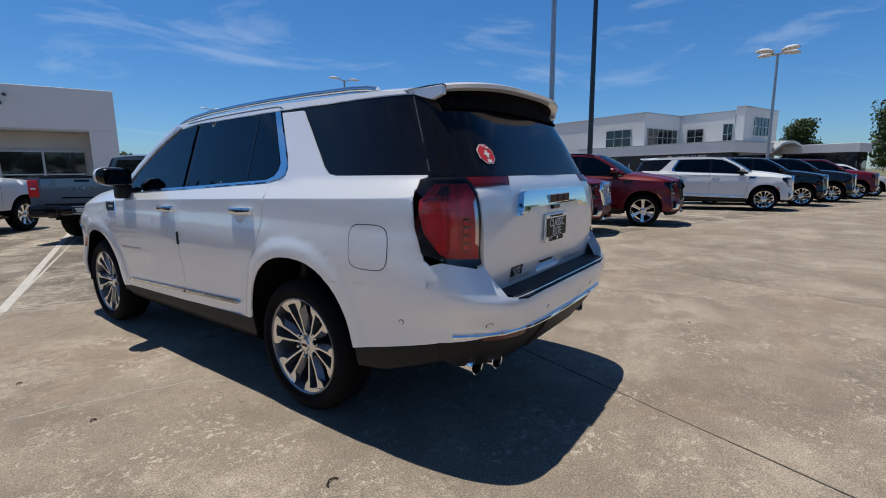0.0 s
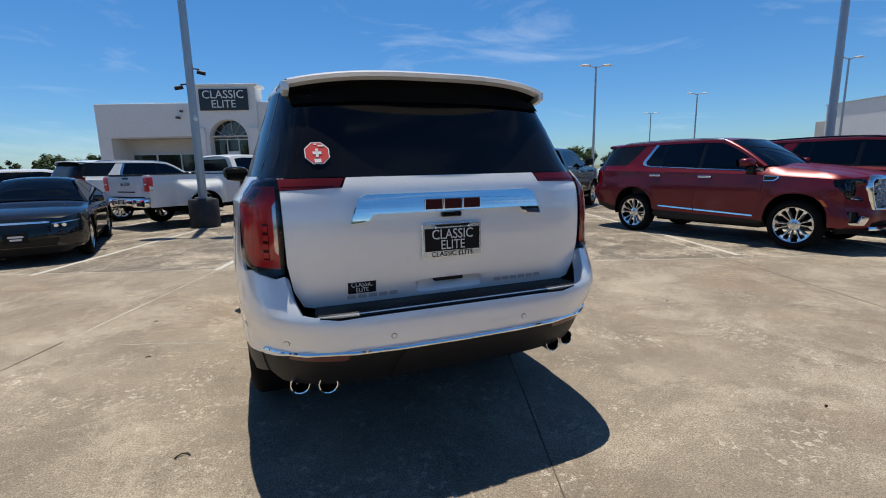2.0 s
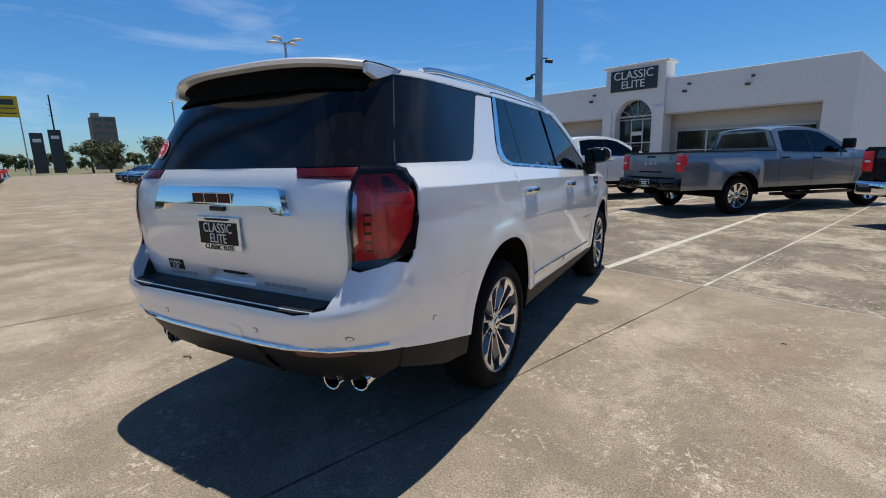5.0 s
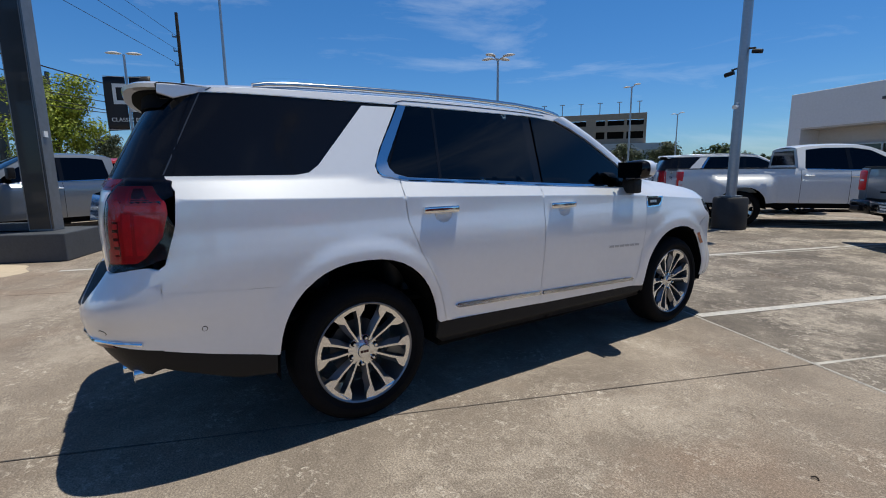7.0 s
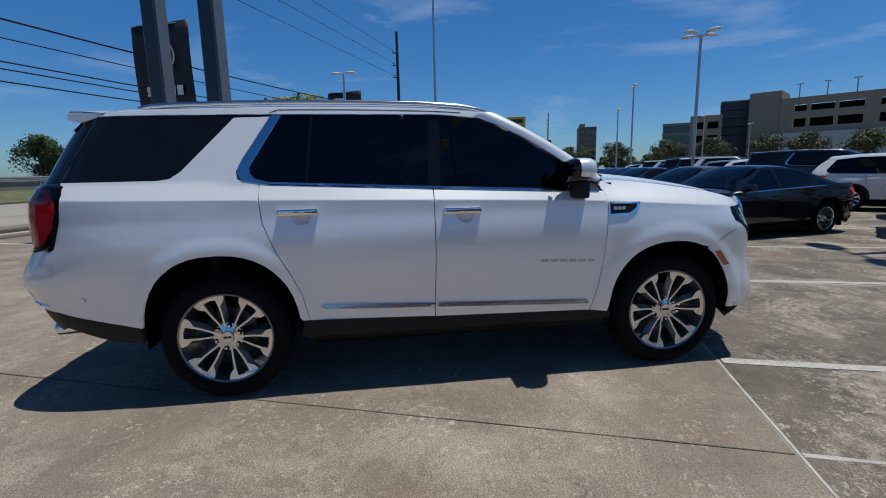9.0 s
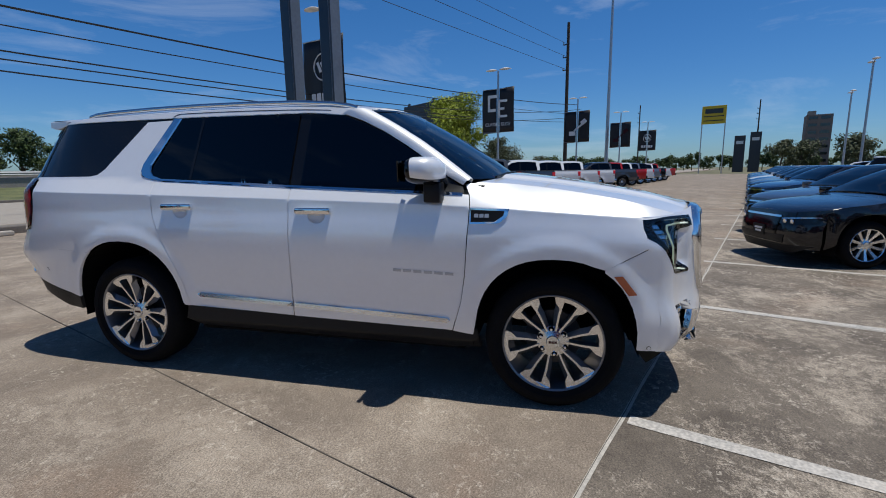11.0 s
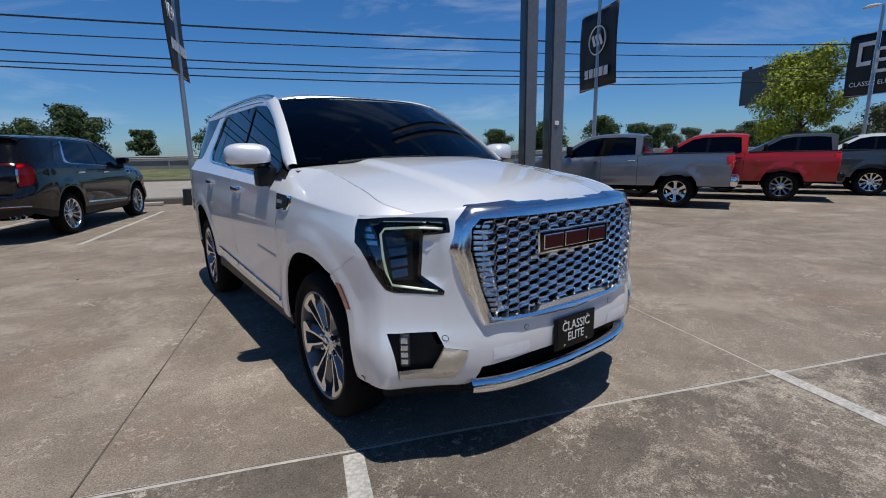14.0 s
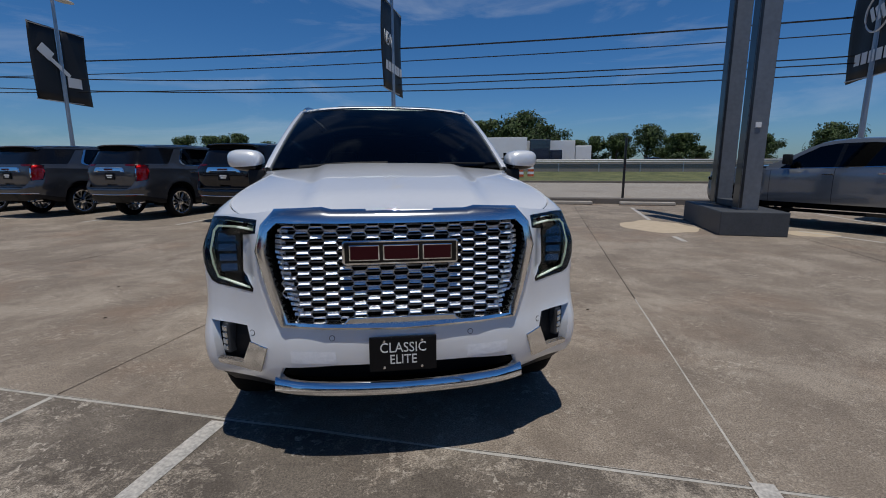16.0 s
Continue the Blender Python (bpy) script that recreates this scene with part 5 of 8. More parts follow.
    part("rear_bulkhead", box_bm([(-0.68, -2.60, 0.60, 0.68, -2.52, 1.38)], 0.01), M["under"], root)
    part("front_bulkhead", box_bm([(-0.62, 2.05, 0.45, 0.62, 2.12, 1.1)], 0.01), M["under"], root)
    part("axle", tube_bm([(-0.72, -1.536, 0.40), (0.72, -1.536, 0.40)], 0.06, 8), M["under"], root)
    # -------- cabin
    if not hero:
        part("cabin", box_bm([(-0.7, -1.8, 0.66, 0.7, 0.9, 1.22)], 0.05), M["leather"], root)
        return root
    for x in (0.42, -0.42):
        part("front_seat", seat_bm(x, 0.10), M["leather"], root, smooth=True)
        part("middle_seat", seat_bm(x, -0.90), M["leather"], root, smooth=True)
    part("rear_bench", box_bm([(-0.6, -1.75, 0.7, 0.6, -1.6, 1.38)], 0.05, 3), M["leather"], root, smooth=True)
    part("dashboard", joined(box_bm([(-0.80, 0.62, 0.75, 0.80, 1.12, 1.26)], 0.07, 3), box_bm([(-0.20, 0.60, 1.10, 0.06, 0.66, 1.32)], 0.02)), M["leather"], root, smooth=True)
    part("steering_wheel", moved(joined(tube_bm([(0.19 * math.cos(k * math.tau / 20), 0, 0.19 * math.sin(k * math.tau / 20)) for k in range(21)], 0.016, 6), box_bm([(-0.17, -0.01, -0.03, 0.17, 0.02, 0.03)], 0.01)), Matrix.Translation((-0.42, 0.52, 1.15)) @ pose(0, 0, 0, -25)), M["leather"], root, smooth=True)
    part("headliner", box_bm([(-0.62, -2.1, 1.79, 0.62, 0.2, 1.815)], 0.02), M["leather"], root)
    part("interior_mirror", box_bm([(-0.13, 0.50, 1.66, 0.13, 0.53, 1.73)], 0.02), M["gloss_black"], root)
    return root


def plate(root, x, y, z, rz, lettered, border=0.012):
    """A dealer plate on the vehicle; rz 180 faces the rear, 0 the front."""
    q = Matrix.Translation((x, y, z)) @ pose(0, 0, 0, 90, 0, rz + 180)
    p = new("dealer_plate")
    p.parent = root
    p["label"] = "black dealer plate with white lettering" if lettered else "black dealer plate"
    part("plate_body", moved(box_bm([(-0.152, -0.082, -0.006, 0.152, 0.082, 0.006)], 0.004), q), M["plate_blue"] if border else M["plate_black"], p)
    part("plate_field", moved(box_bm([(-0.138, -0.050 if border else -0.076, 0.005, 0.138, 0.056 if border else 0.076, 0.0085)]), q), M["plate_black"], p)
    if lettered:
        part("lettering", moved(text_bm("CLASSIC", 0.066, depth=0.001), q @ Matrix.Translation((0, 0.026 if border else 0.030, 0.0095)) @ Matrix.Diagonal((0.86, 1, 1, 1))), M["letters"], p)
        part("lettering", moved(text_bm("ELITE", 0.062, depth=0.001), q @ Matrix.Translation((0, -0.024 if border else -0.026, 0.0095)) @ Matrix.Diagonal((0.86, 1, 1, 1))), M["letters"], p)
        if border:
            part("lettering", moved(text_bm("CLASSIC ELITE", 0.034, depth=0.001), q @ Matrix.Translation((0, -0.066, 0.0075))), M["plate_black"], p)
            part("small_print_bar", moved(box_bm([(-0.09, 0.064, 0.006, 0.09, 0.074, 0.008)]), q), M["plate_black"], p)
            for s in (-1, 1):
                part("screw", moved(lathe_bm([(0.0, 0.010), (0.006, 0.009), (0.008, 0.005)], 10, "z"), q @ Matrix.Translation((s * 0.085, 0.062, 0))), M["chrome"], p)
        else:
            for sx in (-1, 1):
                for sy in (-1, 1):
                    part("screw", moved(lathe_bm([(0.0, 0.012), (0.006, 0.011), (0.008, 0.005)], 10, "z"), q @ Matrix.Translation((sx * 0.085, sy * 0.062, 0))), M["chrome"], p)
    else:
        part("lettering_bar", moved(box_bm([(-0.10, 0.008, 0.008, 0.10, 0.040, 0.0105), (-0.075, -0.038, 0.008, 0.075, -0.008, 0.0105)]), q), M["letters"], p)


HERO = suv("white_pearl", 0.035, True, label="white pearl large sport utility vehicle parked on the concrete lot")
plate(HERO, 0, 2.480, 0.556, 0, True, 0)


def on_rear(x, z, o=0.0):
    q = suv_gate(x, z)
    return (x, q[1] - o, z)


# lettering bars, sticker, sensors, film, aerial
for word, x0, w, z in ((5, -0.385, 0.235, 0.880), (6, 0.375, 0.27, 0.887)):
    for a, b, c, d in bar_word(word, w, 0.017, 0.28):
        panel("gate_letter_bar", [(x0 + a, z + b), (x0 + c, z + b), (x0 + c, z + d), (x0 + a, z + d)], suv_gate, M["script"], HERO, step=0.05, rim=0.004, off=0.004, hub=Vector((0, -1, 0.8)))
panel("dealer_badge", [(-0.498, 0.895), (-0.370, 0.895), (-0.370, 0.948), (-0.498, 0.948)], suv_gate, M["plate_black"], HERO, step=0.06, rim=0.002, off=0.003, hub=Vector((0, -1, 0.8)))
for word, z, sz in (("CLASSIC", 0.935, 0.031), ("ELITE", 0.910, 0.029)):
    part("lettering", moved(text_bm(word, sz, depth=0.0005), Matrix.Translation((-0.434, suv_gate(-0.434, 0.92)[1] - 0.006, z)) @ pose(0, 0, 0, 90) @ Matrix.Diagonal((0.86, 1, 1, 1))), M["letters"], HERO)
octo = lambda r: [(-0.582 + r * math.cos((k + 0.5) * math.tau / 8), 1.522 + r * 0.92 * math.sin((k + 0.5) * math.tau / 8)) for k in range(8)]
st = panel("window_sticker", octo(0.056), suv_gate, M["paper"], HERO, "red octagonal sticker with a white cross", step=0.05, rim=0.001, off=0.003, hub=Vector((0, -1, 0.8)))
panel("sticker_field", octo(0.051), suv_gate, M["decal_red"], st, step=0.05, rim=0.0005, off=0.0045, hub=Vector((0, -1, 0.8)))
for bx in ((-0.018, -0.006, 0.018, 0.006), (-0.006, -0.018, 0.006, -0.0062), (-0.006, 0.0062, 0.006, 0.018), (-0.014, -0.042, 0.014, -0.026), (0.006, 0.028, 0.03, 0.034), (-0.012, 0.036, 0.002, 0.04)):
    panel("sticker_mark", [(-0.582 + bx[0], 1.522 + bx[1]), (-0.582 + bx[2], 1.522 + bx[1]), (-0.582 + bx[2], 1.522 + bx[3]), (-0.582 + bx[0], 1.522 + bx[3])], suv_gate, M["paper"], st, step=0.05, rim=0.0003, off=0.006, hub=Vector((0, -1, 0.8)))


def circle(cx, cz, r, n=14):
    return [(cx + r * math.cos(k * math.tau / n), cz + r * math.sin(k * math.tau / n)) for k in range(n)]


for x in (-0.776, -0.33, 0.33, 0.776):
    panel("parking_sensor", circle(x, 0.722, 0.013), suv_rear, M["trim"], HERO, step=0.02, rim=0.002, off=0.001, hub=Vector((0, -1, 0.8)))
    panel("sensor_face", circle(x, 0.722, 0.0105), suv_rear, M["white_pearl"], HERO, step=0.02, rim=0.002, off=0.003, hub=Vector((0, -1, 0.8)))
for y, z in ((-2.344, 0.712), (2.062, 0.428)):
    panel("parking_sensor", circle(y, z, 0.013), suv_side, M["trim"], HERO, step=0.02, rim=0.002, off=0.001, mirror=True)
    panel("sensor_face", circle(y, z, 0.0105), suv_side, M["white_pearl"], HERO, step=0.02, rim=0.002, off=0.003, mirror=True)
for x in (-0.687, -0.315, 0.315, 0.687):
    panel("parking_sensor", circle(x, 0.634, 0.013), suv_front, M["trim"], HERO, step=0.02, rim=0.002, off=0.001, hub=Vector((0, 1, 0.8)))
    panel("sensor_face", circle(x, 0.634, 0.0105), suv_front, M["white_pearl"], HERO, step=0.02, rim=0.002, off=0.003, hub=Vector((0, 1, 0.8)))
for s in (1, -1):
    panel("protective_film", [(s * 0.300, 0.514), (s * 0.500, 0.518), (s * 0.502, 0.574), (s * 0.302, 0.570)], suv_front, M["tape"], HERO, "strip of wrinkled protective film", step=0.03, rim=0.001, off=0.003, hub=Vector((0, 1, 0.8)))
panel("fuel_door", [(-2.155 + 0.128 * math.copysign(abs(math.cos(a)) ** 0.5, math.cos(a)), 1.072 + 0.115 * math.copysign(abs(math.sin(a)) ** 0.5, math.sin(a))) for a in (k * math.tau / 32 for k in range(32))], lambda y, z: (-suv_side(y, z)[0], y, z), M["trim"], HERO, step=0.05, rim=0.001, off=0.0008)
panel("fuel_door", [(-2.155 + 0.124 * math.copysign(abs(math.cos(a)) ** 0.5, math.cos(a)), 1.072 + 0.111 * math.copysign(abs(math.sin(a)) ** 0.5, math.sin(a))) for a in (k * math.tau / 32 for k in range(32))], lambda y, z: (-suv_side(y, z)[0], y, z), M["white_pearl"], HERO, step=0.05, rim=0.001, off=0.0016)
panel("tow_eye_cover", [(0.135, 0.662), (0.23, 0.662), (0.23, 0.722), (0.14, 0.725)], suv_rear, M["white_pearl"], HERO, step=0.05, rim=0.002, off=0.002, hub=Vector((0, -1, 0.8)))
part("shark_fin_aerial", joined(prism_bm([(0.0, 0.0), (0.20, 0.0), (0.10, 0.035), (0.02, 0.062), (-0.005, 0.058)], -0.018, 0.018, "yz", 0.008)), M["white_pearl"], HERO).matrix_local = pose(-0.33, -0.45, 1.912)

part("door_edge_guard", box_bm([(-suv_side(-0.16, 0.97)[0] - 0.008, -0.172, 0.925, -suv_side(-0.16, 0.97)[0] + 0.004, -0.150, 1.02)], 0.003), M["trim"], HERO, "small black foam door guard")
part("gate_handle", box_bm([(-0.075, suv_gate(0, 0.9)[1] + 0.012, 0.906, 0.075, suv_gate(0, 0.9)[1] + 0.045, 0.922)], 0.004), M["trim"], HERO)

# ---------------------------------------------------------------- the lot's axes: x along the rows of stalls, y along a stall
LOT = pose(0, 0, 0, 0, 0, -19.0)
JOINT = LOT @ pose(1.49, 2.12, 0, 0, 0, -1.6) @ pose(-1.46, -2.15, 0)      # the slabs lie a little askew to the painted rows


def concrete(name, base, dark, stain, spall):
    """Sunlit concrete: cloudy tone, dark stains with edges, pale worn patches, grit and fine relief."""
    m = bpy.data.materials.new(name)
    m.use_nodes = True
    n, l = m.node_tree.nodes, m.node_tree.links
    p = n["Principled BSDF"]
    geo = n.new("ShaderNodeNewGeometry")

    def noise_at(scale, detail=6, rough=0.6, distort=0.0):
        t = n.new("ShaderNodeTexNoise")
        t.inputs["Scale"].default_value, t.inputs["Detail"].default_value, t.inputs["Roughness"].default_value, t.inputs["Distortion"].default_value = scale, detail, rough, distort
        l.new(geo.outputs["Position"], t.inputs["Vector"])
        return t.outputs[0]

    def ramp(src, a, b, va=0.0, vb=1.0):
        r = n.new("ShaderNodeMapRange")
        r.inputs[1].default_value, r.inputs[2].default_value, r.inputs[3].default_value, r.inputs[4].default_value = a, b, va, vb
        l.new(src, r.inputs[0])
        return r.outputs[0]

    def mix(fac, a, b, kind="MIX"):
        x = n.new("ShaderNodeMixRGB")
        x.blend_type = kind
        for s, v in zip(x.inputs, (fac, a, b)):
            if isinstance(v, (int, float)):
                s.default_value = v
            elif isinstance(v, tuple):
                s.default_value = (*v, 1)
            else:
                l.new(v, s)
        return x.outputs[0]
    def both(x, y, kind="ADD"):
        q = n.new("ShaderNodeMath")
        q.operation = kind
        for s, v in zip(q.inputs, (x, y)):
            if isinstance(v, (int, float)):
                s.default_value = v
            else:
                l.new(v, s)
        return q.outputs[0]
    worn, grain = noise_at(0.85, 10, 0.76, 0.35), noise_at(95, 4, 0.75)
    col = mix(ramp(noise_at(0.30, 5), 0.35, 0.65), base, tuple(c * 0.84 for c in base))
    col = mix(ramp(both(noise_at(1.25, 9, 0.72, 0.7), both(grain, 0.12, "MULTIPLY")), 0.50, 0.68, 0, stain), col, dark)
    mid = noise_at(13, 8, 0.82, 0.3)
    col = mix(ramp(mid, 0.42, 0.60, 0, 0.20 + stain * 0.45), col, dark)
    col = mix(ramp(both(both(worn, both(grain, 0.22, "MULTIPLY")), both(mid, 0.60, "MULTIPLY")), 0.90, 1.02, 0, spall), col, (0.56, 0.48, 0.385))
    # rusty patches, and crisp pale chips in clusters
    col = mix(ramp(noise_at(0.62, 5, 0.6, 0.3), 0.54, 0.70, 0, 0.30), col, (0.300, 0.190, 0.125))
    chips = both(ramp(noise_at(24, 3, 0.6, 0.6), 0.565, 0.59), ramp(noise_at(1.9, 7, 0.75, 0.2), 0.48, 0.62), "MULTIPLY")
    col = mix(both(chips, 0.25 + 0.75 * spall, "MULTIPLY"), col, (0.60, 0.53, 0.44))
    pits = both(ramp(noise_at(27, 3, 0.55, 0.8), 0.62, 0.65), ramp(noise_at(2.4, 6, 0.7), 0.46, 0.60), "MULTIPLY")
    col = mix(both(pits, 0.5, "MULTIPLY"), col, tuple(c * 0.55 for c in dark))
    col = mix(1.0, col, ramp(grain, 0.37, 0.63, 0.62, 1.36), "MULTIPLY")
    col = mix(1.0, col, ramp(noise_at(230, 2), 0.3, 0.7, 0.72, 1.26), "MULTIPLY")
    oi = n.new("ShaderNodeObjectInfo")
    col = mix(1.0, col, ramp(oi.outputs["Random"], 0, 1, 0.95, 1.05), "MULTIPLY")
    l.new(col, p.inputs["Base Color"])
    p.inputs["Roughness"].default_value = 0.82
    p.inputs["Specular IOR Level"].default_value = 0.35
    b1, b2 = n.new("ShaderNodeBump"), n.new("ShaderNodeBump")
    b1.inputs["Strength"].default_value, b1.inputs["Distance"].default_value = 0.6, 0.005
    b2.inputs["Strength"].default_value, b2.inputs["Distance"].default_value = 0.3, 0.006
    l.new(noise_at(130, 4, 0.7), b1.inputs["Height"])
    l.new(noise_at(22, 6, 0.7), b2.inputs["Height"])
    l.new(b1.outputs[0], b2.inputs["Normal"])
    l.new(b2.outputs[0], p.inputs["Normal"])
    return m


LANE = concrete("tan_lane_concrete", (0.298, 0.244, 0.190), (0.160, 0.128, 0.100), 0.62, 0.32)
STALL = concrete("weathered_stall_concrete", (0.218, 0.183, 0.146), (0.100, 0.082, 0.066), 0.85, 0.58)
ROAD = concrete("pale_road_concrete", (0.40, 0.36, 0.31), (0.30, 0.265, 0.225), 0.4, 0.05)
SEAL = mat("pale_joint_sealant", (0.46, 0.43, 0.38), 0.8, var=0.25, vscale=6)
CRACK = mat("dark_open_joint", (0.110, 0.092, 0.076), 0.95, var=0.3, vscale=8)
LINE = mat("worn_white_line_paint", (0.62, 0.60, 0.56), 0.7, var=0.42, vscale=6, tint=(0.33, 0.29, 0.245), bump=0.3, bscale=120)
GRASS = mat("roadside_grass", (0.075, 0.105, 0.030), 0.9, var=0.45, vscale=0.8, tint=(0.15, 0.14, 0.06), bump=0.8, bscale=9)
EARTH = mat("dry_open_ground", (0.12, 0.125, 0.06), 0.95, var=0.4, vscale=0.05, tint=(0.17, 0.15, 0.09))


def flat(ob, label="", category="", kind="structure", axes=LOT):
    ob.matrix_world = axes
    return tagged(ob, label, category, kind=kind)


# the ground, one sheet to the horizon, sunk under the paved parts
g_bm = bmesh.new()
rings = [[g_bm.verts.new((r * math.cos(a * math.tau / 48), r * math.sin(a * math.tau / 48), -0.16)) for a in range(48)] for r in (60, 400, 3500)]
g_bm.faces.new(rings[0])
for u, v in zip(rings, rings[1:]):
    for a in range(48):
        g_bm.faces.new((u[a], u[(a + 1) % 48], v[(a + 1) % 48], v[a]))
flat(part("ground", g_bm, EARTH), "open dry grassland reaching to the horizon", "ground")

# bed under the slabs, seen in the joints
flat(part("pavement_bed", box_bm([(-110, -13.4, -0.15, 75, 60, -0.008)]), CRACK), "dark open joints between the concrete slabs", "pavement")
pave = flat(new("pavement"), "weathered tan concrete parking lot in large slabs", "pavement", axes=JOINT)
SLAB = 3.87
edges_y = [(-14.2, -5.55, LANE), (-5.55, 2.15, LANE), (2.15, 7.80, STALL), (7.80, 13.45, STALL), (13.45, 21.0, LANE)]
for a, b, mm in edges_y:
    bm = box_bm([(0.0035, a + 0.0035, -0.12, SLAB - 0.0035, b - 0.0035, 0.0)], 0.002, 1)
    me = bpy.data.meshes.new("slab")
    bm.to_mesh(me)
    bm.free()
    me.materials.append(mm)
    for i in range(-9, 8):
        s = new("slab", me)
        s.parent = pave
        s.location = (1.46 + i * SLAB, 0, 0)
far_bm = box_bm([(1.46 - 9 * SLAB - 75, -15.5, -0.12, 1.46 - 9 * SLAB - 0.006, 21.0, 0), (1.46 + 8 * SLAB + 0.006, -13.0, -0.12, 75, 21.0, 0), (-110, 21.006, -0.12, 75, 60, 0)])
flat(part("far_pavement", far_bm, LANE), "concrete paving of the far lot", "pavement", axes=JOINT)
for x0, x1, y0, y1, mm in ((1.46 - 0.0035, 1.46 + 0.0035, -13, 2.13, CRACK), (5.33 - 0.004, 5.33 + 0.004, -13, 2.13, CRACK), (-6.28 - 0.004, -6.28 + 0.004, -13, 2.13, CRACK), (-2.41 - 0.004, -2.41 + 0.004, -13, -0.8, CRACK), (-2.41 - 0.007, -2.41 + 0.007, -0.8, 2.13, SEAL), (-33, 32, 2.136, 2.164, SEAL), (1.445, 1.475, 2.17, 13.4, SEAL), (-2.425, -2.395, 2.17, 13.4, SEAL), (5.32, 5.34, 2.17, 13.4, SEAL), (-6.29, -6.27, 2.17, 13.4, SEAL), (-33, 32, 2.1405, 2.1455, CRACK), (-33, 32, 7.79, 7.81, SEAL), (-33, 32, 13.44, 13.46, SEAL)):
    bm = bmesh.new()
    n = max(2, int(max(x1 - x0, y1 - y0) / 0.12))
    lo, hi, zz = [], [], 0.0015 if mm is SEAL else 0.003
    for k in range(n + 1):
        t = k / n
        w = 1.0 + (0.55 if mm is SEAL else 0.9) * noise.noise((t * n * 0.23, x0, y0))
        o = (0.004 if mm is SEAL else 0.007) * noise.noise((t * n * 0.23, x0 + 7, y0))
        if x1 - x0 < y1 - y0:
            c, h = (x0 + x1) / 2 + o, (x1 - x0) / 2 * w
            lo.append(bm.verts.new((c - h, y0 + (y1 - y0) * t, zz))), hi.append(bm.verts.new((c + h, y0 + (y1 - y0) * t, zz)))
        else:
            c, h = (y0 + y1) / 2 + o, (y1 - y0) / 2 * w
            lo.append(bm.verts.new((x0 + (x1 - x0) * t, c - h, zz))), hi.append(bm.verts.new((x0 + (x1 - x0) * t, c + h, zz)))
    for k in range(n):
        bm.faces.new((lo[k], lo[k + 1], hi[k + 1], hi[k]))
    flat(part("joint_filler", bm, mm), "line of joint filler between concrete slabs", "joint", axes=JOINT)


def stripe(x0, y0, x1, y1, w=0.10):
    """A painted line from one lot place to another, with worn edges."""
    d = Vector((x1 - x0, y1 - y0))
    n = max(2, int(d.length / 0.15))
    s = d.normalized().orthogonal() * w / 2
    bm = bmesh.new()
    lo, hi = [], []
    for k in range(n + 1):
        c = Vector((x0, y0)) + d * k / n
        a, b = 1 + 0.12 * noise.noise((k * 0.7, x0, y0)), 1 + 0.12 * noise.noise((k * 0.7, x0 + 9, y0))
        lo.append(bm.verts.new((c.x - s.x * a, c.y - s.y * a, 0.004))), hi.append(bm.verts.new((c.x + s.x * b, c.y + s.y * b, 0.004)))
    for k in range(n):
        bm.faces.new((lo[k], lo[k + 1], hi[k + 1], hi[k]))
    return tagged(flat(part("parking_line", bm, LINE)), "worn white painted parking line on concrete", "parking line")


for i in range(-12, 11):
    x = -2.40 + 2.70 * i
    stripe(x, 2.19, x, 7.75)
    stripe(x, 7.85, x, 13.0)
for i in range(-9, 11):
    x = 4.18 + 2.70 * i
    if not -8.0 < x < 3.5:
        stripe(x, -10.6, x, -5.2)
stripe(-4.56, -11.6, -4.31, -8.12)
stripe(-4.12, -5.35, -4.14, -4.74)
stripe(-7.6, -5.2, -6.9, -6.6)
# light patches of worn coating by the pylon
for cx, cy, rx, ry in ((-4.2, -6.9, 0.75, 1.1), (-6.9, -6.2, 0.5, 0.4)):
    bm = bmesh.new()
    bm.faces.new([bm.verts.new((cx + rx * (1 + 0.25 * noise.noise((k * 0.4, cx, 1))) * math.cos(k * math.tau / 28), cy + ry * (1 + 0.25 * noise.noise((k * 0.4, cy, 2))) * math.sin(k * math.tau / 28), 0.003)) for k in range(28)])
    flat(part("concrete_patch", bm, mat("pale_patch_mortar", (0.52, 0.42, 0.30), 0.9, var=0.12, vscale=6)), "pale tan repair patch on the concrete", "patch")
# faint swept crack and small debris on the lane
for pts in (((-1.92, -0.84), (-1.4, -0.86), (-0.95, -0.90), (-0.72, -1.05)),):
    q = []
    for (a, b), (c, d) in zip(pts, pts[1:]):
        q += [(a + (c - a) * k / 8, b + (d - b) * k / 8) for k in range(8)]
    flat(part("hairline_crack", tube_bm([(x + 0.01 * noise.noise((x * 9, y * 9, 0)), y + 0.02 * noise.noise((x * 7, y * 7, 3)), 0.0005) for x, y in q], 0.004, 4), SEAL), "thin pale hairline crack in the concrete", "crack")
DEBRIS = mat("dark_dry_leaf", (0.035, 0.025, 0.018), 0.9, var=0.3, vscale=40)
for x, y, r in ((-1.316, -2.216, 0.035), (-1.774, -0.62, 0.016), (2.623, -0.028, 0.014), (-1.9, 0.4, 0.014), (2.2, -3.2, 0.012), (3.1, -1.2, 0.012), (1.7, 4.3, 0.012)):
    bm = tube_bm([(x + r * math.cos(k), y + r * 0.6 * math.sin(k * 1.1), 0.004 + 0.004 * (k % 2)) for k in (0, 0.8, 1.7, 2.6, 3.4)], 0.004, 5)
    tagged(part("debris", bm, DEBRIS), "small curled dark leaf scrap on the concrete", "debris")

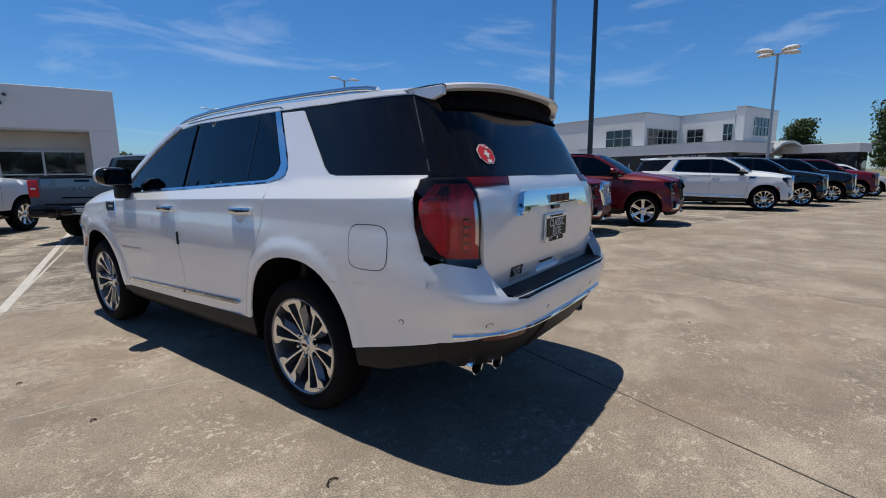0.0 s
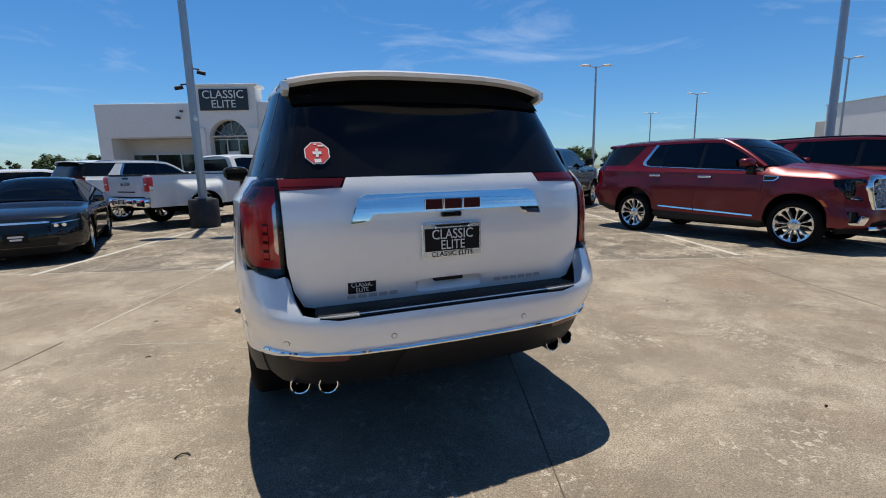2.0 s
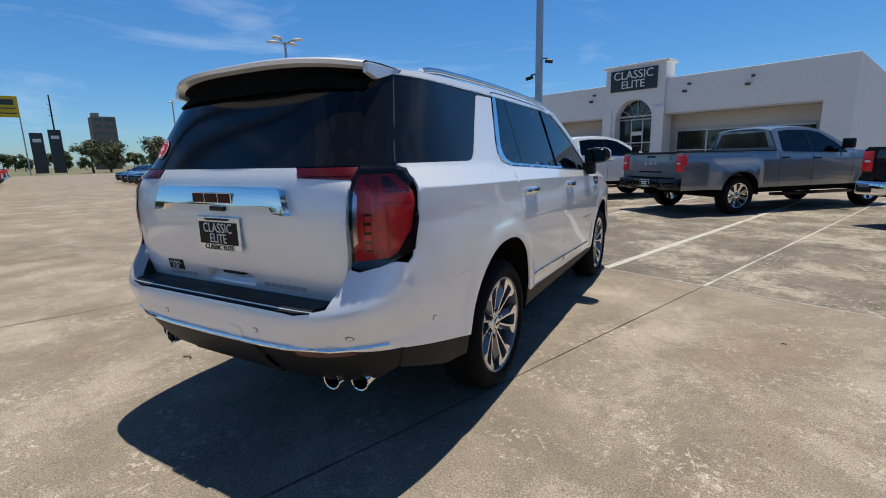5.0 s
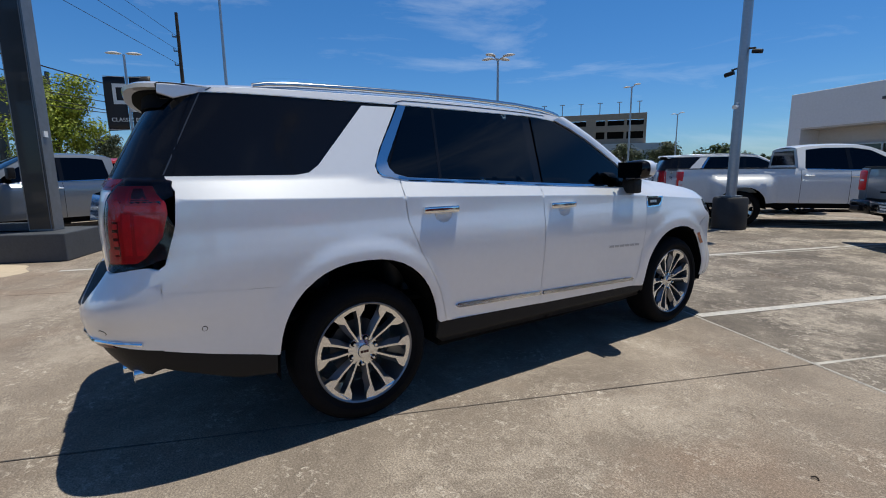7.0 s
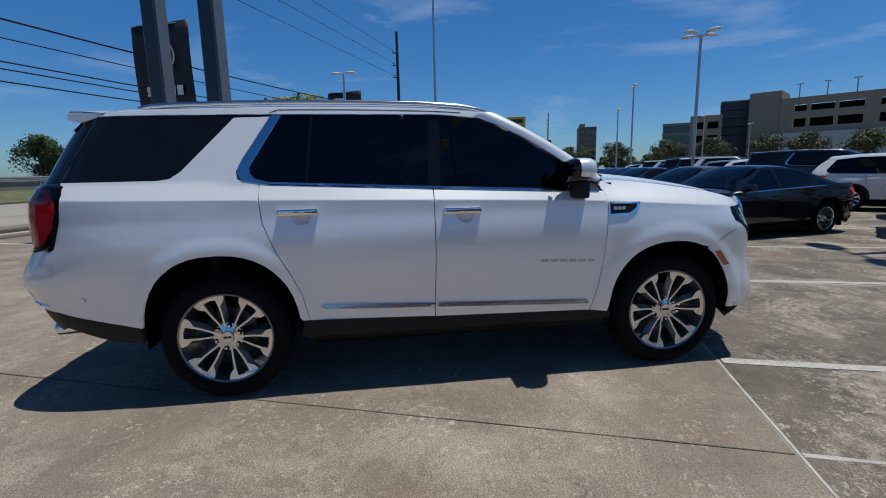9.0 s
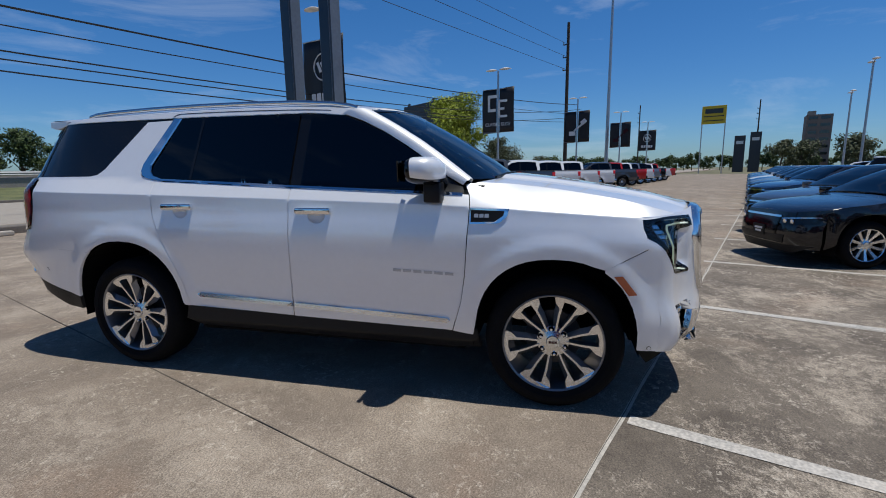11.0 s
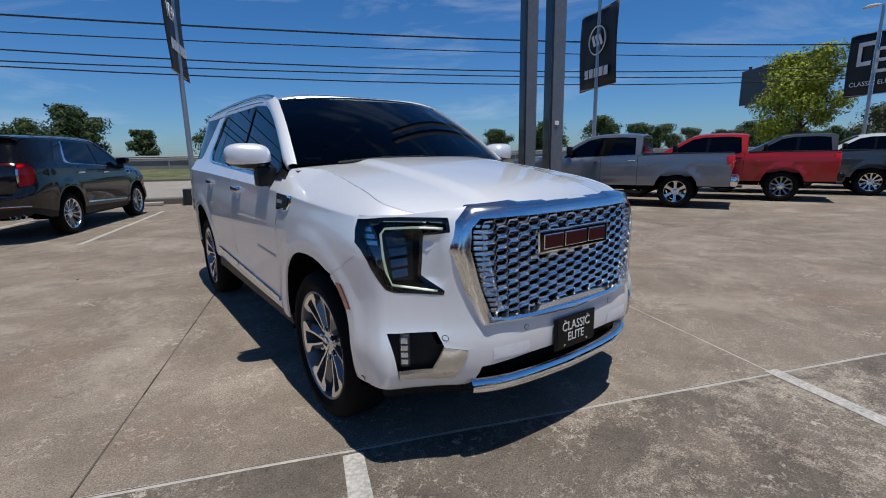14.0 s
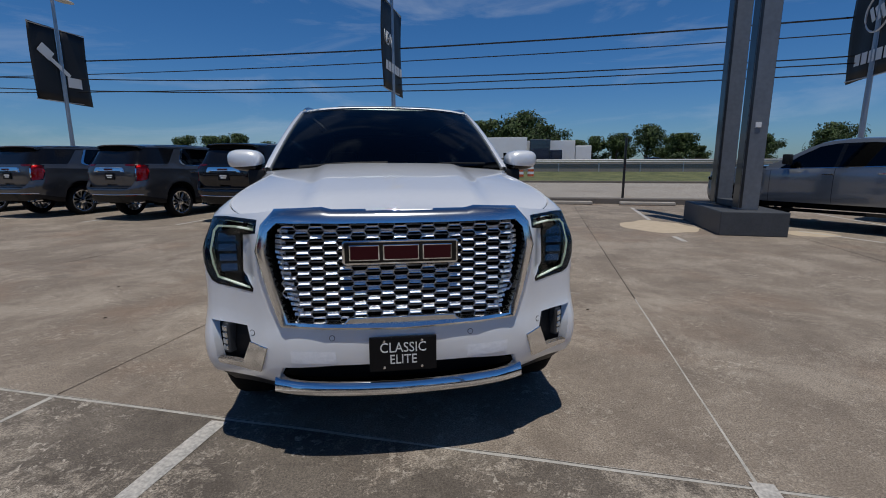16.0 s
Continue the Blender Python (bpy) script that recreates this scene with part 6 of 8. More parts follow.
# kerb, frontage road, verge, barriers and highway
KERB = mat("weathered_kerb_concrete", (0.20, 0.175, 0.15), 0.85, var=0.3, vscale=3, tint=(0.11, 0.095, 0.085))
flat(part("kerb", box_bm([(-110, -13.45, -0.15, 75, -13.0, 0.20)], 0.03), KERB), "low weathered concrete kerb wall along the lot", "kerb")
for i in range(-12, 12):
    s = tagged(part("wheel_stop", box_bm([(-0.9, -0.10, 0, 0.9, 0.10, 0.12)], 0.03), mat("wheel_stop_concrete", (0.40, 0.36, 0.31), 0.85, var=0.2, vscale=4) if i == -12 else bpy.data.materials["wheel_stop_concrete"]), "low concrete wheel stop at the lot's edge", "wheel stop", "wheel stops")
    s.matrix_world = LOT @ pose(4.2 - 1.35 + 2.7 * i, -12.6, 0)
flat(part("road", box_bm([(-420, -33, -0.15, 420, -16.4, -0.02)]), ROAD), "pale concrete frontage road", "road")
flat(part("pavement_strip", box_bm([(-420, -16.38, -0.15, 420, -13.47, -0.005)]), LANE), "concrete strip between kerb and road", "pavement")
bm = bmesh.new()
prof = [(-33.02, 0.12), (-33.2, 0.14), (-36.5, 0.20), (-43, 0.62), (-45.7, 0.62)]
rows = [[bm.verts.new((x, y, z)) for x in (-420, -60, 60, 420)] for y, z in prof]
for u, v in zip(rows, rows[1:]):
    for k in range(3):
        bm.faces.new((u[k], u[k + 1], v[k + 1], v[k]))
flat(part("grass_verge", bm, GRASS), "grass verge rising to the highway barrier", "verge")
flat(part("verge_kerb", box_bm([(-420, -33.02, -0.15, 420, -32.8, 0.13)], 0.02), KERB), "kerb along the grass verge", "kerb")
BARRIER = mat("grey_highway_concrete", (0.30, 0.28, 0.25), 0.85, var=0.2, vscale=0.8, tint=(0.20, 0.185, 0.17))
flat(part("barrier_wall", box_bm([(-420, -46.2, -0.1, 420, -45.7, 1.42)], 0.04), BARRIER), "concrete highway retaining barrier", "barrier")
flat(part("highway", box_bm([(-420, -78, -0.1, 420, -46.2, 1.15)]), ROAD), "raised concrete highway", "road")
flat(part("median_barrier", box_bm([(-420, -58.4, 1.15, 420, -58.0, 2.0)], 0.05), BARRIER), "concrete barrier along the highway", "barrier")
rail = flat(new("guard_rail"), "galvanised guard rail along the highway", "guard rail")
STEEL = mat("galvanised_steel", (0.42, 0.43, 0.44), 0.42, 0.8, var=0.1, vscale=3)
part("rail_beam", prism_bm([(-45.60, 1.55), (-45.56, 1.62), (-45.60, 1.70), (-45.56, 1.78), (-45.60, 1.86), (-45.63, 1.86), (-45.63, 1.55)], -300, 300, "yz"), STEEL, rail)
for i in range(-30, 16):
    part("rail_post", box_bm([(i * 4 - 0.06, -45.75, 0.6, i * 4 + 0.06, -45.63, 1.8)]), STEEL, rail)


# ---------------------------------------------------------------- other vehicles
def vehicle(kind, paint, label, group="", dually=False, wheel_style=3, trim="chrome", face="alloy", step=0.11):
    """A car or pickup that faces +y, on z = 0, built from its own side profile."""
    S = {
        "sedan": dict(top=[(-2.42, 0.96), (-2.3, 1.045), (-1.95, 1.085), (-1.62, 1.10), (-1.2, 1.26), (-0.75, 1.395), (-0.25, 1.44), (0.15, 1.415), (0.55, 1.25), (1.0, 1.01), (1.25, 0.965), (1.8, 0.90), (2.15, 0.81), (2.35, 0.68)], ends=(2.36, -2.44), wb=(1.42, -1.38), r=0.335, rim=0.232, w=0.905, belt=(0.945, -0.035), k=0.70, sill=0.22,
                      ws=(0.16, 0.97), rw=(-1.58, -0.76), roof=(-0.76, 0.16), hood=(1.02, 2.27), boot=(-2.32, -1.60),
                      glass=[(-1.42, 1.035), (-1.30, 1.015), (0.80, 0.945), (0.88, 0.96), (0.50, 1.16), (0.14, 1.325), (-0.25, 1.365), (-0.72, 1.325), (-1.12, 1.20)], door=(-0.12, 0.92, -1.02), cat="car", name="sedan"),
        "crossover": dict(top=[(-2.32, 0.98), (-2.28, 1.15), (-2.12, 1.38), (-1.95, 1.60), (-1.7, 1.655), (-1.0, 1.70), (-0.2, 1.71), (0.3, 1.655), (0.75, 1.40), (1.12, 1.15), (1.35, 1.10), (1.95, 1.00), (2.2, 0.90), (2.34, 0.76)], ends=(2.36, -2.38), wb=(1.40, -1.38), r=0.37, rim=0.25, w=0.94, belt=(1.06, -0.03), k=0.52, sill=0.27,
                          ws=(0.30, 1.10), rw=(-2.22, -1.90), roof=(-1.90, 0.30), hood=(1.14, 2.24), boot=None,
                          glass=[(-2.0, 1.19), (-1.9, 1.14), (0.90, 1.055), (0.98, 1.075), (0.66, 1.34), (0.26, 1.555), (-0.2, 1.61), (-1.2, 1.60), (-1.75, 1.54)], door=(-0.08, 1.0, -1.05), cat="car", name="crossover"),
        "pickup": dict(top=[(-1.02, 1.86), (-0.95, 1.90), (-0.5, 1.935), (0.1, 1.93), (0.45, 1.87), (0.95, 1.60), (1.32, 1.415), (1.5, 1.39), (2.1, 1.35), (2.6, 1.25), (2.82, 1.12)], ends=(2.90, -3.06), wb=(1.92, -1.86), r=0.42, rim=0.27, w=1.01, belt=(1.31, -0.03), k=0.46, sill=0.50,
                       ws=(0.42, 1.33), rw=None, roof=(-1.0, 0.42), hood=(1.36, 2.78), boot=None,
                       glass=[(-0.86, 1.36), (-0.82, 1.34), (0.98, 1.285), (1.06, 1.31), (0.76, 1.56), (0.42, 1.76), (0.1, 1.82), (-0.5, 1.825), (-0.82, 1.79)], door=(0.02, 1.22, -0.93), cat="pickup truck", name="pickup_truck"),
    }[kind]
    if dually:
        S["ends"], S["wb"] = (2.90, -3.51), (1.92, -2.13)
    root = tagged(new(S["name"]), label, S["cat"], group)
    P, C = M[paint], M[trim]
    T = curve(S["top"])
    yf, yr = S["ends"]
    W0, sill, r = S["w"], S["sill"], S["r"]
    belt = lambda y: S["belt"][0] + S["belt"][1] * y
    wide = curve([(sill - 0.1, W0 - 0.06), (sill + 0.12, W0 - 0.012), (sill + 0.35, W0), (belt(0) - 0.13, W0), (belt(0), W0 - 0.035)])
    noz = min(T(yf - 0.12), belt(yf) + 0.02)
    endf = curve([(sill - 0.05, yf - 0.10), (sill + 0.15, yf - 0.01), ((sill + noz) / 2, yf), (noz, yf - 0.05), (noz + 0.3, yf - 0.12)])
    rz1 = T(yr + 0.1) if kind != "pickup" else 1.36
    endr = curve([(sill - 0.05, yr + 0.12), (sill + 0.2, yr + 0.01), ((sill + rz1) / 2, yr), (rz1, yr + 0.05), (rz1 + 0.4, yr + 0.30)])
    if kind == "pickup":
        endr = curve([(0, yr), (2, yr)])
    ycf, ycr, lf, lr = yf - 0.85, yr + 0.75, 5.0, 5.5

    def halfw(y, z):
        b = belt(y)
        w = wide(z) if z < b else W0 - 0.035 - S["k"] * (z - b) - 0.05 * (z - b) ** 2
        for cy in S["wb"]:
            q = math.hypot(y - cy, z - r)
            w += 0.018 * (1 - smooth01(r + 0.13, r + 0.24, q))
        if dually:
            w += 0.17 * (1 - smooth01(0.50, 0.72, abs(y - S["wb"][1]))) * (1 - smooth01(1.02, 1.20, z))
        return w

    def side(y, z):
        w = halfw(y, z)
        if y > ycf:
            w *= max(1e-4, 1 - min(0.9995, (y - ycf) / (endf(z) - ycf)) ** 2.2) ** (1 / lf)
        elif y < ycr and kind != "pickup":
            w *= max(1e-4, 1 - min(0.9995, (ycr - y) / (ycr - endr(z))) ** 2.2) ** (1 / lr)
        return (w, y, z)

    def nose(x, z):
        return (x, ycf + (endf(z) - ycf) * max(1e-5, 1 - (abs(x) / halfw(yf - 0.5, z)) ** lf) ** (1 / 2.2), z)

    def tail(x, z):
        if kind == "pickup":
            return (x, yr + 0.02 * (abs(x)) ** 4, z)
        return (x, ycr - (ycr - endr(z)) * max(1e-5, 1 - (abs(x) / halfw(yr + 0.5, z)) ** lr) ** (1 / 2.2), z)
    drop = 0.055 if kind != "sedan" else 0.05
    edge = lambda y: T(y) - drop

    def top(x, y):
        xe = side(y, edge(y))[0]
        return (x, y, T(y) - drop * min(1.1, abs(x) / max(xe, 0.05)) ** 3)

    def pan(name, outline, fn, material, text="", **k):
        return panel(name, outline, fn, material, root, text, step=k.pop("step", step), **k)
    rise = 1.24
    arches = []
    for cy in S["wb"]:
        arches.append(arch(cy, r * 2 + 0.095, r + 0.085, r, sill - 0.02, 14))
    yb0 = yr + 0.42 if kind != "pickup" else yr + 0.02
    ys = yf - 0.40
    n = 22
    tops = [(ys + (yb0 - ys) * i / n, 0) for i in range(n + 1)]
    roofline = []
    for y, _ in tops:
        z = edge(y) if y > -1.0 or kind != "pickup" else 1.365
        if S["glass"][0][0] - 0.2 < y < 1.15 and kind != "pickup" or (kind == "pickup" and -1.0 <= y < 1.36):
            z = belt(y)
        roofline.append((y, z - 0.002))
    a_f, a_r = [p for p in arches[0] if p[1] > sill + 0.005], [p for p in arches[1] if p[1] > sill + 0.005]
    body = [(yb0, sill + 0.06)] + a_r[::-1] + a_f[::-1] + [(ys, sill + 0.04)] + roofline
    pan("body_side", body, side, P, mirror=True, rim=0.02)
    # upper flank round the windows
    g = S["glass"]
    ymin, ymax = min(p[0] for p in g), max(p[0] for p in g)
    b0 = (-0.99 if kind == "pickup" else max(yb0, ymin - 0.32))
    b1 = ymax + (0.28 if kind == "pickup" else 0.2)
    up = [(b0 + (b1 - b0) * i / 14, belt(b0 + (b1 - b0) * i / 14)) for i in range(15)] + [(b1 + (b0 - b1) * i / 20, edge(b1 + (b0 - b1) * i / 20)) for i in range(21)]
    up = [p for i, p in enumerate(up) if i < 15 or p[1] > belt(p[0]) + 0.002]
    pan("window_frame", up, side, P, mirror=True, rim=0.02, holes=[g])
    pan("side_window", g, side, M["glass_dark"], mirror=True, off=-0.008, rim=0.0)
    pan("window_pillar", [(S["door"][0] - 0.04, g[0][1] - 0.09 if kind != "pickup" else 1.30), (S["door"][0] + 0.04, g[0][1] - 0.09 if kind != "pickup" else 1.30), (S["door"][0] - 0.0, edge(S["door"][0]) - 0.03), (S["door"][0] - 0.08, edge(S["door"][0]) - 0.03)], side, M["gloss_black"], mirror=True, off=-0.004, rim=0.004)
    gl = [(p[0], p[1]) for p in g]
    pan("belt_moulding", [(g[1][0], belt(g[1][0]) + 0.005), (g[3][0], belt(g[3][0]) + 0.0), (g[3][0], belt(g[3][0]) + 0.016), (g[1][0], belt(g[1][0]) + 0.02)], side, C, mirror=True, off=0.006, rim=0.01)
    for dy in S["door"]:
        z0 = sill + 0.05 if not (abs(dy - S["wb"][1]) < r + 0.1) else r * 2 + 0.12
        pan("door_seam", [(dy - 0.004, z0), (dy + 0.004, z0), (dy + 0.004, belt(dy) - 0.01), (dy - 0.004, belt(dy) - 0.01)], side, M["under"], mirror=True, off=0.0015, rim=0)
    for dy in S["door"][:1] + (S["door"][2] + 0.10,):
        y0 = dy + 0.10 if dy == S["door"][0] else dy + 0.05
        hz = belt(y0) - 0.14
        for s in (1, -1):
            x = side(y0, hz)[0]
            part("door_handle", box_bm([(s * (x - 0.005), y0 - 0.10, hz, s * (x + 0.032), y0 + 0.10, hz + 0.03)], 0.008), C if kind == "pickup" else P, root)
    # top surfaces
    def lid(name, y0, y1, material, inset=0.0, off=0.0, k=8, **kw):
        e = [(side(y0 + (y1 - y0) * i / k, edge(y0 + (y1 - y0) * i / k))[0] - inset, y0 + (y1 - y0) * i / k) for i in range(k + 1)]
        return pan(name, e + [(-x, y) for x, y in e[::-1]], top, material, off=off, hub=Vector((0, (y0 + y1) / 2, 0.3)), rim=kw.pop("rim", 0.015), **kw)
    lid("bonnet", *S["hood"], P, 0.004)
    lid("roof", *S["roof"], P)
    e0, e1 = S["ws"]
    pan("screen_frame", [(side(e0 + (e1 - e0) * i / 8, edge(e0 + (e1 - e0) * i / 8))[0], e0 + (e1 - e0) * i / 8) for i in range(9)] + [(-side(e1 + (e0 - e1) * i / 8, edge(e1 + (e0 - e1) * i / 8))[0], e1 + (e0 - e1) * i / 8) for i in range(9)], top, P, off=-0.004, rim=0.0, hub=Vector((0, 0.5, 0.3)), holes=[[(-0.60, e0 + 0.02), (0.60, e0 + 0.02), (0.70, e1 - 0.03), (-0.70, e1 - 0.03)]])
    lid("windscreen", e0 + 0.01, e1 - 0.01, M["glass_dark"], 0.055, 0.001, rim=0)
    if S["rw"]:
        lid("rear_frame", S["rw"][0], S["rw"][1], P, 0.0, -0.006, rim=0)
        lid("rear_window", S["rw"][0] + 0.03, S["rw"][1] - 0.01, M["gloss_black"], 0.07, 0.002, rim=0)
    if S["boot"]:
        lid("boot_lid", *S["boot"], P, 0.004)
    # nose
    xs = lambda z: side(ys, z)[0]
    zt = edge(ys)
    hz0, hz1 = noz - 0.20, noz - 0.045
    big = kind == "pickup"
    outl = [(xs(z), z) for z in np.linspace(sill + 0.03, zt, 7)] + [(0.6, noz + 0.01), (0.0, noz + 0.02), (-0.6, noz + 0.01)] + [(-xs(z), z) for z in np.linspace(zt, sill + 0.03, 7)]
    pan("front_bumper", outl, nose, P, rim=0.02, hub=Vector((0, yf - 1, 0.6)))
    gw = 0.60 if big else 0.42
    gz0, gz1 = (noz - 0.42, noz - 0.03) if big else (noz - 0.32, noz - 0.06)
    pan("grille", [(-gw, gz1), (gw, gz1), (gw * 0.92, gz0), (-gw * 0.92, gz0)], nose, M["gloss_black"], off=0.012, rim=0.012, hub=Vector((0, yf - 1, 0.6)))
    pan("grille_bar", [(-gw, gz1 - 0.10), (gw, gz1 - 0.10), (gw, gz1 - 0.13), (-gw, gz1 - 0.13)], nose, C if big else M["gloss_black"], off=0.022, rim=0.012, hub=Vector((0, yf - 1, 0.6)))
    pan("grille_frame", [(-gw - 0.02, gz1 + 0.02), (gw + 0.02, gz1 + 0.02), (gw + 0.02, gz1 - 0.01), (-gw - 0.02, gz1 - 0.01)], nose, C, off=0.02, rim=0.012, hub=Vector((0, yf - 1, 0.6)))
    pan("lower_intake", [(-0.55, sill + 0.22), (0.55, sill + 0.22), (0.50, sill + 0.10), (-0.50, sill + 0.10)], nose, M["trim"], off=0.008, rim=0.01, hub=Vector((0, yf - 1, 0.6)))
    pan("front_lip", [(-xs(sill + 0.05) + 0.02, sill + 0.08), (xs(sill + 0.05) - 0.02, sill + 0.08), (0.6, sill - 0.04), (-0.6, sill - 0.04)], nose, M["trim"], off=0.004, rim=0.05, hub=Vector((0, yf - 1, 0.6)))
    for s in (1, -1):
        x1 = xs(hz1) - 0.015
        pts = [(s * (gw + 0.03), hz1 - 0.02), (s * x1, hz1 + 0.02), (s * (x1 - 0.01), hz0 + 0.06), (s * (gw + 0.10), hz0 + 0.02)]
        lamp = pan("headlamp", pts, nose, M["gloss_black"], off=0.004, rim=0.008, step=0.06, hub=Vector((0, yf - 1, 0.6)))
        for k in range(2):
            xx = gw + 0.10 + 0.10 * k
            q = nose(s * xx, (hz0 + hz1) / 2 + 0.01)
            ob = part("lamp_unit", moved(lathe_bm([(0, 0.0), (0.030, 0.0), (0.036, -0.01)], 12, "y"), Matrix.Translation((q[0], q[1] + 0.014, q[2]))), M["chrome"], lamp)
        panel("lamp_strip", [(s * (gw + 0.05), hz1 - 0.03), (s * (x1 - 0.01), hz1 + 0.008), (s * (x1 - 0.01), hz1 - 0.008), (s * (gw + 0.05), hz1 - 0.045)], nose, M["satin"], lamp, step=0.06, off=0.014, rim=0.004, hub=Vector((0, yf - 1, 0.6)))
    # tail
    if big:
        pickup_bed(root, S, P, C, side, halfw, dually, pan)
    else:
        xr = lambda z: side(yb0, z)[0]
        zt = edge(yb0)
        outl = [(xr(z), z) for z in np.linspace(sill + 0.06, zt, 7)] + [(0.5, T(yr + 0.12)), (-0.5, T(yr + 0.12))] + [(-xr(z), z) for z in np.linspace(zt, sill + 0.06, 7)]
        pan("rear_panel", outl, tail, P, rim=0.02, hub=Vector((0, yr + 1, 0.6)))
        lz = 0.86 if kind == "sedan" else 1.0
        for s in (1, -1):
            pan("rear_lamp", [(s * 0.45, lz + 0.05), (s * (xr(lz) - 0.01), lz + 0.07), (s * (xr(lz) - 0.01), lz - 0.07), (s * 0.50, lz - 0.05)], tail, M["lamp_red"], off=0.006, rim=0.01, step=0.06, hub=Vector((0, yr + 1, 0.6)))
        pan("rear_valance", [(-xr(sill) + 0.03, sill + 0.14), (xr(sill) - 0.03, sill + 0.14), (0.7, sill - 0.02), (-0.7, sill - 0.02)], tail, M["trim"], off=0.005, rim=0.05, hub=Vector((0, yr + 1, 0.6)))
        plate(root, 0, tail(0, 0.75)[1] - 0.012, 0.75 if kind == "sedan" else 0.85, 180, False, 0)
    if kind == "sedan":
        plate(root, 0, yf + 0.012, sill + 0.25, 0, False, 0)
    # mirrors, wheels, floor
    my = ymax - (0.10 if not big else 0.22)
    for s in (1, -1):
        mz = belt(my) + (0.03 if not big else 0.10)
        x = side(my, belt(my))[0]
        part("door_mirror", box_bm([(s * (x + 0.03), my - 0.05, mz, s * (x + (0.20 if not big else 0.27)), my + 0.07, mz + (0.13 if not big else 0.22)), (s * (x - 0.03), my - 0.01, mz - 0.02, s * (x + 0.08), my + 0.05, mz + 0.04)], 0.025, 2), P if not big else M["trim"], root, smooth=True)
    tw = 0.22 if not big else 0.27
    for i, cy in enumerate(S["wb"]):
        for s in (1, -1):
            out = 0.16 if dually and i == 1 else 0.0
            wheel(root, s * (W0 + out - 0.02 - tw / 2), cy, r, S["rim"], tw, 2 if dually else wheel_style, s < 0, False, face)
            bm = bmesh.new()
            a = arch(cy, r * 2 + 0.10, r + 0.09, r, sill - 0.05, 12)
            u = [bm.verts.new((s * (W0 - 0.015 + out), p[0], p[1])) for p in a]
            v = [bm.verts.new((s * (W0 - 0.42), p[0], p[1])) for p in a]
            for k in range(len(a) - 1):
                bm.faces.new((u[k], u[k + 1], v[k + 1], v[k]))
            bm.faces.new(v)
            part("arch_liner", bm, M["under"], root)
    part("floor_pan", box_bm([(-W0 + 0.12, S["wb"][1] + r + 0.1, sill - 0.06, W0 - 0.12, S["wb"][0] - r - 0.1, sill + 0.12), (-0.45, yr + 0.2, sill, 0.45, yf - 0.25, sill + 0.15), (-W0 + 0.2, yr + 0.12, sill + 0.02, W0 - 0.2, S["wb"][1] - r - 0.08, sill + 0.2)], 0.02), M["under"], root)
    part("cabin", box_bm([(-W0 + 0.2, ymin + 0.25, sill + 0.1, W0 - 0.2, S["ws"][1] - 0.1, belt(0) - 0.1), (-0.62, -0.35, belt(0) - 0.2, -0.18, -0.2, T(-0.3) - 0.22), (0.18, -0.35, belt(0) - 0.2, 0.62, -0.2, T(-0.3) - 0.22)], 0.04, 2), M["leather"], root, smooth=True)
    if big:
        pan("running_board", [(-0.95, 0.42), (1.35, 0.42), (1.35, 0.36), (-0.95, 0.36)], lambda y, z: (W0 - 0.03, y, z), M["gloss_black"], mirror=True, rim=0.15, step=0.3)
    return root


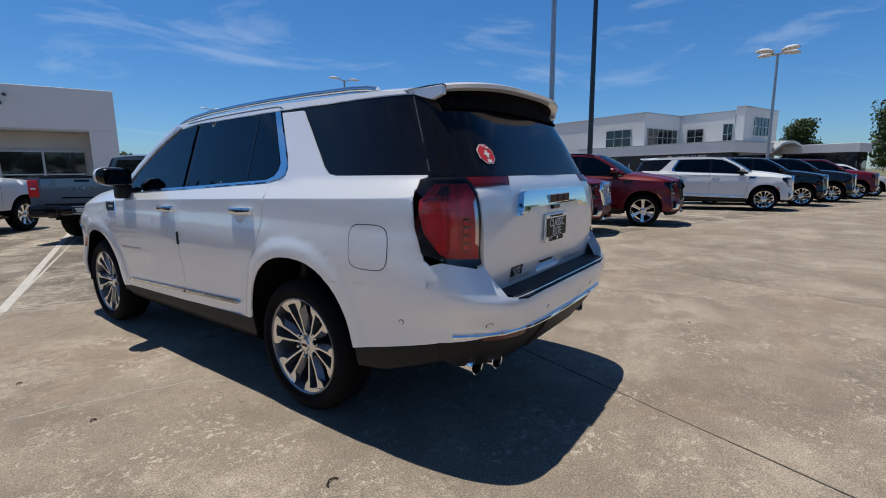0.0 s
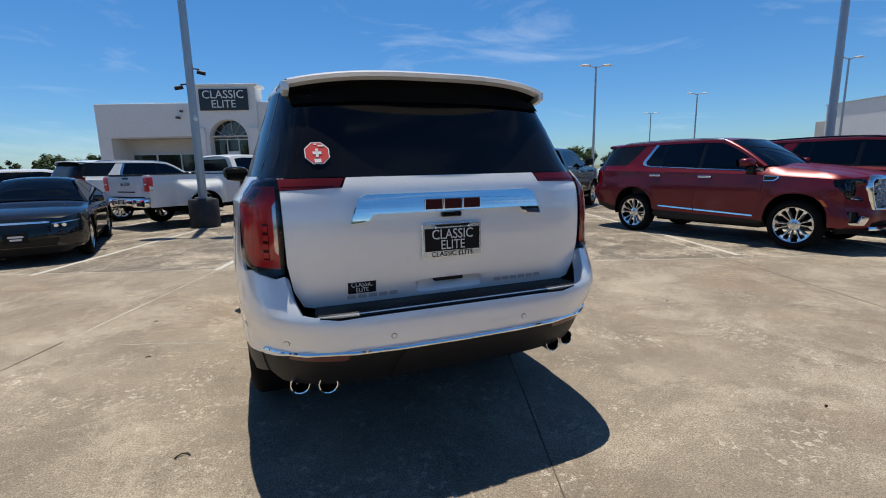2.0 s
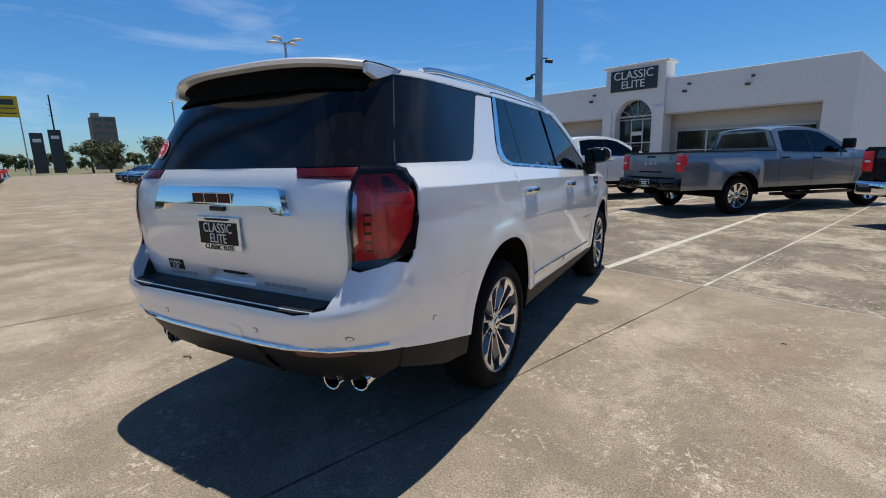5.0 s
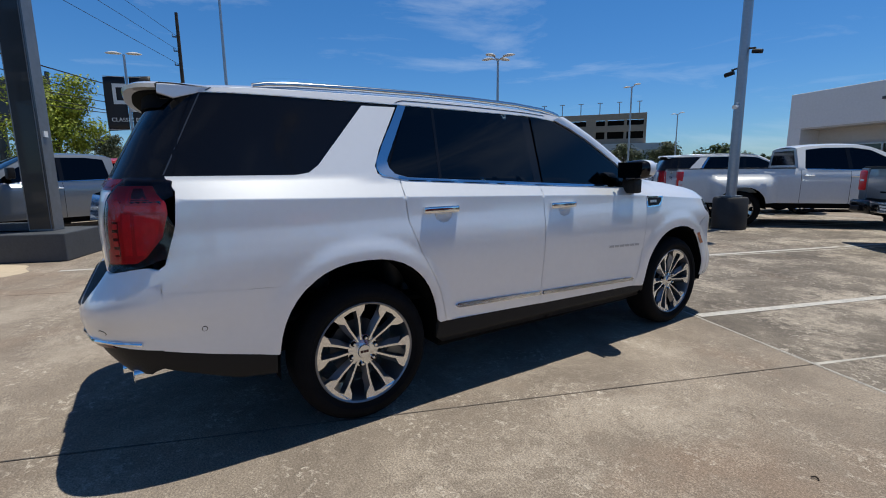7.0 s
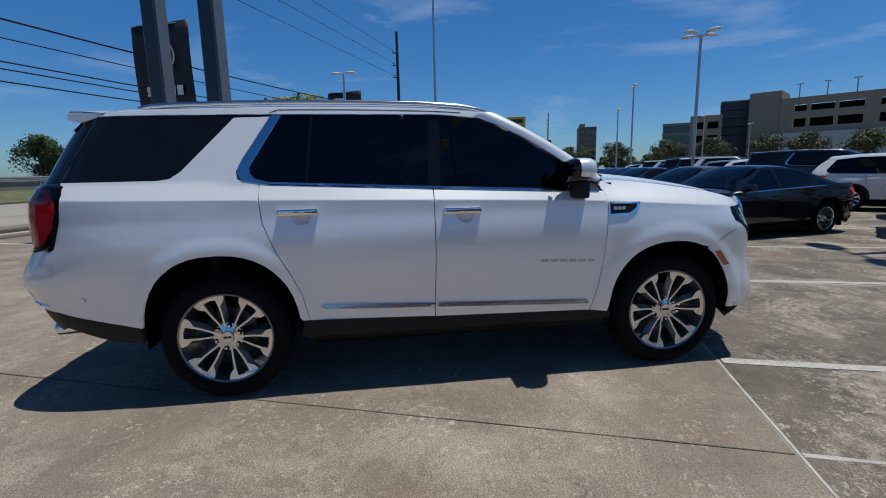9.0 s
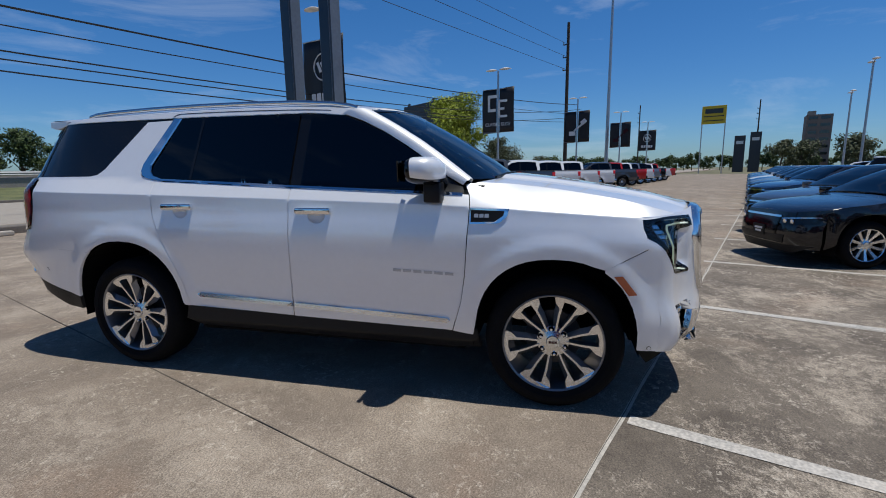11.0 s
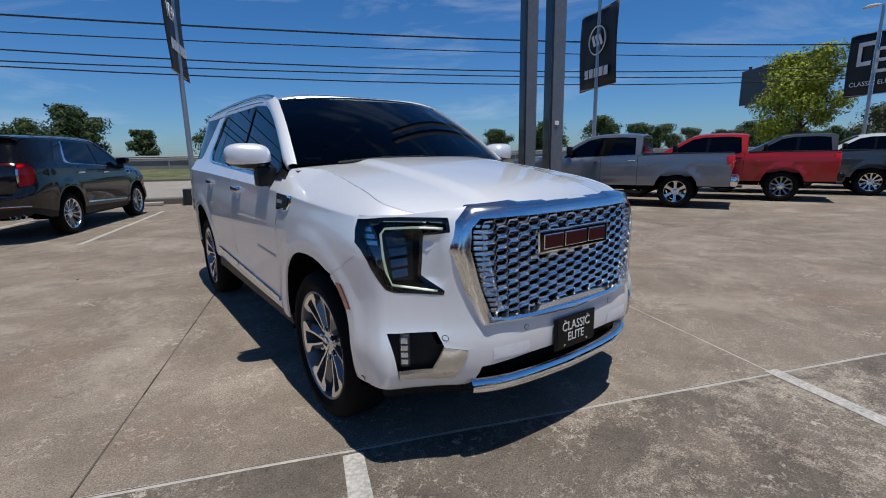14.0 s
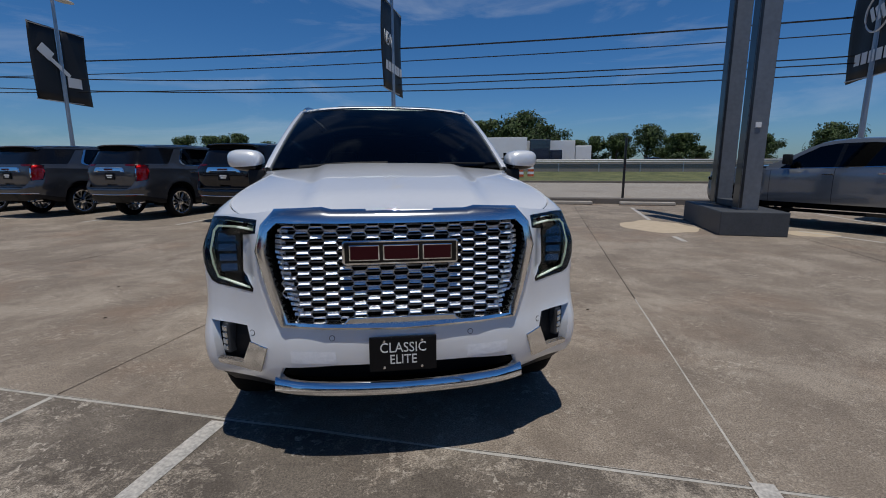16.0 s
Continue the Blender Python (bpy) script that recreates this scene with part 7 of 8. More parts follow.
def pickup_bed(root, S, P, C, side, halfw, dually, pan):
    """The cargo bed, tailgate, lamps, bumper and back of the cab of a pickup."""
    zt = 1.365
    e = -3.06 - S["ends"][1]
    xi = 0.80
    part("bed_floor", box_bm([(-xi, -3.0 - e, 0.78, xi, -1.06, 0.84)]), M["trim"], root)
    for s in (1, -1):
        part("bed_wall", box_bm([(s * xi, -3.0 - e, 0.8, s * (xi + 0.06), -1.06, zt - 0.01)]), P, root)
        part("bed_rail", box_bm([(s * (xi - 0.01), -3.03 - e, zt - 0.006, s * (halfw(-2.6 - e, zt) + 0.004), -1.04, zt + 0.022)], 0.008), M["trim"], root)
    part("bed_front", box_bm([(-xi, -1.10, 0.8, xi, -1.05, zt)]), P, root)
    pan("cab_back", [(-0.93, 1.0), (0.93, 1.0), (0.90, 1.40), (0.68, 1.84), (-0.68, 1.84), (-0.90, 1.40)], lambda x, z: (x, -1.0 + 0.02 * x * x, z), P, rim=0.02, hub=Vector((0, 0, 1)))
    pan("rear_window", [(-0.74, 1.44), (0.74, 1.44), (0.60, 1.78), (-0.60, 1.78)], lambda x, z: (x, -1.0 + 0.02 * x * x, z), M["gloss_black"], off=0.006, rim=0.006, hub=Vector((0, 0, 1)))
    gate = lambda x, z: (x, -3.06 - e + 0.02 * abs(x) ** 4 + 0.02 * smooth01(1.20, 1.36, z), z)
    pan("tailgate", [(-0.78, 0.83), (0.78, 0.83), (0.78, zt - 0.01), (-0.78, zt - 0.01)], gate, P, rim=0.05, hub=Vector((0, -2, 0.9)))
    pan("gate_cap", [(-0.78, zt - 0.03), (0.78, zt - 0.03), (0.78, zt + 0.014), (-0.78, zt + 0.014)], gate, M["trim"], off=0.004, rim=0.06, hub=Vector((0, -2, 0.9)))
    pan("gate_step", [(-0.40, 0.93), (0.40, 0.93), (0.40, 0.96), (-0.40, 0.96)], gate, M["under"], off=0.003, rim=0.002, hub=Vector((0, -2, 0.9)))
    for a, b, c, d in bar_word(3, 0.42, 0.085):
        pan("badge_block", [(a, 1.14 + b), (c, 1.14 + b), (c, 1.14 + d), (a, 1.14 + d)], gate, M["satin"], off=0.008, rim=0.006, hub=Vector((0, -2, 0.9)), step=0.2)
    pan("gate_handle", [(-0.14, 1.26), (0.14, 1.26), (0.14, 1.31), (-0.14, 1.31)], gate, M["gloss_black"], off=0.004, rim=0.004, hub=Vector((0, -2, 0.9)), step=0.2)
    for s in (1, -1):
        part("corner_post", box_bm([(s * 0.785, -3.055 - e, 0.80, s * (halfw(-3.0 - e, 0.9) - 0.004), -2.98 - e, zt - 0.01)], 0.012), P, root)
        lamp = part("rear_lamp", box_bm([(s * 0.82, -3.075 - e, 0.96, s * (halfw(-3.0 - e, 1.2) + 0.006), -2.93 - e, 1.31)], 0.02), M["lamp_dark"], root, smooth=True)
        part("lamp_frame", box_bm([(s * 0.86, -3.082 - e, 1.12, s * (halfw(-3.0 - e, 1.2) - 0.05), -3.07 - e, 1.155)], 0.004), M["paper"], lamp)
        part("bumper_end", box_bm([(s * 0.42, -3.20 - e, 0.56, s * 0.99, -3.02 - e, 0.80)], 0.05, 3), C, root, smooth=True)
        part("bumper_step", box_bm([(s * 0.66, -3.212 - e, 0.60, s * 0.93, -3.15 - e, 0.70)], 0.02), M["trim"], root)
    part("bumper_middle", box_bm([(-0.43, -3.19 - e, 0.60, 0.43, -3.04 - e, 0.79)], 0.03, 2), C, root, smooth=True)
    part("hitch", box_bm([(-0.06, -3.16 - e, 0.46, 0.06, -2.6 - e, 0.57), (-0.5, -2.9 - e, 0.5, 0.5, -2.75 - e, 0.62)], 0.01), M["under"], root)
    plate(root, 0, -3.205 - e, 0.70, 180, False, 0.012)
    part("fuel_cap_lid", moved(lathe_bm([(0, 0.004), (0.075, 0.004), (0.08, 0.0)], 18, "x"), Matrix.Translation((-halfw(-1.25, 1.05) - 0.006, -1.25, 1.05)) @ Matrix.Diagonal((-1, 1, 1, 1))), P, root)
    part("axle", tube_bm([(-0.75, S["wb"][1], 0.42), (0.75, S["wb"][1], 0.42)], 0.09, 8), M["under"], root)


MADE = {}


def park(key, build, lx, ly, head, size=1.0, label=""):
    """Puts a vehicle at a place of the lot; head: degrees from the stall direction. Built once for a key, then copied."""
    m = LOT @ pose(lx, ly, 0, 0, 0, head) @ Matrix.Scale(size, 4)
    if key not in MADE:
        ob = build()
        ob.matrix_world = m
        MADE[key] = ob
    else:
        ob = copy_thing(MADE[key], m)
    if label:
        ob["label"] = label
    return ob


ROW_R, ROW_L, ROW_P, ROW_S = "vehicles facing the lane", "saloon cars facing the lane", "pickup trucks by the kerb", "sport utility vehicles by the kerb"
SUVB = lambda paint, label, grp, **k: (lambda: suv(paint, 0.085, False, label=label, group=grp, **k))
CAR = lambda kind, paint, label, grp="", **k: (lambda: vehicle(kind, paint, label, grp, **k))

ANG = 208                                       # the rows along the lane stand aslant
park("suv_red", SUVB("red", "deep red sport utility vehicle with chrome grille", ROW_R), 6.95, 4.35, ANG)
park("suv_red_dark", SUVB("red", "deep red sport utility vehicle with black grille", ROW_R, dark_trim=True, wheel_style=1), 10.0, 4.25, ANG)
park("suv_white", SUVB("white", "white long sport utility vehicle in the row", ROW_R), 17.2, 4.2, ANG)
park("suv_black", SUVB("black", "glossy black sport utility vehicle in the row", ROW_R), 20.6, 4.2, ANG)
park("suv_black", None, 24.0, 4.2, ANG)
park("suv_red", None, 27.4, 4.2, ANG)
park("crossover_white", CAR("crossover", "white", "white crossover parked in the row", ROW_R), 30.8, 4.2, ANG)
# saloons facing the lane, away along -x
COL = ["black", "gunmetal", None, "navy", "black", "silver", "navy", "white", "gunmetal", "navy", "black", "silver", "navy", "black"]
for i, c in enumerate(COL):
    if c:
        words = {"black": "black", "gunmetal": "dark grey", "navy": "dark blue", "silver": "silver grey", "white": "white"}[c]
        park("sedan_" + c, CAR("sedan", c, words + " saloon car parked facing the lane", ROW_L), -6.92 - 3.05 * i, 4.96, ANG)
# second row, noses the other way
for i, (kd, c) in enumerate((("suv", "black"), ("crossover", "white"), ("crossover", "silver"), ("suv", "white"), ("suv", "black"), ("crossover", "navy"), ("suv", "white"), ("crossover", "white"), ("crossover", "black"), ("crossover", "white"))):
    x = -15.2 - 3.0 * i
    if kd == "suv":
        park("suv_" + c, None, x, 11.2, -28)
    else:
        park("crossover_" + c, CAR("crossover", c, {"white": "white", "silver": "silver grey", "navy": "dark blue", "black": "black"}[c] + " crossover parked in the second row", "vehicles in the second row"), x, 11.0, -28)
park("suv_white", None, -9.0, 12.3, -30)
park("crossover_white", None, -12.2, 11.6, -28)
park("dually_white", CAR("pickup", "white", "white crew-cab pickup with wide rear wheels", dually=True), -5.3, 11.2, -31, 1.05)
park("dually_silver", CAR("pickup", "silver", "silver grey crew-cab pickup with wide rear wheels", dually=True, trim="gloss_black"), -0.15, 11.4, -28, 1.05)
park("dually_black", CAR("pickup", "black", "black crew-cab pickup with wide rear wheels", dually=True), 4.96, 10.95, -36, 1.05)
park("suv_white", None, 10.6, 17.0, 0)
# pickups by the kerb
for i, (c, t) in enumerate((("silver", "chrome"), ("bright_red", "gloss_black"), ("gunmetal", "chrome"), ("white", "gloss_black"), ("white", "chrome"), ("white", "chrome"), (None, ""), ("gunmetal", "gloss_black"), ("bright_red", "gloss_black"), ("white", "chrome"), ("silver", "chrome"), ("black", "chrome"), ("white", "chrome"), ("bright_red", "gloss_black"))):
    if c:
        words = {"silver": "silver grey", "bright_red": "bright red", "gunmetal": "dark grey", "white": "white", "black": "black"}[c]
        park("pickup_" + c + t, CAR("pickup", c, words + " crew-cab pickup truck parked by the kerb", ROW_P, trim=t, wheel_style=1 if c == "silver" else 3, face="alloy" if t == "chrome" else "alloy_dark"), -8.26 - 3.65 * i, -7.36, 220)
# sport utility vehicles by the kerb
for i, c in enumerate(("black", "gunmetal", "gunmetal", "black", "black")):
    park("suv_" + c, SUVB(c, "dark grey sport utility vehicle parked by the kerb", ROW_S), 5.64 + 3.2 * i, -8.4, 175)


# ---------------------------------------------------------------- showroom
STUCCO = mat("white_stucco", (0.80, 0.80, 0.79), 0.85, var=0.05, vscale=0.8, tint=(0.73, 0.73, 0.73), bump=0.1, bscale=80)
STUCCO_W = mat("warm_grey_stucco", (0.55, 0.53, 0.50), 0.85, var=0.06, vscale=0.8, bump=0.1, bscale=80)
SIGN_BLK = mat("black_sign_panel", (0.012, 0.012, 0.014), 0.4, 0, 0.2, 0.1, 3)
FRAME = mat("pale_aluminium_frame", (0.55, 0.55, 0.54), 0.4, 0.6, var=0.05, vscale=3)
DARKWIN = mat("dark_shop_glass", (0.010, 0.012, 0.014), 0.05, 0, 0.5, 0.15, 0.5)
POLE = mat("silver_painted_pole", (0.42, 0.43, 0.45), 0.38, 0.7, var=0.08, vscale=2)
BLACKPOLE = mat("black_painted_pole", (0.010, 0.010, 0.011), 0.4, 0, 0.3, 0.1, 3)
FOOT = mat("black_painted_footing", (0.014, 0.014, 0.015), 0.6, var=0.2, vscale=4, tint=(0.03, 0.03, 0.03))
LAMPHEAD = mat("pale_grey_lamp_housing", (0.60, 0.60, 0.60), 0.5, var=0.08, vscale=3)
BASE = mat("dark_grey_painted_base", (0.055, 0.06, 0.068), 0.6, 0, 0, 0.15, 3)


def lot_thing(name, label, category, lx=0, ly=0, rz=0, group="", kind=""):
    ob = tagged(new(name), label, category, group, kind)
    ob.matrix_world = LOT @ pose(lx, ly, 0, 0, 0, rz)
    return ob


show = lot_thing("showroom", "white stucco car showroom with an arched entrance tower", "building")
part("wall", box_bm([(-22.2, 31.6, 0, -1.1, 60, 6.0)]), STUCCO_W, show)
part("fascia", box_bm([(-22.3, 30.0, 4.1, -15.25, 32.0, 6.4)], 0.03), STUCCO, show)
part("fascia", box_bm([(-10.95, 30.0, 4.1, -1.05, 32.0, 6.4)], 0.03), STUCCO, show)
part("pier", box_bm([(-22.3, 30.0, 0, -21.4, 32.0, 4.1)], 0.02), STUCCO, show)
part("pier", box_bm([(-2.4, 30.0, 0, -1.05, 32.0, 4.1)], 0.02), STUCCO, show)
part("side_wall", box_bm([(-1.6, 32.0, 0, -1.06, 60.0, 6.4)], 0.02), STUCCO, show)
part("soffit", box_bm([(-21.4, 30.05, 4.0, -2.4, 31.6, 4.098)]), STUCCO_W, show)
# tower with an arched opening
cx, hw, spring, rad = -13.08, 1.35, 3.85, 1.35
bm = bmesh.new()
pts = [(-15.25, 0.0), (cx - hw, 0.0), (cx - hw, spring)] + [(cx - rad * math.cos(a), spring + rad * math.sin(a)) for a in (math.pi * k / 20 for k in range(1, 20))] + [(cx + hw, spring), (cx + hw, 0.0), (-10.95, 0.0), (-10.95, 7.45), (-15.25, 7.45)]
part("tower", prism_bm(pts, 29.8, 31.2, "xz"), STUCCO, show)
part("tower_cap", box_bm([(-15.45, 29.7, 7.452, -10.75, 31.3, 7.62)], 0.03), STUCCO, show)
for x0 in (-15.35, -11.55):
    part("pilaster", box_bm([(x0, 29.62, 0, x0 + 0.7, 29.797, 4.6)], 0.02), STUCCO, show)
sg = part("sign", box_bm([(-14.82, 29.66, 5.82, -11.46, 29.79, 7.26)], 0.02), SIGN_BLK, show)
for word, z, sz in (("CLASSIC", 6.86, 0.78), ("ELITE", 6.22, 0.74)):
    part("lettering", moved(text_bm(word, sz, depth=0.02), Matrix.Translation((-13.14, 29.64, z)) @ pose(0, 0, 0, 90)), M["letters"], sg)
ent = part("entrance_glass", box_bm([(cx - hw, 30.6, 0, cx + hw, 30.64, spring + rad - 0.02)]), DARKWIN, show)
for x in (-0.42, 0.42):
    part("mullion", box_bm([(cx + x - 0.04, 30.52, 0, cx + x + 0.04, 30.598, spring)]), FRAME, ent)
for z in (2.2, spring):
    part("transom", box_bm([(cx - hw, 30.50, z - 0.04, cx + hw, 30.596, z + 0.04)]), FRAME, ent)
for k in range(1, 6):
    a = math.pi * k / 6
    part("fan_bar", tube_bm([(cx + 0.35 * math.cos(a), 30.55, spring + 0.35 * math.sin(a)), (cx + rad * math.cos(a), 30.55, spring + rad * math.sin(a))], 0.035, 6), FRAME, ent)
part("fan_ring", tube_bm([(cx + 0.38 * math.cos(math.pi * k / 14), 30.55, spring + 0.38 * math.sin(math.pi * k / 14)) for k in range(15)], 0.04, 6), FRAME, ent)
part("number_bar", box_bm([(cx - 0.42, 30.47, 2.72, cx + 0.42, 30.495, 3.0)]), M["letters"], ent)
for x0, x1 in ((-20.9, -15.6), (-10.6, -2.8)):
    n = max(2, round((x1 - x0) / 1.75))
    for i in range(n):
        a, b = x0 + (x1 - x0) * i / n, x0 + (x1 - x0) * (i + 1) / n
        w = part("window", box_bm([(a + 0.03, 31.5, 0.3, b - 0.03, 31.59, 2.9)]), DARKWIN, show)
        part("frame", box_bm([(a - 0.05, 31.42, 0.25, a + 0.05, 31.52, 2.95)]), FRAME, w)
        part("rail", box_bm([(a + 0.05, 31.43, 1.55, b - 0.05, 31.51, 1.63)]), FRAME, w)
        part("head", box_bm([(a + 0.05, 31.43, 2.88, b - 0.05, 31.51, 2.98)]), FRAME, w)
for x in (-16.4, -9.6, -6.0):
    part("flood_light", box_bm([(x - 0.2, 29.7, 5.3, x + 0.02, 29.99, 5.45)], 0.02), BASE, show)
    part("wall_camera", box_bm([(x + 0.1, 29.7, 5.75, x + 0.25, 29.99, 5.88)], 0.02), BASE, show)

# ---------------------------------------------------------------- white two-storey building beyond the red cars
b2 = lot_thing("dealership_building", "white two-storey dealership with ribbon windows and arched canopy", "building", 46.2, 18.4, 0)
part("front_wing", box_bm([(-1.4, -2.9, 3.05, 7.0, 14.6, 4.0)], 0.03), STUCCO, b2)
part("wing_coping", box_bm([(-1.46, -2.96, 4.002, 7.0, 14.6, 4.10)], 0.01), FRAME, b2)
part("shop_front", box_bm([(-1.1, -2.6, 0, 6.9, 14.6, 3.048)]), DARKWIN, b2)
for i in range(9):
    part("mullion", box_bm([(-1.18, -2.5 + 2.05 * i, 0, -1.102, -2.38 + 2.05 * i, 2.2)]), FRAME, b2)
part("upper_storey", box_bm([(0, 6.9, 4.0, 17.8, 13.6, 7.6)], 0.03), STUCCO, b2)
part("upper_storey", box_bm([(7.0, 0.9, 0, 17.8, 6.88, 7.6)], 0.03), STUCCO, b2)
part("entrance_tower", box_bm([(7.02, 0, 0, 15.3, 0.88, 7.95)], 0.03), STUCCO, b2)
for x0, y0, x1, y1, z in ((-0.06, 6.84, 17.8, 13.66, 7.602), (6.94, 0.9, 17.8, 6.82, 7.602), (6.96, -0.06, 15.36, 0.9, 7.952)):
    part("coping", box_bm([(x0, y0, z, x1, y1, z + 0.10)], 0.01), FRAME, b2)
part("low_wing", box_bm([(13.2, -8.1, 3.1, 17.0, -1.5, 4.0)], 0.03), STUCCO, b2)
part("low_wing_glass", box_bm([(13.4, -7.9, 0, 16.8, -1.5, 3.098)]), DARKWIN, b2)


def office_window(axis, at, u0, u1, z0, z1):
    """A dark window with pale bars, on a wall that faces -x (axis x) or -y."""
    f = (lambda d0, d1, a0, a1, c0, c1: (at + d0, a0, c0, at + d1, a1, c1)) if axis == "x" else (lambda d0, d1, a0, a1, c0, c1: (a0, at + d0, c0, a1, at + d1, c1))
    w = part("window", box_bm([f(-0.05, -0.004, u0, u1, z0, z1)]), DARKWIN, b2)
    n = max(2, round((u1 - u0) / 1.0))
    for i in range(n + 1):
        u = u0 + (u1 - u0) * i / n
        part("bar", box_bm([f(-0.11, -0.052, u - 0.03, u + 0.03, z0, z1)]), FRAME, w)
    part("bar", box_bm([f(-0.115, -0.053, u0, u1, (z0 + z1) / 2 - 0.03, (z0 + z1) / 2 + 0.03)]), FRAME, w)


office_window("x", 0, 8.5, 11.7, 4.2, 6.0)
office_window("y", 6.9, 0.5, 6.4, 4.2, 6.0)
office_window("x", 7.0, 4.1, 5.9, 4.35, 6.0)
office_window("x", 7.0, 1.05, 2.0, 4.2, 6.3)
office_window("y", 0, 9.3, 12.8, 5.1, 7.0)
part("entrance_canopy", prism_bm([(6.6, 3.45), (8.2, 4.05), (10.2, 4.4), (11.6, 4.4), (13.6, 4.0), (15.4, 3.2), (15.4, 3.0), (13.6, 3.75), (11.6, 4.12), (10.2, 4.12), (8.2, 3.8), (6.6, 3.2)], -3.2, -0.01, "xz"), FRAME, b2)
part("entrance", box_bm([(8.6, -0.06, 0, 13.4, -0.004, 3.6)]), DARKWIN, b2)
part("lettering", moved(text_bm("CLASSIC ELITE", 0.62, depth=0.02), Matrix.Translation((-1.14, 1.6, 2.62)) @ pose(0, 0, 0, 90, 0, -90)), M["letters"], b2)
b3 = lot_thing("warehouse", "long plain white warehouse behind the lot", "building", 46.4, 32.1, 0)
part("wall", box_bm([(0, 0, 0, 18, 15.0, 7.5)], 0.03), STUCCO, b3)
part("roof_edge", box_bm([(-0.1, -0.02, 7.502, 18.1, 15.1, 7.62)], 0.02), FRAME, b3)
part("low_end", box_bm([(3.6, 15.02, 0, 14, 20.5, 6.2)], 0.03), STUCCO_W, b3)

# ---------------------------------------------------------------- parking garage
TAN = mat("tan_precast_concrete", (0.36, 0.285, 0.225), 0.85, var=0.10, vscale=0.15, tint=(0.31, 0.25, 0.195))
WHITEWALL = mat("pale_rendered_wall", (0.50, 0.50, 0.52), 0.8, var=0.05, vscale=0.2)
gar = lot_thing("parking_garage", "tan precast concrete parking garage of several decks", "building", -142.3, 65.8, math.degrees(math.atan2(95 - 65.8, -123 + 142.3)))
part("podium", box_bm([(-2, -2, 0, 42, 40, 9.6)]), WHITEWALL, gar)
part("stair_tower", box_bm([(-7.5, 0.5, 0, 0, 12, 21.3)], 0.05), TAN, gar)
for z in (9.7, 13.4, 17.0):
    part("deck_parapet", box_bm([(0.01, 0, z, 35, 0.5, z + (1.9 if z > 10 else 1.5))], 0.03), TAN, gar)
part("deck_shadow", box_bm([(0.02, 4, 9.6, 35, 40, 17.2)]), M["under"], gar)
for i in range(7):
    part("pier", box_bm([(i * 5.7 + 0.02, 0.1, 9.6, i * 5.7 + (3.0 if i in (0, 3) else 0.8), 1.2, 17.8)], 0.02), TAN, gar)
for i in range(6):
    part("deck_lamp", joined(tube_bm([(3 + 6 * i, 6, 17), (3 + 6 * i, 6, 23.0)], 0.16, 6), box_bm([(2.2 + 6 * i, 5.8, 23, 3.8 + 6 * i, 6.2, 23.2)])), POLE, gar)


def facing(name, label, a, b):
    """A far building whose front runs from one lot place to another; returns it and its length."""
    ob = lot_thing(name, label, "building", a[0], a[1], math.degrees(math.atan2(b[1] - a[1], b[0] - a[0])))
    return ob, math.hypot(b[0] - a[0], b[1] - a[1])


SLATE = mat("slate_grey_cladding", (0.040, 0.046, 0.055), 0.45, 0.2, var=0.15, vscale=0.3)
off, w = facing("office_block", "low dark glazed office block with pale floor bands", (-142, 36), (-140, 43))
part("tower", box_bm([(0, 0, 0, w, 14, 13.2)], 0.05), DARKWIN, off)
for z in (3.6, 6.9, 10.1, 12.9):
    part("floor_band", box_bm([(-0.1, -0.12, z, w + 0.1, 14.1, z + 0.6)], 0.02), BARRIER, off)
off, w = facing("deck_block", "tan precast car-park deck with dark open bays", (-140, 42.6), (-138, 50))
part("deck_shadow", box_bm([(0.1, 1.5, 0, w - 0.1, 16, 14.0)]), M["under"], off)
for z in (2.6, 6.2, 9.8, 13.4):
    part("deck_parapet", box_bm([(0, 0, z, w, 1.4, z + 1.7)], 0.03), TAN, off)
for i in range(3):
    part("pier", box_bm([(i * (w - 0.8) / 2, 0.05, 0, i * (w - 0.8) / 2 + 0.8, 1.6, 13.4)], 0.02), TAN, off)
off, w = facing("sign_block", "slate grey clad block carrying a pale sign", (-152.6, 54.5), (-148.8, 66))
part("tower", box_bm([(0, 0, 0, w, 14, 19.8)], 0.05), SLATE, off)
for z in (10.2, 12.6, 15.0, 17.4):
    part("cladding_joint", box_bm([(0.2, -0.06, z, w - 0.2, -0.002, z + 0.16)]), M["under"], off)
part("roof_edge", box_bm([(-0.1, -0.1, 19.802, w + 0.1, 14.1, 20.2)], 0.02), BARRIER, off)
part("sign_bar", box_bm([(w * 0.62, -0.2, 17.0, w * 0.86, -0.062, 18.6)]), M["letters"], off)
off, w = facing("far_tower", "brownish tower block far beyond the lot", (-255, 22), (-255, 31))
part("tower", box_bm([(0, 0, 0, w, 12, 23)], 0.05), mat("brown_render", (0.22, 0.17, 0.15), 0.85, var=0.1, vscale=0.1), off)
part("roof_house", box_bm([(0.5, 1, 23.0, 3.2, 6, 24.6)], 0.05), BARRIER, off)
for z in range(3, 22, 3):
    part("window_band", box_bm([(0.8, -0.06, z, w * 0.42, -0.002, z + 1.2), (w * 0.55, -0.06, z, w - 0.8, -0.002, z + 1.2)]), DARKWIN, off)
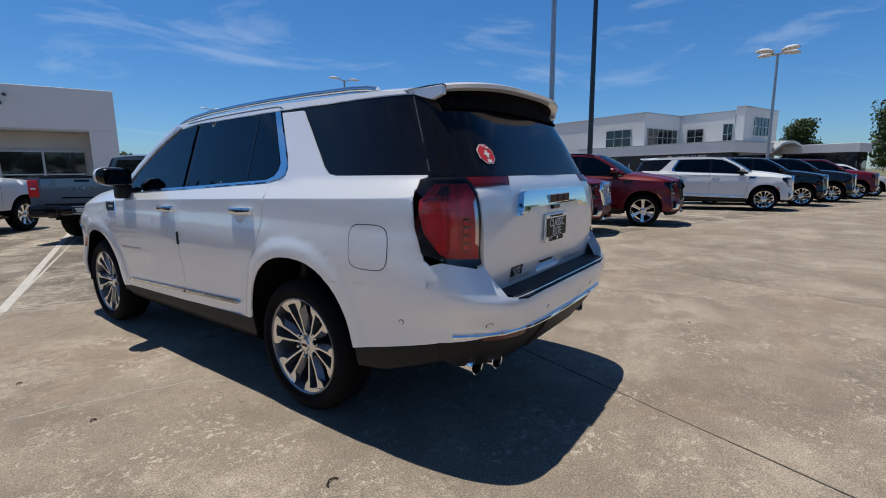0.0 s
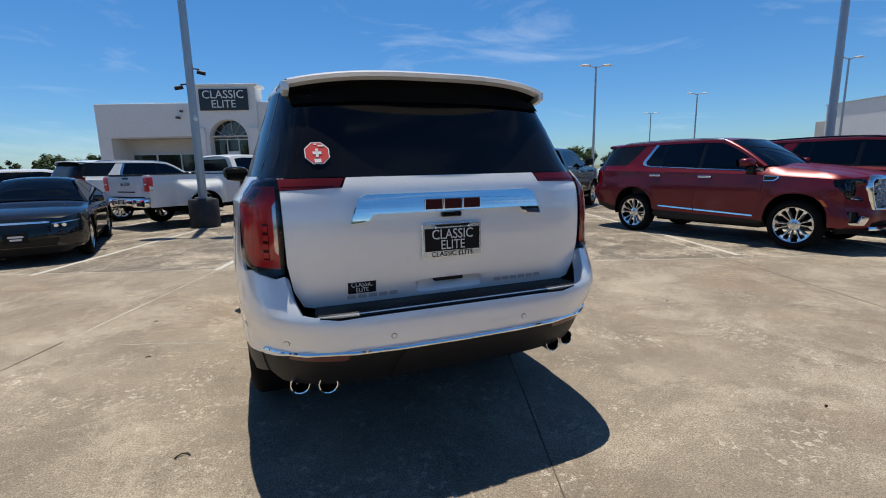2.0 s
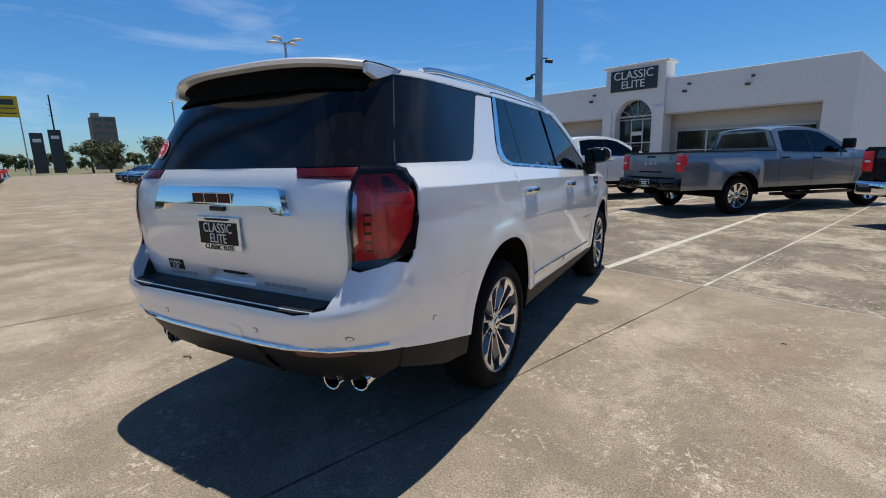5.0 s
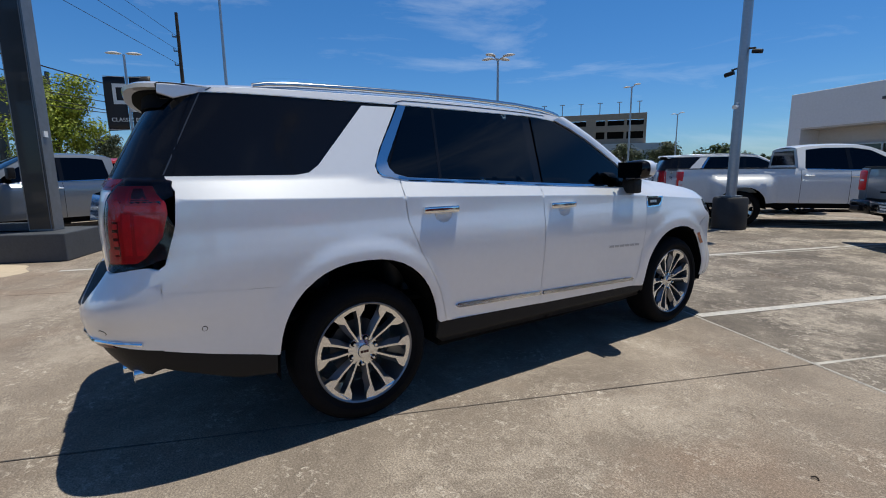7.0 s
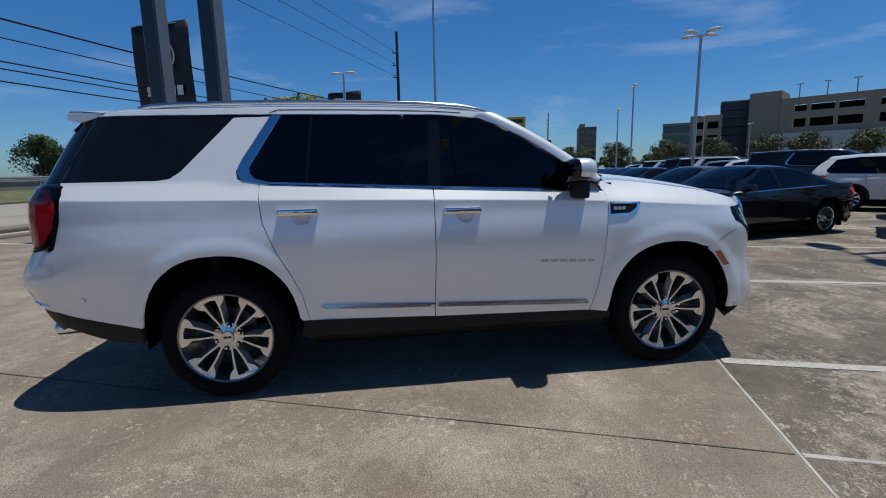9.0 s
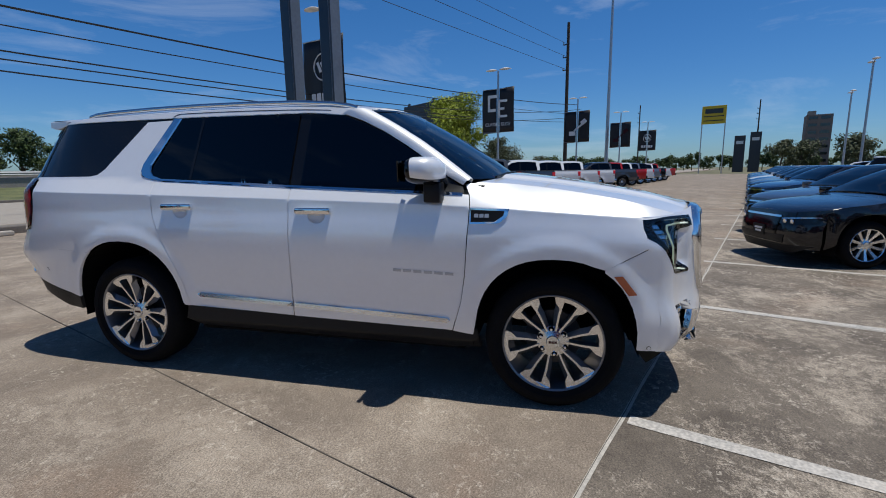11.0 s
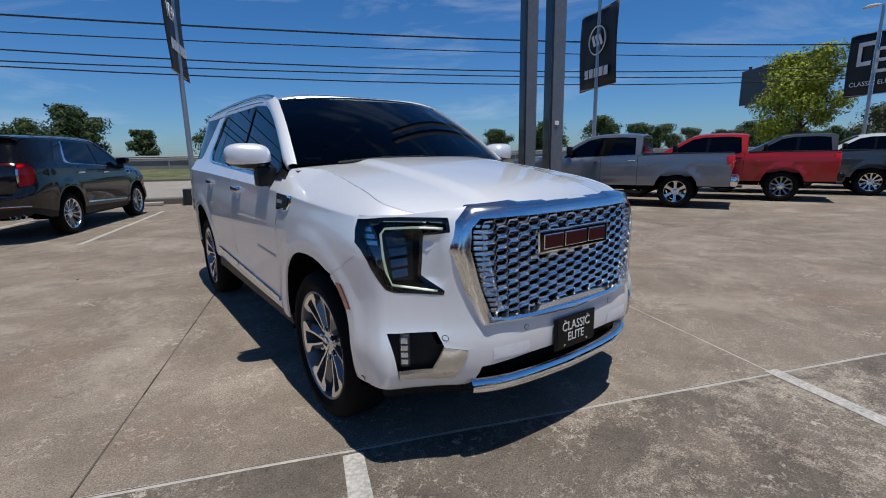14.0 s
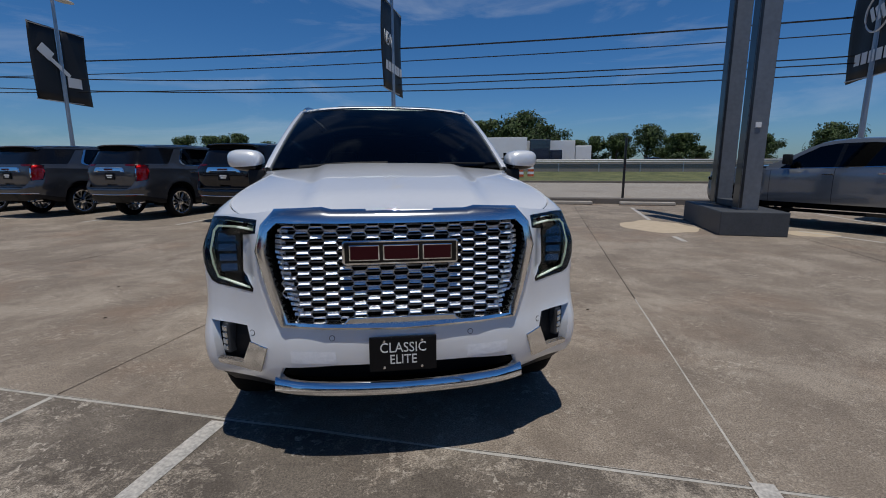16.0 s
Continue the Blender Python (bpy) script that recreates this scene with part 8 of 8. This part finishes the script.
for y, h in ((0.2, 9.6), (3.7, 10.4)):
    sb = lot_thing("sign_board", "tall dark slab sign board by the far road", "sign", -146.5, y, 0, "slab sign boards")
    part("panel", box_bm([(-0.4, -1.25, 0, 0.4, 1.25, h)], 0.03), SLATE, sb)
    part("sign_bar", box_bm([(0.402, -0.8, h - 2.2, 0.45, 0.8, h - 1.4)]), M["letters"], sb)

# ---------------------------------------------------------------- lamp poles
def lamp_pole(lx, ly, h=9.2, heads=2, base=True, r=0.085, rz=0.0, big=1.0, material=None, label="silver car-park lamp post with flat lamp heads"):
    ob = lot_thing("lamp_post", label, "lamp post", lx, ly, rz, "car-park lamp posts")
    material = material or POLE
    if base:
        part("footing", lathe_bm([(0.0, 0.0), (0.38, 0.0), (0.38, 0.72), (0.35, 0.76), (0.0, 0.76)], 20, "z"), FOOT, ob, smooth=True)
        part("base_plate", box_bm([(-0.17, -0.17, 0.76, 0.17, 0.17, 0.80)], 0.005), POLE, ob)
    part("mast", tube_bm([(0, 0, 0.0 if not base else 0.8), (0, 0, h)], [r * 1.15, r * 0.8], 10), material, ob, smooth=True)
    for k in range(heads):
        a = k * math.tau / heads
        dx, dy = math.cos(a), math.sin(a)
        part("arm", tube_bm([(0, 0, h - 0.1), (0.5 * dx, 0.5 * dy, h + 0.06)], 0.035, 6), material, ob)
        head = lathe_bm([(0.0, 0.10), (0.16, 0.085), (0.30, 0.03), (0.31, 0.0), (0.0, -0.02)], 16, "z")
        part("lamp_head", moved(head, Matrix.Translation((0.78 * big ** 0.4 * dx, 0.78 * big ** 0.4 * dy, h + 0.06)) @ pose(0, 0, 0, 0, 0, math.degrees(a)) @ Matrix.Diagonal((1.35 * big, 0.8 * big ** 1.5, big ** 2.4, 1))), LAMPHEAD, ob, smooth=True)
    return ob


near_post = lamp_pole(-5.25, 8.15, 11.5, r=0.10)
for z, a in ((4.15, 20), (3.75, 200), (2.95, 300)):
    d = Vector((math.cos(radians(a)), math.sin(radians(a)), 0))
    part("watch_camera", joined(tube_bm([d * 0.08 + Vector((0, 0, z)), d * 0.24 + Vector((0, 0, z - 0.02))], 0.02, 6), tube_bm([d * 0.18 + Vector((0, 0, z - 0.08)), d * 0.38 + Vector((0, 0, z - 0.12))], 0.05, 10)), M["trim"] if z > 3.5 else M["paper"], near_post, "small camera on a bracket")
lamp_pole(-24.3, 9.26, 8.3, 4, rz=35)
lamp_pole(22.9, 14.3, 15.0, 0, False, 0.15, material=BLACKPOLE, label="thick black steel pole standing behind the red cars")
lamp_pole(31.3, 7.75, 8.15, 4, big=1.3, rz=62, label="silver lamp post with four broad rounded lamp heads")
for lx, ly, h in ((10.9, 6.6, 13.0), (13.2, 29, 8.3), (34, 31.5, 9.2), (32.3, 48.7, 9.2), (36.5, 68, 9.2), (14, 51, 9.2), (8.5, 58, 9.2), (-34, 58, 9.2), (-52, 46, 9.0), (-35.8, 27, 9.2), (-58, 10.5, 8.4), (-46, 10.0, 9.2), (-76, 26, 9.0), (-95, 40, 9.0)):
    lamp_pole(lx, ly, h)

# ---------------------------------------------------------------- banners on poles
BANNER = mat("black_vinyl_banner", (0.010, 0.010, 0.012), 0.55, 0, 0, 0.2, 2, 0.25, 5)


def banner_pole(lx, ly, graphic, h=8.0):
    ob = lot_thing("banner_pole", "lamp post carrying a pair of black banners", "banner", lx, ly, 0, "banner poles")
    part("footing", lathe_bm([(0.0, 0.0), (0.36, 0.0), (0.36, 0.5), (0.0, 0.5)], 18, "z"), FOOT, ob, smooth=True)
    part("mast", tube_bm([(0, 0, 0.5), (0, 0, h)], [0.085, 0.06], 10), POLE, ob, smooth=True)
    for s in (-1, 1):
        part("lamp_head", moved(lathe_bm([(0.0, 0.10), (0.16, 0.085), (0.30, 0.03), (0.31, 0.0), (0.0, -0.02)], 14, "z"), Matrix.Translation((0, s * 0.5, h + 0.04)) @ Matrix.Diagonal((0.8, 1.3, 1, 1))), LAMPHEAD, ob, smooth=True)
        bm = bmesh.new()
        rows = []
        for i in range(9):
            y = s * (0.10 + 1.08 * i / 8)
            rows.append([bm.verts.new((0.04 * math.sin(i * 0.7 + j * 0.5) * (i / 8) + sx, y, 3.95 + 2.9 * j / 8 + 0.05 * (i / 8) * (s))) for j in range(9) for sx in (0,)])
        for u, v in zip(rows, rows[1:]):
            for j in range(8):
                bm.faces.new((u[j], u[j + 1], v[j + 1], v[j]))
        bn = part("banner", bm, BANNER, ob, smooth=True)
        md = bn.modifiers.new("thickness", "SOLIDIFY")
        md.thickness = 0.006
        for z in (3.97, 6.82):
            part("bracket", tube_bm([(0, 0, z), (0, s * 1.18, z + 0.02)], 0.02, 6), POLE, ob)
    gm = M["letters"] if graphic != "tool" else M["badge_red"]
    for fx in (-0.055, 0.055):
        def g(bm):
            return part("print", moved(bm, Matrix.Translation((fx, 0, 0))), gm, ob)
        t = 0.004
        if graphic in ("wrench", "tool"):
            g(box_bm([(-t, -0.75, 4.6, t, -0.15, 5.0)], 0.0)), g(moved(box_bm([(-t, -0.1, -0.08, t, 0.9, 0.08)]), Matrix.Translation((0, -0.2, 5.1)) @ pose(0, 0, 0, 38)))
            g(moved(box_bm([(-t, -0.28, -0.2, t, 0.28, 0.2)]), Matrix.Translation((0, 0.62, 5.85)) @ pose(0, 0, 0, 38)))
        elif graphic == "shield":
            g(tube_bm([(0, 0.52 * math.cos(k * math.tau / 24), 5.75 + 0.52 * math.sin(k * math.tau / 24)) for k in range(25)], 0.03, 4))
            for dy in (-0.22, 0.0, 0.22):
                g(moved(box_bm([(-t, -0.07, -0.22, t, 0.07, 0.22)]), Matrix.Translation((0, dy, 5.75)) @ pose(0, 0, 0, 25)))
            for a, b, c, d in bar_word(5, 1.5, 0.34, 0.3):
                g(box_bm([(-t, a, 4.55 + b, t, c, 4.55 + d)]))
        elif graphic == "initials":
            for a, b, c, d in ((-0.75, 5.35, -0.15, 5.55), (-0.75, 6.25, -0.05, 6.45), (-0.75, 5.4, -0.58, 6.4), (0.0, 4.95, 0.17, 6.1), (0.0, 4.95, 0.7, 5.1), (0.0, 5.45, 0.5, 5.6), (0.0, 5.95, 0.7, 6.1)):
                g(box_bm([(-t, a, b, t, c, d)]))
            g(moved(text_bm("CLASSIC ELITE", 0.30, depth=0.004), Matrix.Translation((0, 0, 4.5)) @ pose(0, 0, 0, 90, 0, 90 if fx > 0 else -90)))
        else:
            g(moved(text_bm("NEW", 0.62, depth=0.004), Matrix.Translation((0, -0.62 if fx > 0 else 0.62, 5.6)) @ pose(0, 0, 0, 90, 0, 90 if fx > 0 else -90) @ Matrix.Diagonal((0.62, 1, 1, 1))))
            for a, b, c, d in bar_word(6, 1.9, 0.30, 0.3):
                g(box_bm([(-t, a, 4.75 + b, t, c, 4.75 + d)]))
    return ob


for lx, ly, gr in ((17.9, -12.5, "wrench"), (3.68, -12.5, "news"), (-11.2, -12.4, "shield"), (-26.3, -11.9, "initials"), (-42.2, -11.4, "wrench"), (-56.5, -10.6, "tool"), (-71.5, -10.1, "shield"), (32.5, -12.6, "initials")):
    banner_pole(lx, ly, gr)

# ---------------------------------------------------------------- pylon sign legs
PYLON = mat("dull_grey_pylon_steel", (0.20, 0.21, 0.225), 0.45, 0.5, var=0.12, vscale=1.5)
py = lot_thing("pylon_sign", "tall pylon of two silver and black legs on a grey plinth", "sign", -5.70, -6.97, -3)
part("plinth", box_bm([(-0.60, -1.40, 0, 0.60, 1.34, 0.48)], 0.02), BASE, py)
for y in (-0.755, 0.755):
    leg = part("leg", box_bm([(-0.19, y - 0.18, 0.48, 0.17, y + 0.18, 15.0)], 0.01), PYLON, py)
    for x0, x1 in ((0.17, 0.176), (-0.196, -0.19)):
        part("dark_edge", box_bm([(x0, y - 0.155, 0.52, x1, y + 0.165, 15.0)]), BLACKPOLE, leg)
    part("dark_edge", box_bm([(0.115, y + 0.181, 0.52, 0.166, y + 0.187, 15.0)]), BLACKPOLE, leg)
part("switch_box", box_bm([(-0.06, 0.936, 2.1, 0.04, 0.96, 2.2)]), M["paper"], py)
part("cross_tie", box_bm([(-0.15, -0.574, 0.50, 0.13, 0.574, 0.62)]), BASE, py)

# ---------------------------------------------------------------- power lines
WOOD = mat("dark_weathered_pole_wood", (0.045, 0.035, 0.028), 0.9, var=0.3, vscale=3)
CABLE = mat("black_cable", (0.012, 0.012, 0.012), 0.7)
for ly, z, tilt, sag, r in ((-13.65, 5.74, -0.010, 0.090, 0.030), (-14.87, 5.55, -0.011, 0.060, 0.020), (-13.2, 4.55, 0.001, 0.140, 0.022), (-13.1, 4.32, -0.006, 0.080, 0.020), (-14.1, 4.21, 0.003, 0.125, 0.022)):
    pts = [(x, ly - 0.004 * max(0, abs(x) - 20) * (14.9 + ly), z + tilt * x + sag * (x / 10) ** 2) for x in range(-50, 62, 4)]
    tagged(flat(part("power_cable", tube_bm(pts, r, 5), CABLE), kind=""), "black overhead cable along the frontage road", "cable", "overhead cables", "thing")
for lx, ly, h in ((-50.2, -15.2, 17.4), (-150, -26, 20), (-150, 4, 19)):
    up = lot_thing("utility_pole", "tall dark wooden utility pole with short insulator brackets", "utility pole", lx, ly, 0, "utility poles")
    part("mast", tube_bm([(0, 0, 0), (0, 0, h)], [0.23, 0.15], 10), WOOD, up)
    for z in (h - 2.3, h - 3.65, h - 5.0):
        part("bracket", box_bm([(-0.05, -0.55, z - 0.05, 0.05, -0.1, z + 0.05)]), WOOD, up)
        part("insulator", tube_bm([(0, -0.52, z + 0.05), (0, -0.52, z + 0.28)], 0.06, 6), STEEL, up)
for z in (15.1, 13.75, 12.4):
    pts = [(-50.2 + 151 * k / 24, -15.2 - 11.1 * k / 24, z + 3.2 * (k / 24) - 1.75 * math.sin(math.pi * k / 24)) for k in range(25)]
    tagged(flat(part("power_cable", tube_bm(pts, 0.02, 4), CABLE), kind=""), "thin overhead cable running from the tall pole", "cable", "overhead cables", "thing")
st = lot_thing("floodlight_mast", "very tall slim steel highway mast", "mast", -58, -12.5)
part("mast", tube_bm([(0, 0, 0), (0, 0, 30)], [0.24, 0.1], 10), POLE, st)
part("lamp_ring", lathe_bm([(0.2, 29.8), (0.8, 29.7), (0.8, 30.0), (0.2, 30.1)], 14, "z"), POLE, st)
sign_p = lot_thing("roadside_post", "slim dark steel post by the kerb", "post", -4.55, -13.2)
part("post", tube_bm([(0, 0, 0), (0, 0, 2.3)], 0.045, 8), BLACKPOLE, sign_p)
for k in range(2):
    b = lot_thing("traffic_barrel", "orange and white traffic barrel on the verge", "traffic barrel", -1.2 + 0.9 * k, -38.5 + k, 0, "traffic barrels")
    for j in range(5):
        part("band", lathe_bm([(0.0, 0.30 + 0.22 * j), (0.30 - 0.012 * j, 0.30 + 0.22 * j), (0.29 - 0.012 * j, 0.515 + 0.22 * j), (0.0, 0.515 + 0.22 * j)], 16, "z"), M["orange"] if j % 2 == 0 else M["paper"], b)
bb, w = facing("billboard", "dark roadside billboard seen from behind", (-36.7, -27.8), (-33.5, -19.1))
bb["category"] = "billboard"
part("panel", box_bm([(0, -0.2, 5.2, w, 0.2, 8.0)], 0.03), SLATE, bb)
part("catwalk", box_bm([(0.2, 0.22, 5.0, w - 0.2, 1.0, 5.08)]), STEEL, bb)
for x in (0.3, w / 2, w - 0.3):
    part("rib", box_bm([(x - 0.08, 0.202, 5.0, x + 0.08, 0.4, 8.35)]), BLACKPOLE, bb)
part("post", tube_bm([(w / 2, 0.5, 0), (w / 2, 0.5, 6.6)], 0.3, 10), BLACKPOLE, bb)
hz = lot_thing("roadside_sign", "yellow roadside sign on two posts", "sign", -116, -4.5, 88)
part("panel", box_bm([(-2.3, -0.2, 10.7, 2.3, 0.2, 14.5)], 0.03), mat("yellow_sign_face", (0.55, 0.40, 0.015), 0.5, var=0.05), hz)
for x in (-2.2, 2.2):
    part("post", tube_bm([(x, 0.3, 0), (x, 0.3, 14.2)], 0.11, 8), POLE, hz)
part("lettering_bar", box_bm([(-1.7, -0.24, 12.9, 1.7, -0.202, 13.9)]), BLACKPOLE, hz)
part("lettering_bar", box_bm([(-1.9, -0.24, 12.2, 1.9, -0.202, 12.4), (-1.9, -0.24, 11.3, 1.9, -0.202, 11.5)]), BLACKPOLE, hz)

# ---------------------------------------------------------------- trees
BARK = mat("grey_brown_bark", (0.09, 0.07, 0.055), 0.95, var=0.3, vscale=6, bump=0.6, bscale=20)


def leaf_mat(name, base, base2):
    m = mat(name, base, 0.6, var=0.35, vscale=0.5, tint=base2, island=0.45, spec=0.3)
    return m


LEAF = leaf_mat("dark_green_leaves", (0.030, 0.060, 0.016), (0.060, 0.085, 0.022))
LEAF_Y = leaf_mat("yellow_green_leaves", (0.22, 0.28, 0.020), (0.30, 0.33, 0.035))
LEAF_G = leaf_mat("grey_green_leaves", (0.065, 0.080, 0.035), (0.09, 0.10, 0.05))


def tree(seed, h, w, leaf, leaves, size, clear=0.12, name="tree", label="broad green tree beyond the road"):
    """A tapered trunk with limbs, and a crown of many small leaves in clumps with gaps."""
    rnd = random.Random(seed)
    ob = tagged(new(name), label, "tree", "trees")
    bm = tube_bm([(0, 0, -0.2), (0.05 * h * rnd.uniform(-.3, .3), 0, h * 0.25), (0, 0.02 * h, h * 0.55), (0, 0, h * 0.8)], [0.035 * h, 0.026 * h, 0.015 * h, 0.004 * h], 8)
    clumps = []
    for k in range(15):
        a, z = rnd.uniform(0, math.tau), h * rnd.uniform(clear, 0.75)
        zz = min(h * 0.93, z + h * rnd.uniform(0.08, 0.28))
        rr = w * 0.5 * rnd.uniform(0.35, 0.9) * math.sqrt(max(0.1, 1 - ((zz / h - 0.55) / 0.5) ** 2))
        p = Vector((rr * math.cos(a), rr * math.sin(a), zz))
        tube_bm([(0, 0, z), Vector((0, 0, z)).lerp(p, 0.5) + Vector((0, 0, 0.03 * h)), p], [0.012 * h, 0.008 * h, 0.003 * h], 5, bm)
        clumps.append((p, w * rnd.uniform(0.13, 0.24)))
    clumps += [(Vector((rnd.uniform(-.15, .15) * w, rnd.uniform(-.15, .15) * w, h * rnd.uniform(0.6, 0.92))), w * rnd.uniform(0.14, 0.22)) for _ in range(7)]
    part("trunk", bm, BARK, ob)
    co, fa = [], []
    for _ in range(leaves):
        c, r = rnd.choice(clumps)
        d = Vector((rnd.gauss(0, 1), rnd.gauss(0, 1), rnd.gauss(0, 0.8))).normalized() * r * rnd.uniform(0.35, 1.08)
        p = c + d
        if p.z > h:
            continue
        n = (d.normalized() + Vector((rnd.uniform(-.8, .8), rnd.uniform(-.8, .8), rnd.uniform(-.3, .9)))).normalized()
        u = n.orthogonal().normalized()
        u.rotate(Matrix.Rotation(rnd.uniform(0, math.tau), 3, n))
        v = n.cross(u)
        s = size * rnd.uniform(0.6, 1.3)
        i = len(co)
        co += [p - u * s, p + v * s * 0.55, p + u * s, p - v * s * 0.55]
        fa += [(i, i + 1, i + 2), (i, i + 2, i + 3)]
    me = bpy.data.meshes.new("crown")
    me.from_pydata([tuple(c) for c in co], [], fa)
    link("crown", me, leaf, ob)
    return ob


near_tree = tree(5, 7.1, 5.0, LEAF_Y, 22000, 0.082, label="bright yellow-green tree behind the pickups")
near_tree.matrix_world = LOT @ pose(-28.3, -16.6, 0)
t2 = tree(8, 7.0, 6.5, LEAF_G, 7000, 0.14, label="grey-green tree behind the pickups")
t2.matrix_world = LOT @ pose(-38.4, -17.8, 0) @ Matrix.Scale(0.66, 4)
copy_thing(t2, LOT @ pose(-40.6, -14.4, 0, 0, 0, 80) @ Matrix.Scale(0.60, 4))
kinds = [tree(11 + k, 11 + k, 9.5 + 1.3 * k, LEAF, 5200, 0.34) for k in range(4)]
for i, kd in enumerate(kinds):
    kd.matrix_world = LOT @ pose(-30 + 16 * i, -100 - 3 * i, -0.1)
    kd.scale = (0.62, 0.62, 0.62)
rt = random.Random(3)
places = []
for i in range(86):
    x = -230 + i * 3.9 + rt.uniform(-2, 2)
    if -46 < x < -41 or 22 < x < 27 or rt.random() < 0.12:
        continue
    places.append((x, -92 - rt.uniform(0, 30), 0.62 + 0.30 * noise.noise((x * 0.045, 3.7, 1.3)) + rt.uniform(-0.08, 0.10)))
for x, y, k in ((84, 23.5, 0.68), (67.3, 8.8, 0.66), (92, 14, 0.42), (70, 3, 0.42), (80, -6, 0.42), (90, -14, 0.42)):
    places.append((x, y, k))
for x, s in ((12, 0.8), (8.5, 0.85), (5, 0.9), (1, 0.88), (-2, 0.75)):
    places.append((x, -95, s))
for x, y, s in places:
    c = copy_thing(rt.choice(kinds), LOT @ pose(x, y, -0.1, 0, 0, rt.uniform(0, 360)))
    c.scale = (s, s, s)


def far_woods(rows):
    """A distant belt of trees, too many to count: small leaf clumps round short trunks."""
    rnd = random.Random(77)
    co, fa = [], []
    for x, y, h in rows:
        w = h * rnd.uniform(0.8, 1.2)
        for k in range(4):
            i = len(co)
            a, b = k * math.tau / 4, (k + 1) * math.tau / 4
            co += [(x + 0.2 * math.cos(a), y + 0.2 * math.sin(a), -0.1), (x + 0.2 * math.cos(b), y + 0.2 * math.sin(b), -0.1), (x + 0.1 * math.cos(b), y + 0.1 * math.sin(b), h * 0.6), (x + 0.1 * math.cos(a), y + 0.1 * math.sin(a), h * 0.6)]
            fa += [(i, i + 1, i + 2), (i, i + 2, i + 3)]
        clumps = [(x + rnd.uniform(-.38, .38) * w, y + rnd.uniform(-.38, .38) * w, h * rnd.uniform(0.25, 0.82), w * rnd.uniform(0.12, 0.22)) for _ in range(14)]
        for _ in range(1300):
            cx, cy, cz, r = rnd.choice(clumps)
            d = Vector((rnd.gauss(0, 1), rnd.gauss(0, 1), rnd.gauss(0, 0.8))).normalized() * r * rnd.uniform(0.4, 1.1)
            p = Vector((cx, cy, max(0.2, cz))) + d
            n = (d.normalized() + Vector((rnd.uniform(-.8, .8), rnd.uniform(-.8, .8), rnd.uniform(-.3, .9)))).normalized()
            u = n.orthogonal().normalized()
            v = n.cross(u)
            t = 0.055 * h * rnd.uniform(0.6, 1.3)
            i = len(co)
            co += [tuple(p - u * t), tuple(p + v * t * 0.6), tuple(p + u * t), tuple(p - v * t * 0.6)]
            fa += [(i, i + 1, i + 2), (i, i + 2, i + 3)]
    me = bpy.data.meshes.new("far_woods")
    me.from_pydata(co, [], fa)
    ob = link("far_woods", me, LEAF)
    ob.matrix_world = LOT
    return tagged(ob, "distant belt of dark green trees round the lot", "trees", kind="stuff")


belt = []
for i in range(64):
    a, d = radians(36 + i * 1.82 + rt.uniform(-0.8, 0.8)), rt.uniform(150, 190)
    belt.append((d * math.cos(a), d * math.sin(a), 12.5 * rt.uniform(0.45, 0.75)))
for i in range(46):
    a, d = radians(155 + i * 1.05 + rt.uniform(-0.4, 0.4)), rt.uniform(240, 300)
    belt.append((d * math.cos(a), d * math.sin(a), rt.uniform(5.5, 9.5)))
far_woods(belt)
garden = [tree(31 + k, 7.5, 7.5, LEAF_G, 4200, 0.24, label="grey-green tree before the garage") for k in range(2)]
for i, (x, y) in enumerate(((-100, 52), (-104, 46), (-96, 60), (-92, 66), (-112, 30), (-115, 20), (-108, 38), (-86, 72), (-133, 9), (-138, 13))):
    m = LOT @ pose(x, y, 0, 0, 0, 50 * i)
    if i < 2:
        garden[i].matrix_world = m
    else:
        copy_thing(garden[i % 2], m)

# ---------------------------------------------------------------- traffic at rest on the highway
lorry = lot_thing("lorry", "white box trailer with a dark blue cab on the highway", "truck", 9.0, -62, 90)
part("trailer", box_bm([(-1.25, -1.5, 2.2, 1.25, 9.5, 5.0)], 0.04), M["white"], lorry)
part("cab", box_bm([(-1.2, 9.9, 1.9, 1.2, 12.6, 4.7), (-1.15, 12.6, 1.9, 1.15, 14.2, 3.3)], 0.12, 3), M["navy"], lorry)
for y in (-0.6, 0.7, 10.8, 13.4):
    for s in (1, -1):
        wh = wheel(lorry, s * 1.08, y, 0.5, 0.3, 0.3, 2, s < 0, False)
        wh.matrix_local = pose(s * 1.08, y, 1.65, 0, 0, 180 if s < 0 else 0)
park("pickup_blackchrome", CAR("pickup", "black", "black crew-cab pickup truck parked by the kerb", ROW_P), -17.0, -61.0, 90, 1.15, "black pickup truck out on the highway")
park("crossover_white", None, -23.0, -61.5, 90, 1.15, "white crossover out on the highway")
park("pickup_whitechrome", None, -33.0, -61.0, 90, 1.15, "white pickup truck out on the highway")
park("pickup_whitechrome", None, 24.0, -61.0, 90, 1.15, "white pickup truck out on the highway")
lor2 = lot_thing("box_truck", "white box truck far along the highway", "truck", -4.0, -64, 90)
part("box", box_bm([(-1.2, -4, 2.0, 1.2, 3, 4.6)], 0.04), M["white"], lor2)
part("cab", box_bm([(-1.1, 3.1, 1.8, 1.1, 5.2, 3.9)], 0.12, 3), M["white"], lor2)
for y in (-2.6, 4.2):
    for s in (1, -1):
        wh = wheel(lor2, s * 1.0, y, 0.48, 0.28, 0.28, 2, s < 0, False)
        wh.matrix_local = pose(s * 1.0, y, 1.63, 0, 0, 180 if s < 0 else 0)
